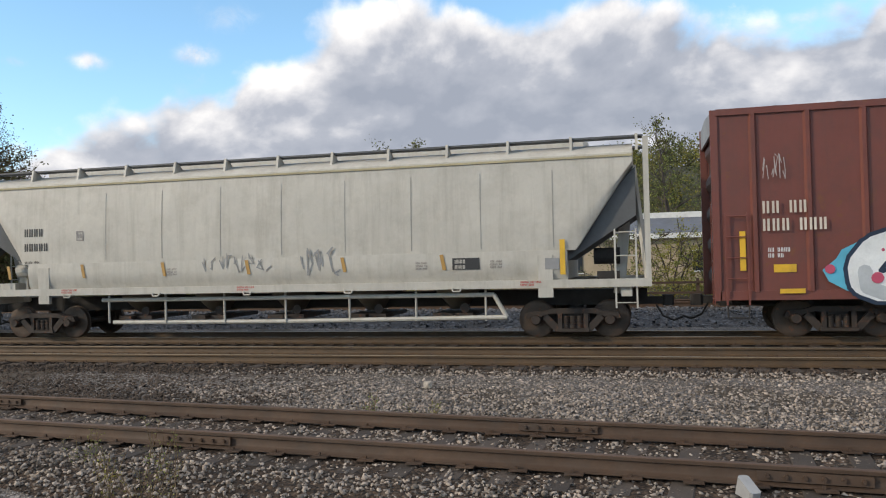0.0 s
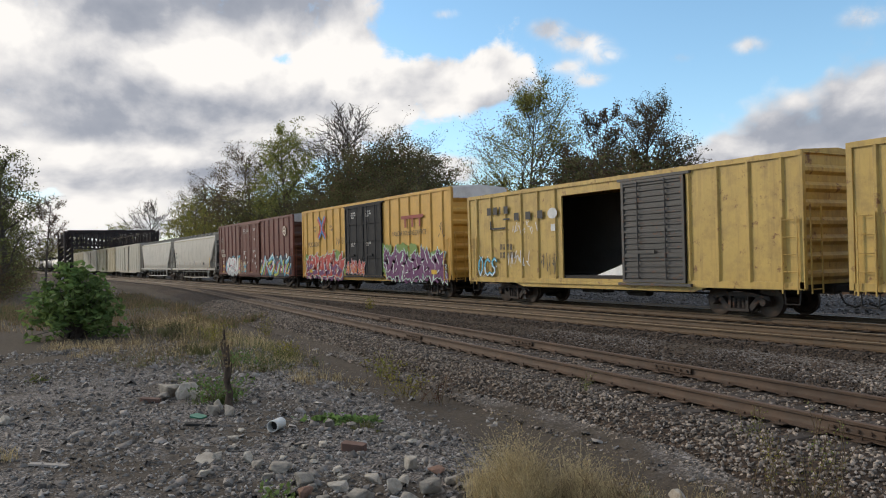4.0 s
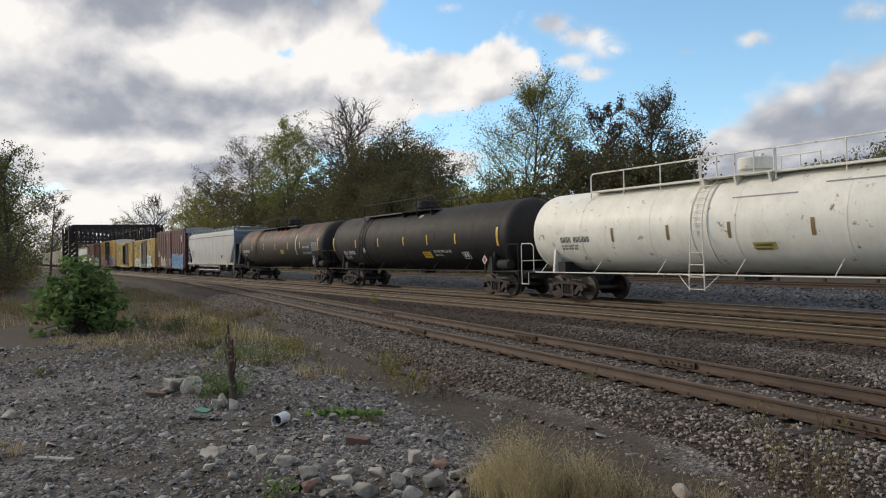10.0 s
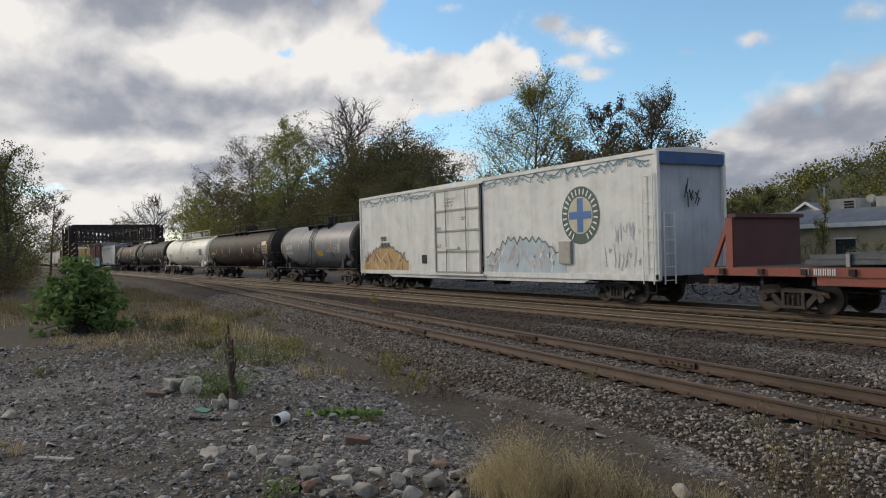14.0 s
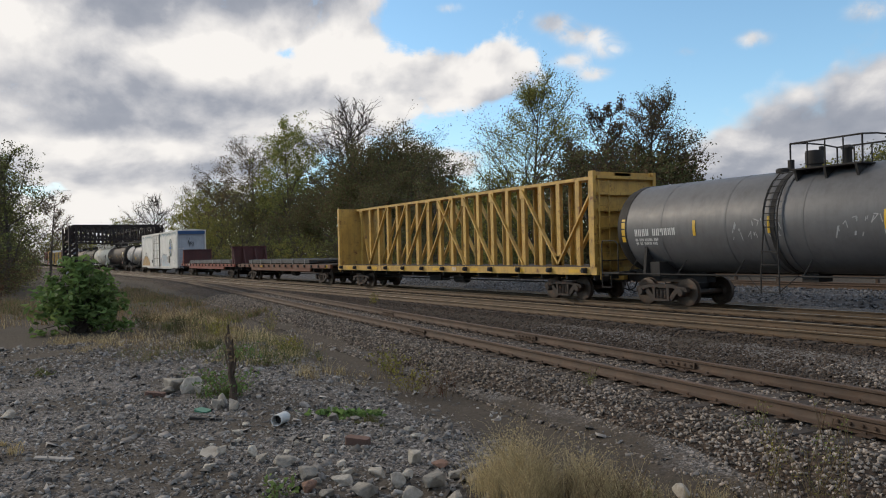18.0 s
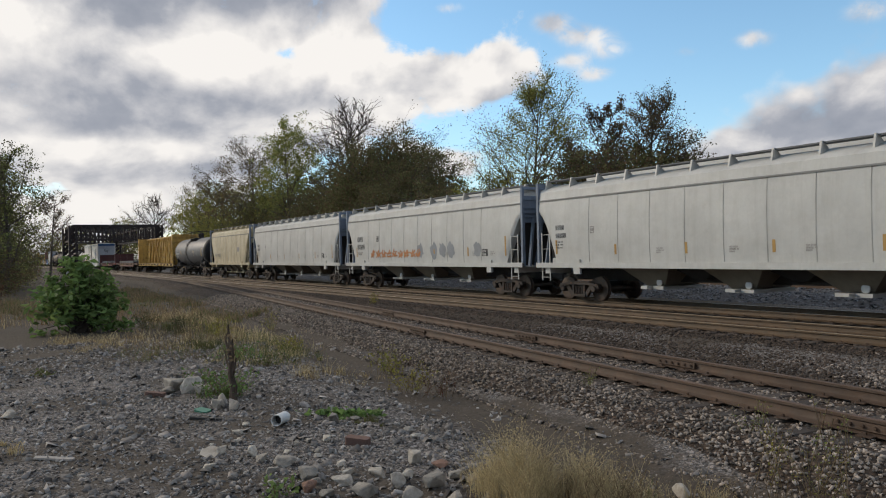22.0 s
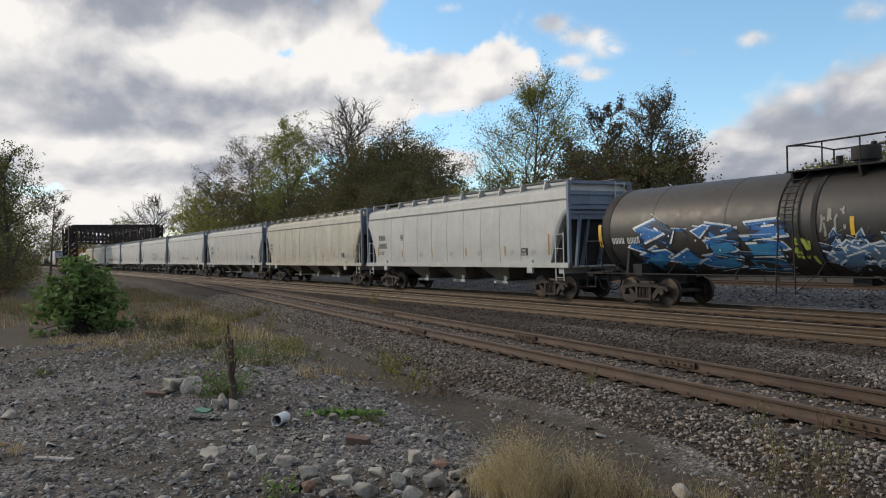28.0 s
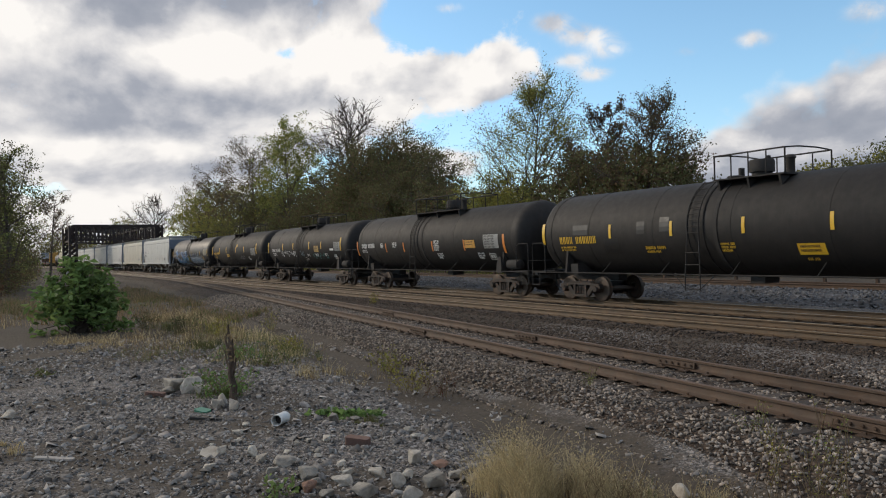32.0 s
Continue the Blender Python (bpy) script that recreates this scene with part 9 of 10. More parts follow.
def build_fence():
    """A rusty post-and-rail line beside the far track."""
    f = thing("trackside_rail_fence", "low rusty post-and-rail fence beside the far track", "fence")
    y = 32.2
    for z in (0.35, 0.75):
        part("rail", Solid().box(-140, 8, y - 0.03, y + 0.03, z, z + 0.09), RAIL, f)
    x = -139.5
    me = once("fence_post", lambda: Solid().box(-0.06, 0.06, -0.06, 0.06, -0.2, 0.95).mesh("post", RAIL))
    while x < 8:
        part("post", me, None, f, at=(x, y + 0.1, 0))
        x += 2.4


build_fence()

# ---------------------------------------------------------------- stones, grass, litter
ROCK = surface("pale_limestone", (0.36, 0.325, 0.275), rough=0.9, spread=0.3, scale=3.5, stain=0.55, stain_color=(0.12, 0.095, 0.075), per_piece=0.4, bump=0.5, bump_scale=18)
GRAVEL = surface("lot_gravel", (0.17, 0.152, 0.138), rough=0.9, spread=0.25, scale=4, island=0.75, second=(0.26, 0.25, 0.235), bump=0.2)
DRY = leaf_mat("dry_grass", (0.52, 0.43, 0.25), (0.38, 0.30, 0.17), 0.35)
STRAW = leaf_mat("straw_brown", (0.25, 0.185, 0.11), (0.18, 0.135, 0.08), 0.35)
GRASS = leaf_mat("green_grass", (0.10, 0.13, 0.045), (0.15, 0.145, 0.058), 0.3)


def ballast_z(x, y):
    c = siding_y(x)
    prof = [(c - 2.55, -0.5), (c - 2.2, -0.34), (c - 1.75, -0.225), (c - 0.7, -0.21), (c + 0.7, -0.215), (c + 1.7, -0.235), (max(c + 1.8, Y_NEAR - 2.2), -0.26), (Y_NEAR - 1.35, -0.225), (Y_NEAR + 3, -0.22)]
    return float(np.interp(y, [p[0] for p in prof], [p[1] for p in prof]))


CUBE = np.array([(x, y, z) for z in (-1, 1) for y in (-1, 1) for x in (-1, 1)], dtype=float)
CUBE_F = np.array([(4, 5, 7, 6), (0, 1, 5, 4), (2, 6, 7, 3), (0, 4, 6, 2), (1, 3, 7, 5)])


def stones(name, label, places, sizes, mat, seed, flat=0.7):
    """Many angular stones in one mesh."""
    g = np.random.RandomState(seed)
    p, s = np.array(places), np.array(sizes)
    n = len(p)
    v = CUBE[None] * g.uniform(0.55, 1.1, size=(n, 8, 3))
    v *= np.stack([s * g.uniform(0.8, 1.4, n), s * g.uniform(0.6, 1.0, n), s * flat * g.uniform(0.6, 1.0, n)], 1)[:, None] * 0.5
    q = g.normal(size=(n, 4)) * np.array([1, 0.35, 0.35, 1])
    q /= np.linalg.norm(q, axis=1)[:, None]
    w, x, y, z = q.T
    r = np.stack([1 - 2 * (y * y + z * z), 2 * (x * y - w * z), 2 * (x * z + w * y), 2 * (x * y + w * z), 1 - 2 * (x * x + z * z), 2 * (y * z - w * x), 2 * (x * z - w * y), 2 * (y * z + w * x), 1 - 2 * (x * x + y * y)], 1).reshape(n, 3, 3)
    v = np.einsum("nij,nkj->nki", r, v) + p[:, None]
    f = (CUBE_F[None] + 8 * np.arange(n)[:, None, None]).reshape(-1, 4)
    me = bpy.data.meshes.new(name)
    me.vertices.add(n * 8)
    me.vertices.foreach_set("co", v.reshape(-1))
    me.loops.add(f.size)
    me.loops.foreach_set("vertex_index", f.reshape(-1))
    me.polygons.add(len(f))
    me.polygons.foreach_set("loop_start", np.arange(0, f.size, 4))
    me.polygons.foreach_set("loop_total", np.full(len(f), 4))
    me.materials.append(mat)
    me.update()
    me.validate()
    return tagged(part(name, me, None), label, "stones", kind="stuff")


STONE_DARK = surface("sooty_ballast_stone", (0.066, 0.047, 0.034), rough=0.9, spread=0.25, scale=4, island=0.55, bump=0.3)


def build_stones():
    rnd = random.Random(91)
    pl, sz = [], []
    while len(pl) < 80000:
        x = rnd.uniform(-44, 6.5)
        c = siding_y(x)
        y = rnd.uniform(c - 2.75, Y_NEAR - 1.2)
        if math.hypot(x, y) > 46 or rnd.random() > 12.0 / max(9.0, math.hypot(x, y)):
            continue
        if any(abs(y - c - s) < 0.085 for s in (-GAUGE, GAUGE)):
            continue
        inside = abs(y - c) < 1.3
        if inside and (x + 86) % 0.54 < 0.13 or inside and (x + 86) % 0.54 > 0.41:
            if rnd.random() < 0.5:
                continue
        z = ballast_z(x, y)
        pl.append((x, y, z + rnd.uniform(-0.01, 0.022) - 0.012 * inside))
        sz.append(rnd.uniform(0.018, 0.045) * (1 + 0.022 * math.hypot(x, y)))
    split = [y > siding_y(x) + 1.55 + 0.5 * noise.noise((x, y, 1)) for x, y, z in pl]
    # eastern stones get a lighter colour that makes up for brightness missing there
    fresh = [x > -7.0 + 2.5 * noise.noise((x * 0.5, y * 0.5, 8)) + rnd.uniform(-2.0, 2.0) for x, y, z in pl]
    keep = [k for k, f in enumerate(fresh) if f]
    stones("pale_ballast_stones", "ballast stones by the siding in a lightened tone", [pl[k] for k in keep], [sz[k] for k in keep], surface("pale_ballast_stone", (0.25, 0.21, 0.175), rough=0.9, spread=0.25, scale=4, island=0.75, bump=0.3), 8)
    pl, sz, split = ([q for q, f in zip(v, fresh) if not f] for v in (pl, sz, split))
    stones("ballast_stones", "loose angular brown and grey ballast stones", [q for q, k in zip(pl, split) if not k], [q for q, k in zip(sz, split) if not k], STONE, 3)
    stones("dark_ballast_stones", "dark brown ballast stones between siding and main line", [q for q, k in zip(pl, split) if k], [q for q, k in zip(sz, split) if k], STONE_DARK, 7)
    pl, sz = [], []
    for _ in range(9000):
        x, y = rnd.uniform(-36, 6), rnd.uniform(Y_NEAR - 1.4, Y_NEAR + 1.3)
        if any(abs(y - Y_NEAR - s) < 0.09 for s in (-GAUGE, GAUGE)):
            continue
        pl.append((x, y, -0.2 + rnd.uniform(-0.02, 0.012)))
        sz.append(rnd.uniform(0.04, 0.085))
    stones("main_line_stones", "ballast stones between the main line sleepers", pl, sz, STONE_DARK, 4)
    pl, sz = [], []
    for _ in range(12000):
        x, y = rnd.uniform(-52, 6), rnd.uniform(23.7, 30.8)
        z = float(np.interp(y, (23.0, 23.8, 24.6, 25.6, 27.2, 30.0, 31.6), (-0.5, -0.3, -0.12, 0.02, 0.1, 0.1, 0.03)))
        pl.append((x, y, z + rnd.uniform(-0.01, 0.03)))
        sz.append(rnd.uniform(0.06, 0.13))
    stones("far_track_stones", "pale grey ballast stones behind the train", pl, sz, surface("grey_ballast_stone", (0.105, 0.108, 0.117), rough=0.9, island=0.5, bump=0), 5)
    pl, sz = [], []
    while len(pl) < 26000:
        x, y = rnd.uniform(-24, 1.0), rnd.uniform(-0.4, 8.5)
        d = y - siding_y(x)
        r = math.hypot(x, y)
        if d > -2.5 or r < 4.2 or r > 25 or rnd.random() > 7.0 / max(5.0, r):
            continue
        bare = math.exp(-((d + 3.2) / 0.8) ** 2)  # the trodden dirt strip beside the bank
        if rnd.random() < 0.85 * bare or noise.noise((x * 0.35, y * 0.35, 4)) > 0.32 + 0.3 * rnd.random():
            continue
        pl.append((x, y, ground_z(x, y) + rnd.uniform(-0.004, 0.008)))
        k = rnd.random()
        sz.append((rnd.uniform(0.014, 0.03) if k < 0.7 else rnd.uniform(0.03, 0.055) if k < 0.96 else rnd.uniform(0.055, 0.11)) * (1 + 0.025 * r))
    stones("lot_stones", "grey gravel strewn over the lot", pl, sz, GRAVEL, 6, 0.5)


def boulder_mesh(seed, mat):
    """A broken angular rock, about 1 across."""
    rnd = random.Random(seed)
    bm = bmesh.new()
    for _ in range(15):
        u = Vector((rnd.gauss(0, 1), rnd.gauss(0, 1), rnd.gauss(0, 1))).normalized() * rnd.uniform(0.42, 0.56)
        bm.verts.new((max(-0.44, min(0.44, u.x * 1.15)), max(-0.4, min(0.4, u.y)), max(-0.36, min(0.36, u.z))))
    r = bmesh.ops.convex_hull(bm, input=bm.verts)
    bmesh.ops.delete(bm, geom=[q for q in r["geom_interior"] if isinstance(q, bmesh.types.BMVert)], context="VERTS")
    bmesh.ops.bevel(bm, geom=list(bm.edges), offset=0.035, segments=1, affect="EDGES")
    bmesh.ops.triangulate(bm, faces=bm.faces)
    off = Vector((seed * 1.3, seed * 0.7, 0))
    for v in bm.verts:
        v.co *= 1 + 0.07 * noise.noise(v.co * 4 + off)
    me = bpy.data.meshes.new("rock")
    bm.to_mesh(me)
    bm.free()
    me.materials.append(mat)
    return me


def build_rocks():
    shapes = [boulder_mesh(200 + i, ROCK) for i in range(9)]
    red = boulder_mesh(231, surface("reddish_stone", (0.23, 0.13, 0.09), rough=0.9, spread=0.3, scale=4, stain=0.4, bump=0.4))
    rnd = random.Random(17)
    spots = [(-14.0, 2.75, 0.5, 0.34), (-13.65, 2.95, 0.42, 0.36), (-13.3, 3.05, 0.36, 0.24), (-13.75, 2.6, 0.3, 0.2), (-12.15, 3.1, 0.26, 0.26), (-11.7, 3.12, 0.28, 0.22), (-11.9, 2.95, 0.22, 0.18), (-9.15, 2.3, 0.17, 0.14), (-8.9, 2.58, 0.22, 0.16),
             (-8.6, 2.6, 0.2, 0.14), (-8.35, 2.75, 0.34, 0.14), (-7.62, 4.0, 0.25, 0.2), (-7.3, 4.15, 0.25, 0.12), (-7.0, 3.48, 0.32, 0.19), (-6.92, 3.1, 0.33, 0.2), (-6.75, 3.74, 0.28, 0.2), (-7.75, 2.82, 0.26, 0.18),
             (-7.32, 2.66, 0.24, 0.15), (-7.35, 3.03, 0.25, 0.14), (-7.4, 3.45, 0.26, 0.12), (-9.9, 4.0, 0.26, 0.2), (-5.5, 5.8, 0.26, 0.24), (-13.1, 0.22, 0.3, 0.2), (-6.6, 4.1, 0.2, 0.12), (-6.85, 4.05, 0.18, 0.12),
             (-7.05, 2.75, 0.2, 0.12), (-7.2, 3.7, 0.2, 0.1), (-8.1, 2.55, 0.15, 0.1), (-8.0, 3.3, 0.2, 0.08), (-9.6, 2.6, 0.16, 0.08), (-6.5, 3.35, 0.3, 0.2), (-6.3, 3.7, 0.22, 0.15), (-8.8, 4.8, 0.14, 0.08), (-3.5, 12.65, 0.2, 0.16), (-6.45, 3.0, 0.3, 0.16)]
    for i, (x, y, w, h) in enumerate(spots):
        m = Matrix.Translation((x, y, ground_z(x, y) + h * 0.3 if y < 12 else -0.18)) @ Matrix.Rotation(rnd.uniform(0, 6.3), 4, "Z") @ Matrix.Diagonal((w, w * rnd.uniform(0.6, 0.95), h * rnd.uniform(0.9, 1.3), 1))
        ob = part("rock", red if i in (12, 17) else shapes[i * 5 % 9], None, at=m)
        tagged(ob, "reddish broken stone lying on the gravel lot" if i in (12, 17) else "pale weathered rock lying on the gravel lot", "rock", "rocks on the lot")
    for i in range(90):
        x = rnd.uniform(-10.5, -5.2)
        y = rnd.uniform(1.2, 5.0)
        if abs((y - 3.3) - (x + 7.5) * -0.1) > 1.4:
            continue
        w = 0.05 + 0.13 * rnd.random() ** 2
        m = Matrix.Translation((x, y, ground_z(x, y) + w * 0.2)) @ Matrix.Rotation(rnd.uniform(0, 6.3), 4, "Z") @ Matrix.Diagonal((w, w * 0.8, w * 0.6, 1))
        tagged(part("rock", shapes[i % 9], None, at=m), "small pale stone lying on the gravel lot", "rock", "rocks on the lot")


def blades(points, height, width, mat, seed, lean=0.5):
    """Grass blades, each three tapering segments."""
    rnd = random.Random(seed)
    v, f = [], []
    for x, y, z, k in points:
        h = height * k * rnd.uniform(0.55, 1.15)
        a, l = rnd.uniform(0, 6.28), lean * h * rnd.uniform(0.2, 1.0)
        dx, dy = math.cos(a), math.sin(a)
        b = rnd.uniform(0, 6.28)
        wx, wy = math.cos(b) * width * 0.5, math.sin(b) * width * 0.5
        n = len(v)
        for s, ww in ((0.0, 1.0), (0.45, 0.8), (0.8, 0.5)):
            o = l * s * s
            v += [(x + dx * o - wx * ww, y + dy * o - wy * ww, z + h * s), (x + dx * o + wx * ww, y + dy * o + wy * ww, z + h * s)]
        v.append((x + dx * l, y + dy * l, z + h * (1 - 0.15 * lean)))
        f += [(n, n + 1, n + 3, n + 2), (n + 2, n + 3, n + 5, n + 4), (n + 4, n + 5, n + 6)]
    me = bpy.data.meshes.new("blades")
    me.from_pydata(v, [], f)
    me.materials.append(mat)
    return me


def tuft(name, label, x, y, rx, ry, n, height, mat, seed, width=0.008, lean=0.6, heads=0, mat2=None, z=None):
    rnd = random.Random(seed)
    pts, near = [], []
    for _ in range(max(5, n // 45)):
        a, r = rnd.uniform(0, 6.28), math.sqrt(rnd.random())
        near.append((x + rx * r * math.cos(a), y + ry * r * math.sin(a), (1.1 - 0.45 * r) * rnd.uniform(0.3, 1.1), rnd.uniform(0.03, 0.3) * min(rx, ry)))
    for _ in range(n):
        cx, cy, k, w = rnd.choice(near)
        px, py = cx + rnd.gauss(0, w), cy + rnd.gauss(0, w)
        pts.append((px, py, (ground_z(px, py) if z is None else z) - 0.01, k * rnd.uniform(0.5, 1.1)))
    t = thing(name, label, "grass")
    if mat2:
        tagged(part("grass", blades(pts[n // 2:], height * 0.8, width, mat2, seed + 1, lean), None, t), kind="stuff")
        pts = pts[:n // 2]
    tagged(part("grass", blades(pts, height, width, mat, seed, lean), None, t), kind="stuff")
    if heads:
        hp = []
        for px, py, pz, k in pts[:heads]:
            for _ in range(5):
                hp.append((px + rnd.gauss(0, 0.05), py + rnd.gauss(0, 0.05), pz + height * k * rnd.uniform(0.6, 1.05)))
        tagged(part("seed", leaf_mesh(hp, 0.022, mat, rnd), None, t), kind="stuff")
    return t


def weed(label, x, y, h, n, mat, seed, leaf=0.06, spread=0.15, z=None):
    """A leafy weed: upright stems with leaves."""
    rnd = random.Random(seed)
    b, pts = Solid(), []
    z0 = ground_z(x, y) if z is None else z
    for _ in range(n):
        p = Vector((x + rnd.gauss(0, spread * 0.5), y + rnd.gauss(0, spread * 0.5), z0 - 0.02))
        q = p + Vector((rnd.gauss(0, spread * 0.6), rnd.gauss(0, spread * 0.6), h * rnd.uniform(0.6, 1.1)))
        b.bar(p, q, 0.004, 3)
        for i in range(14):
            k = rnd.uniform(0.15, 1.0)
            o = p.lerp(q, k)
            pts.append((o.x + rnd.gauss(0, leaf * 0.7), o.y + rnd.gauss(0, leaf * 0.7), o.z + rnd.gauss(0, leaf * 0.4)))
    t = thing("weed", label, "plant")
    tagged(part("stalk", b, STRAW, t), kind="stuff")
    tagged(part("foliage", leaf_mesh(pts, leaf, mat, rnd), None, t), kind="stuff")
    return t


WEEDS = ((-26.6, 4.4, 0.7, 34, L_DARK, "grey-green leafy weeds on the lot"), (-24.4, 5.0, 0.6, 30, L_DARK, "dull green leafy weeds on the lot"), (-22.3, 5.5, 0.55, 26, L_YELLOW, "yellowing leafy weeds on the lot"), (-17.2, 4.8, 0.35, 22, L_BUSH, "low green weeds before the ballast"),
         (-16.0, 5.1, 0.3, 16, L_DARK, "small dull green weeds before the ballast"), (-18.9, 6.5, 0.4, 18, L_YELLOW, "low yellow-green weeds below the bank"), (-13.9, 3.45, 0.34, 20, L_BUSH, "fresh green weeds behind the rocks"), (-14.4, 7.0, 0.6, 18, L_YELLOW, "tall yellow-green weeds on the bank"))


def build_plants():
    # the broad-leaved bush
    rnd = random.Random(3)
    cx, cy = -27.6, 2.55
    t = thing("bush", "broad-leaved green bush at the edge of the gravel", "bush", at=(cx, cy, ground_z(cx, cy)))
    b, pts = Solid(), []
    for i in range(80):
        a, el = rnd.uniform(0, 6.28), rnd.uniform(-0.08, 1.4)
        r = 1.45 * (1 - 0.15 * math.sin(el))
        tip = Vector((math.cos(a) * math.cos(el) * r, math.sin(a) * math.cos(el) * r, math.sin(el) * 2.0 + 0.22))
        limb(b, [Vector((rnd.gauss(0, 0.15), rnd.gauss(0, 0.15), -0.05)), tip * 0.5 + Vector((0, 0, 0.2)), tip], 0.025, 0.008, 4)
        for _ in range(26):
            k = rnd.uniform(0.45, 1.06)
            pts.append((tip.x * k + rnd.gauss(0, 0.13), tip.y * k + rnd.gauss(0, 0.13), tip.z * k + rnd.gauss(0, 0.11)))
    tagged(part("stem", b, BARK, t), kind="stuff")
    tagged(part("foliage", leaf_mesh(pts, 0.3, L_BUSH, rnd, 0.5, 0.55), None, t), kind="stuff")
    # the dead stump
    st = thing("dead_stump", "thin dead stump with broken upright shoots", "stump", at=(-12.36, 3.28, ground_z(-12.36, 3.28)))
    b = Solid()
    limb(b, [Vector((0.1, 0.02, -0.12)), Vector((0.06, 0, 0.05)), Vector((0.02, 0.03, 0.22)), Vector((-0.05, 0.0, 0.42)), Vector((-0.03, 0.02, 0.6)), Vector((-0.08, 0, 0.74))], 0.075, 0.03, 9)
    part("trunk", b, surface("dead_wood", (0.06, 0.042, 0.03), rough=0.95, spread=0.4, scale=6, bump=0.9), st, smooth=True)
    for q in (((-0.06, 0, 0.62), (-0.16, 0.02, 0.78), (-0.22, 0, 0.92), (-0.21, 0.02, 1.04)), ((-0.06, 0, 0.66), (-0.05, 0.02, 0.85), (-0.1, 0, 1.02), (-0.08, 0, 1.2)), ((-0.05, 0, 0.55), (0.06, 0.02, 0.72), (0.05, 0.0, 0.9), (0.09, 0, 0.98)),
              ((0.0, 0.02, 0.35), (0.13, 0.0, 0.5), (0.16, 0.02, 0.7)), ((-0.05, 0, 0.5), (-0.2, 0.0, 0.6), (-0.27, 0.0, 0.76)), ((-0.1, 0, 0.7), (-0.13, 0.03, 0.95), (-0.16, 0.03, 1.12))):
        b = Solid()
        limb(b, [Vector((v[0] * 1.35, v[1], v[2])) for v in q], 0.026, 0.012, 5)
        part("shoot", b, MATS["dead_wood"], st)
    dl = random.Random(8)
    tagged(part("dead_leaf", leaf_mesh([(dl.gauss(-0.08, 0.12), dl.gauss(0, 0.06), dl.uniform(0.6, 1.15)) for _ in range(40)], 0.09, STRAW, dl), None, st), kind="stuff")
    tuft("weed_patch", "green leafy weeds beside the stump", -12.9, 3.35, 0.45, 0.4, 260, 0.32, GRASS, 5, 0.014, 0.7)
    weed("green weeds beside the stump", -12.9, 3.3, 0.36, 26, L_BUSH, 6, 0.07, 0.3)
    # the broad-leaved strip in the dip
    pr = random.Random(9)
    lp = [(pr.uniform(-10.6, -9.9), pr.gauss(4.15, 0.12), 0) for _ in range(160)]
    lp = [(x + 0.0, y + (x + 10.4) * 0.9, ground_z(x, y) + pr.uniform(0.01, 0.1)) for x, y, _ in lp]
    ob = thing("ground_cover", "low green broad-leaved weeds in the dip", "plant")
    part("foliage", leaf_mesh(lp, 0.12, L_BUSH, pr, 0.4, 0.6), None, ob)
    tuft("grass_patch", "green grass strip in the dirt dip", -9.9, 4.45, 0.6, 0.28, 420, 0.12, GRASS, 10, 0.008, 0.9)
    for i, (x, y, h, n, mt, lab) in enumerate(WEEDS):
        weed(lab, x, y, h, n, mt, 140 + i, 0.07, 0.4)
    for i, (x, y, h, n) in enumerate(((-4.35, 5.75, 0.5, 12), (-4.25, 6.3, 0.6, 14), (-4.5, 5.3, 0.4, 12), (-3.9, 5.9, 0.5, 10), (-5.2, 4.75, 0.45, 14))):
        weed("thin dry weed stalks at the foot of the bank", x, y, h, n, (STRAW, L_YELLOW)[i % 2], 160 + i, 0.022, 0.28)
    weed("small green weed at the lot's edge", -7.25, 2.35, 0.22, 6, L_BUSH, 11, 0.07, 0.08)
    weed("small weed on the gravel", -17.4, 0.9, 0.2, 6, GRASS, 12, 0.07, 0.15)
    # dry grass
    tuft("dry_grass_clump", "tall dry straw-coloured grass clump", -6.15, 4.3, 0.5, 0.34, 3200, 0.82, DRY, 20, 0.005, 0.95, 700, DRY)
    tuft("dry_grass_clump", "brown dry grass and weeds beside the bank", -5.6, 4.85, 0.55, 0.36, 3000, 0.62, DRY, 21, 0.0045, 1.0, 400, STRAW)
    tuft("dry_grass_clump", "sparse dry grass at the foot of the bank", -5.1, 5.7, 0.5, 0.35, 260, 0.42, DRY, 22, 0.006, 0.6, 60)
    tuft("dry_grass_clump", "short green-brown grass by the bank", -5.45, 5.2, 0.3, 0.2, 160, 0.4, GRASS, 23, 0.008, 0.4)
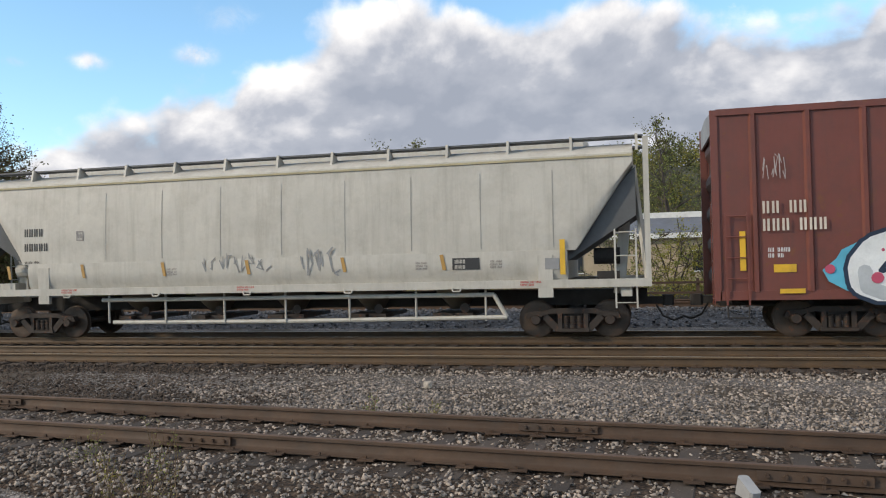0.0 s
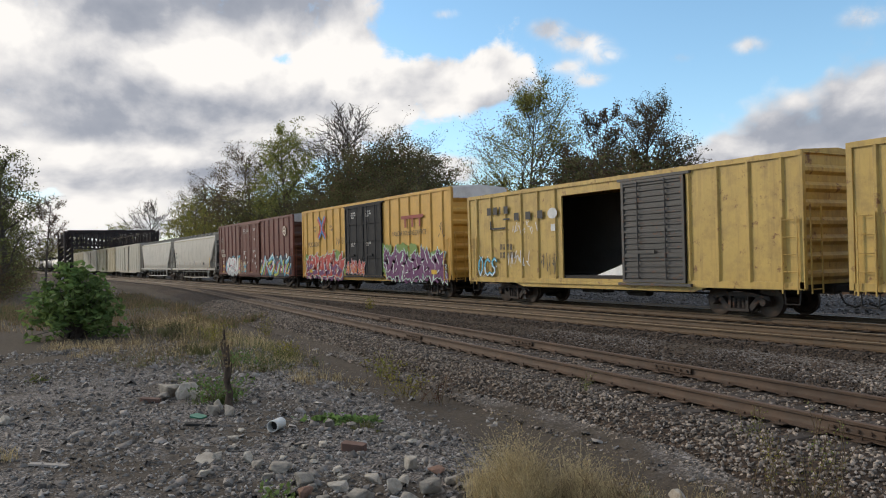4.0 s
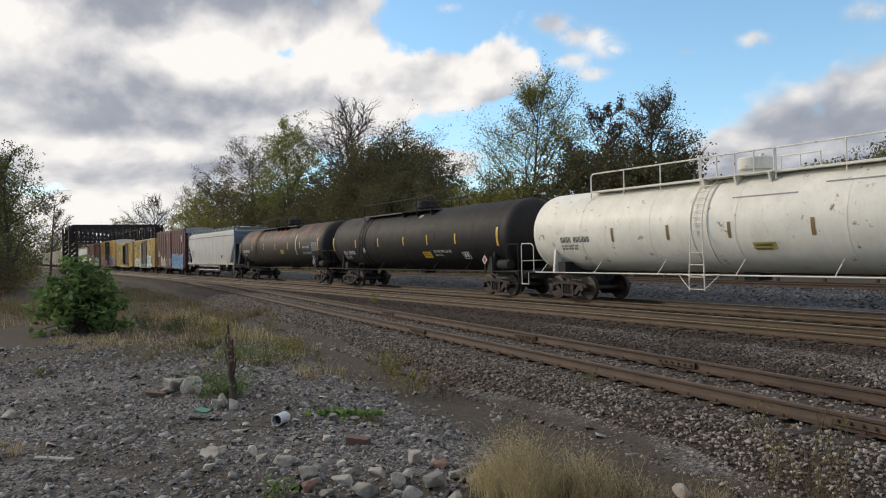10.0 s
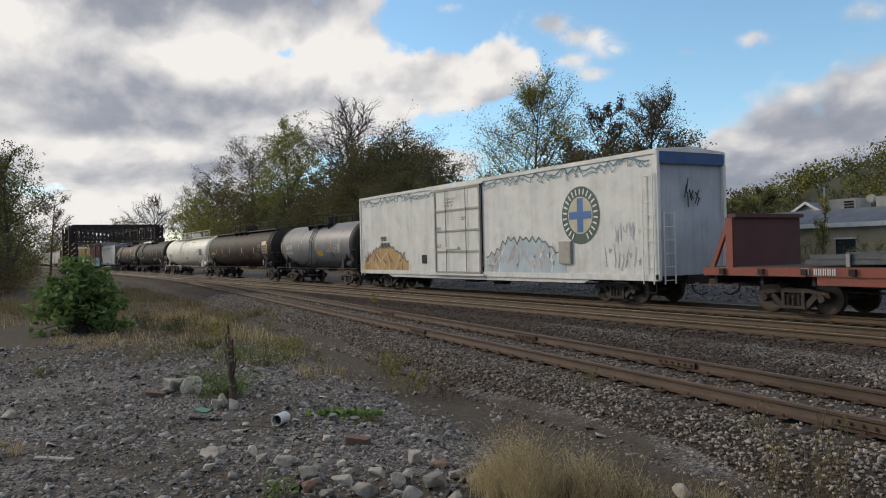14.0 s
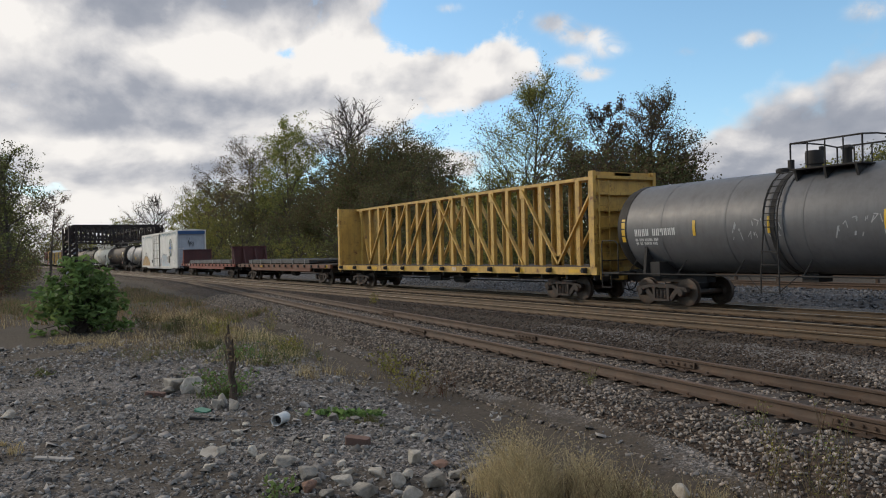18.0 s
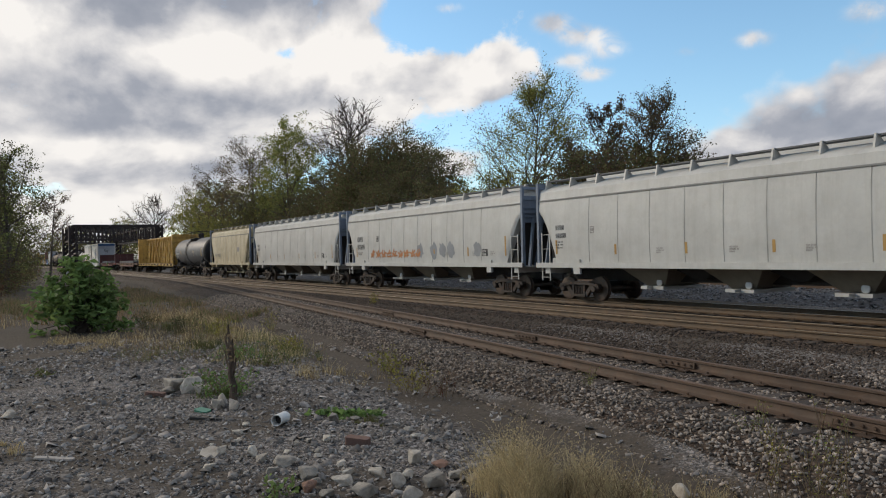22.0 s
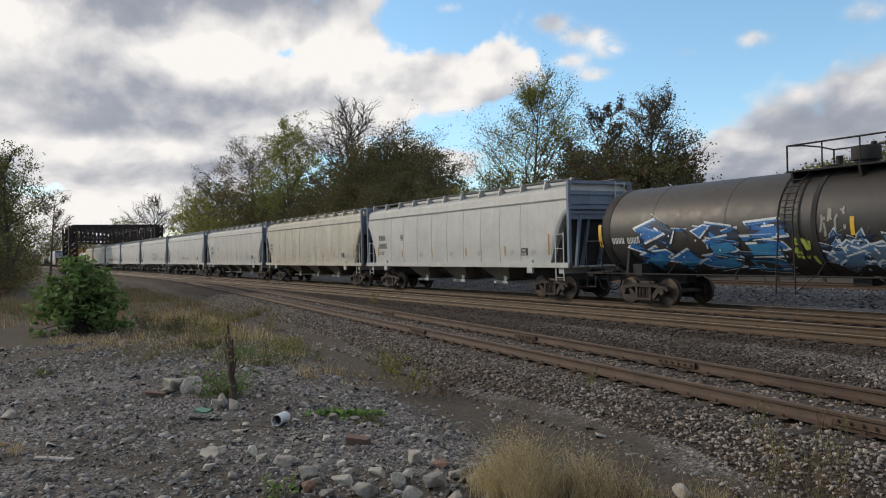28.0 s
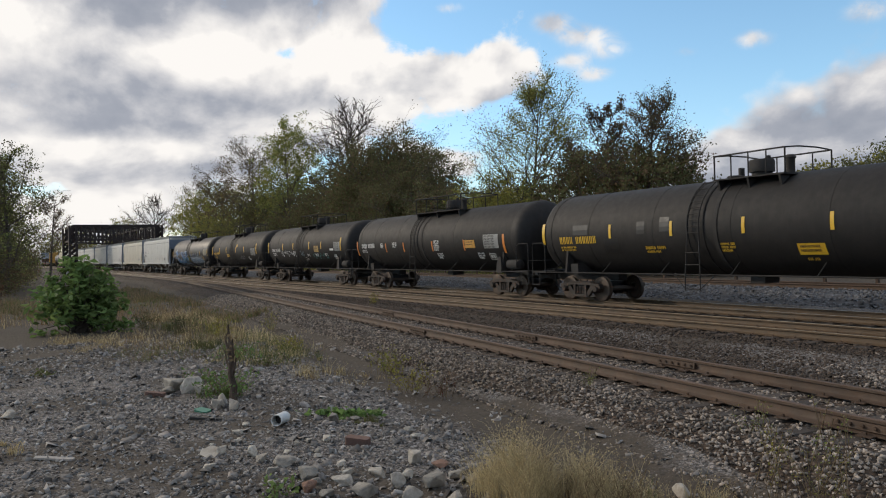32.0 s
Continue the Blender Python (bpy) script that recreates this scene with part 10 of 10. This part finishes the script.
    for i, (x, y, rx, ry, n, h, m, lab) in enumerate(((-23.8, 2.4, 2.2, 0.7, 700, 0.3, DRY, "pale dry grass before the bush"), (-22.6, 4.6, 2.4, 1.2, 800, 0.55, STRAW, "brown dry grass on the lot"), (-21.5, 6.6, 2.2, 1.0, 800, 0.45, DRY, "dry grass below the ballast bank"),
                                                (-28.5, 6.3, 3.2, 1.2, 900, 0.5, DRY, "tawny grass further along the bank"), (-17.2, 5.2, 1.6, 0.8, 500, 0.35, GRASS, "green grass on the lot's edge"), (-19.8, 3.6, 1.6, 0.8, 400, 0.3, STRAW, "short brown grass on the lot"), (-34, 4.0, 4, 2.5, 1100, 0.6, STRAW, "brown weeds beyond the bush"),
                                                (-33, -1.0, 3.5, 1.6, 800, 0.7, STRAW, "brown weeds beside the bush"), (-45, 3.5, 7, 4, 2200, 0.7, STRAW, "rough brown grass towards the thicket"), (-14.5, 5.9, 1.2, 0.6, 300, 0.3, DRY, "sparse dry grass on the dirt"), (-10.9, 0.05, 0.3, 0.25, 120, 0.3, DRY, "pale dry grass stalks on the gravel"))):
        tuft("dry_grass_patch", lab, x, y, rx * 1.15, ry * 1.25, int(n * 2.2), h * 1.2, m, 30 + i, 0.009 if x > -25 else 0.016, 0.8, n // 4, (STRAW, DRY, GRASS)[i % 3])
    for i, (x, y, rx, ry, n, h, m, m2, lab) in enumerate(((-33, 8.2, 4.5, 1.2, 1500, 0.5, STRAW, GRASS, "mixed brown and green grass along the ballast"), (-44, 8.4, 6, 1.8, 1800, 0.6, STRAW, L_DARK, "dark weedy grass along the siding"), (-58, 8.0, 8, 2.2, 1600, 0.7, STRAW, L_DARK, "dark weedy grass towards the bridge"),
                                                       (-38, 1.2, 5, 2.0, 1500, 0.7, STRAW, L_DARK, "dark dead weeds behind the bush"), (-25.6, 5.6, 2.2, 1.2, 700, 0.5, GRASS, L_DARK, "green weeds on the lot"), (-20.5, 4.9, 1.2, 0.8, 420, 0.55, L_DARK, GRASS, "dark green weeds on the lot"), (-18.2, 6.3, 1.6, 0.6, 420, 0.35, GRASS, DRY, "green and dry grass below the bank"))):
        tuft("weedy_grass_patch", lab, x, y, rx, ry, n, h, m, 70 + i, 0.014 if x > -27 else 0.026, 0.8, n // 4, m2)
    zb = lambda x, y: ballast_z(x, y)
    weed("yellow-green weed on the ballast bank", -12.0, 6.2, 0.55, 22, L_YELLOW, 51, 0.05, 0.3, zb(-12.0, 6.9))
    weed("reddish weed on the ballast bank", -11.3, 6.4, 0.4, 14, L_RED, 52, 0.04, 0.25, zb(-11.3, 6.9))
    weed("tall green weed beside the siding", -24.6, 7.8, 0.75, 14, L_YELLOW, 53, 0.06, 0.15)
    weed("thin weed by the siding rail", -4.7, 6.9, 0.7, 9, L_GREEN, 54, 0.03, 0.22, -0.3)
    weed("thin reddish weed on the bank", -4.9, 6.45, 0.6, 10, L_YELLOW, 55, 0.03, 0.25, -0.4)
    weed("small yellow-green plant by the main line", -30.0, 14.0, 0.55, 10, L_YELLOW, 56, 0.07, 0.12, -0.25)
    weed("pale dry weed between the siding rails", -3.6, 9.9, 0.4, 8, L_GREEN, 57, 0.03, 0.12, -0.22)
    weed("small weed between the siding rails", -2.8, 9.85, 0.28, 8, L_GREEN, 58, 0.035, 0.2, -0.22)
    weed("thin green weed by the siding", -6.0, 7.4, 0.35, 7, L_GREEN, 59, 0.03, 0.12, -0.22)
    weed("thin green weed by the siding", -9.3, 7.9, 0.35, 7, L_GREEN, 60, 0.03, 0.12, -0.22)


def build_litter():
    p = thing("plastic_pipe", "short white plastic pipe lying on the gravel", "pipe", at=pose(-10.38, 3.47, ground_z(-10.38, 3.47) + 0.07, 0, -4, 323))
    b = Solid()
    n = 20
    o = [(0.0, 0.075), (0.36, 0.075), (0.36, 0.066), (0.01, 0.066)]
    b.lathe(o, True, n)
    me = b.mesh("tube", surface("white_plastic", (0.68, 0.68, 0.66), rough=0.4, spread=0.08, stain=0.25, bump=0), True)
    part("tube", me, None, p)
    # black plug that stands for the darkness inside the tube
    part("bore", Solid().lathe([(0.16, 0.0655), (0.2, 0.0655)], True, n), surface("pipe_shade_black", (0.01, 0.01, 0.01), bump=0), p)
    z = ground_z(-10.1, 0.63)
    tagged(part("board", Solid().slab(-0.24, 0.24, -0.045, 0.045, 0.0, 0.022), surface("weathered_board", (0.33, 0.3, 0.27), rough=0.9, scale=4), at=pose(-10.1, 0.63, z + 0.005, 0, 2, 52)), "weathered grey board lying on the gravel", "board")
    tagged(part("broken_brick", Solid().slab(-0.15, 0.15, -0.06, 0.06, 0.0, 0.1, 0.02), surface("brick_red", (0.15, 0.085, 0.065), rough=0.9, scale=5, stain=0.4), at=pose(-8.7, 3.8, ground_z(-8.7, 3.8) - 0.01, 5, 3, 40)), "broken dark red brick on the gravel", "brick")
    tagged(part("broken_brick", Solid().slab(-0.16, 0.16, -0.06, 0.06, 0.0, 0.08, 0.02), MATS["brick_red"], at=pose(-13.6, 2.35, ground_z(-13.6, 2.35), 3, 6, 60)), "flat red brick beside the rocks", "brick")
    tagged(part("stone_slab", Solid().slab(-0.14, 0.14, -0.1, 0.1, 0.0, 0.04, 0.05), ROCK, at=pose(-9.2, 2.2, ground_z(-9.2, 2.2), 18, 8, 20)), "flat pale slab leaning on the gravel", "stone")
    tagged(part("plastic_scrap", Solid().slab(-0.12, 0.12, -0.08, 0.08, 0.0, 0.03, 0.03), surface("green_plastic", (0.03, 0.16, 0.1), rough=0.4), at=pose(-11.8, 2.7, ground_z(-11.8, 2.7), 4, 6, 30)), "scrap of green plastic among the rocks", "litter")
    tagged(part("timber_offcut", Solid().slab(-0.24, 0.24, -0.03, 0.03, 0.0, 0.03), DARK, at=pose(-11.2, 2.6, ground_z(-11.2, 2.6), 0, 3, 50)), "dark timber offcut on the gravel", "timber")
    tagged(part("marker_stub", Solid().slab(-0.05, 0.05, -0.13, 0.13, -0.1, 0.12, 0.02), surface("grey_concrete", (0.3, 0.3, 0.3)), at=pose(0.82, 7.2, -0.2, 20, 0, 20)), "grey metal stub standing in the ballast", "stub")


build_stones()
build_rocks()
build_plants()
build_litter()


# ---------------------------------------------------------------- movement
def motions():
    """The train runs west at an even pace; its wheels roll with it."""
    for car, s in TRAIN:
        walk(car, [(t, pose(s - SPEED * t, Y_TRAIN, 0)) for t in (0.0, 8.0, 16.0, 24.0, 32.0)])
    turn = -math.degrees(SPEED / FPS / 0.432)
    first = {}
    for w, side in WHEELSETS:
        if side not in first:
            walk(w, [(i / FPS, pose(side * 0.86, 0, 0.432, 0, turn * i, 0)) for i in range(32 * FPS + 1)])
            first[side] = w
        else:
            w.rotation_mode = "QUATERNION"
            keys = w.animation_data_create()
            keys.action = first[side].animation_data.action
            keys.action_slot = first[side].animation_data.action_slot


motions()
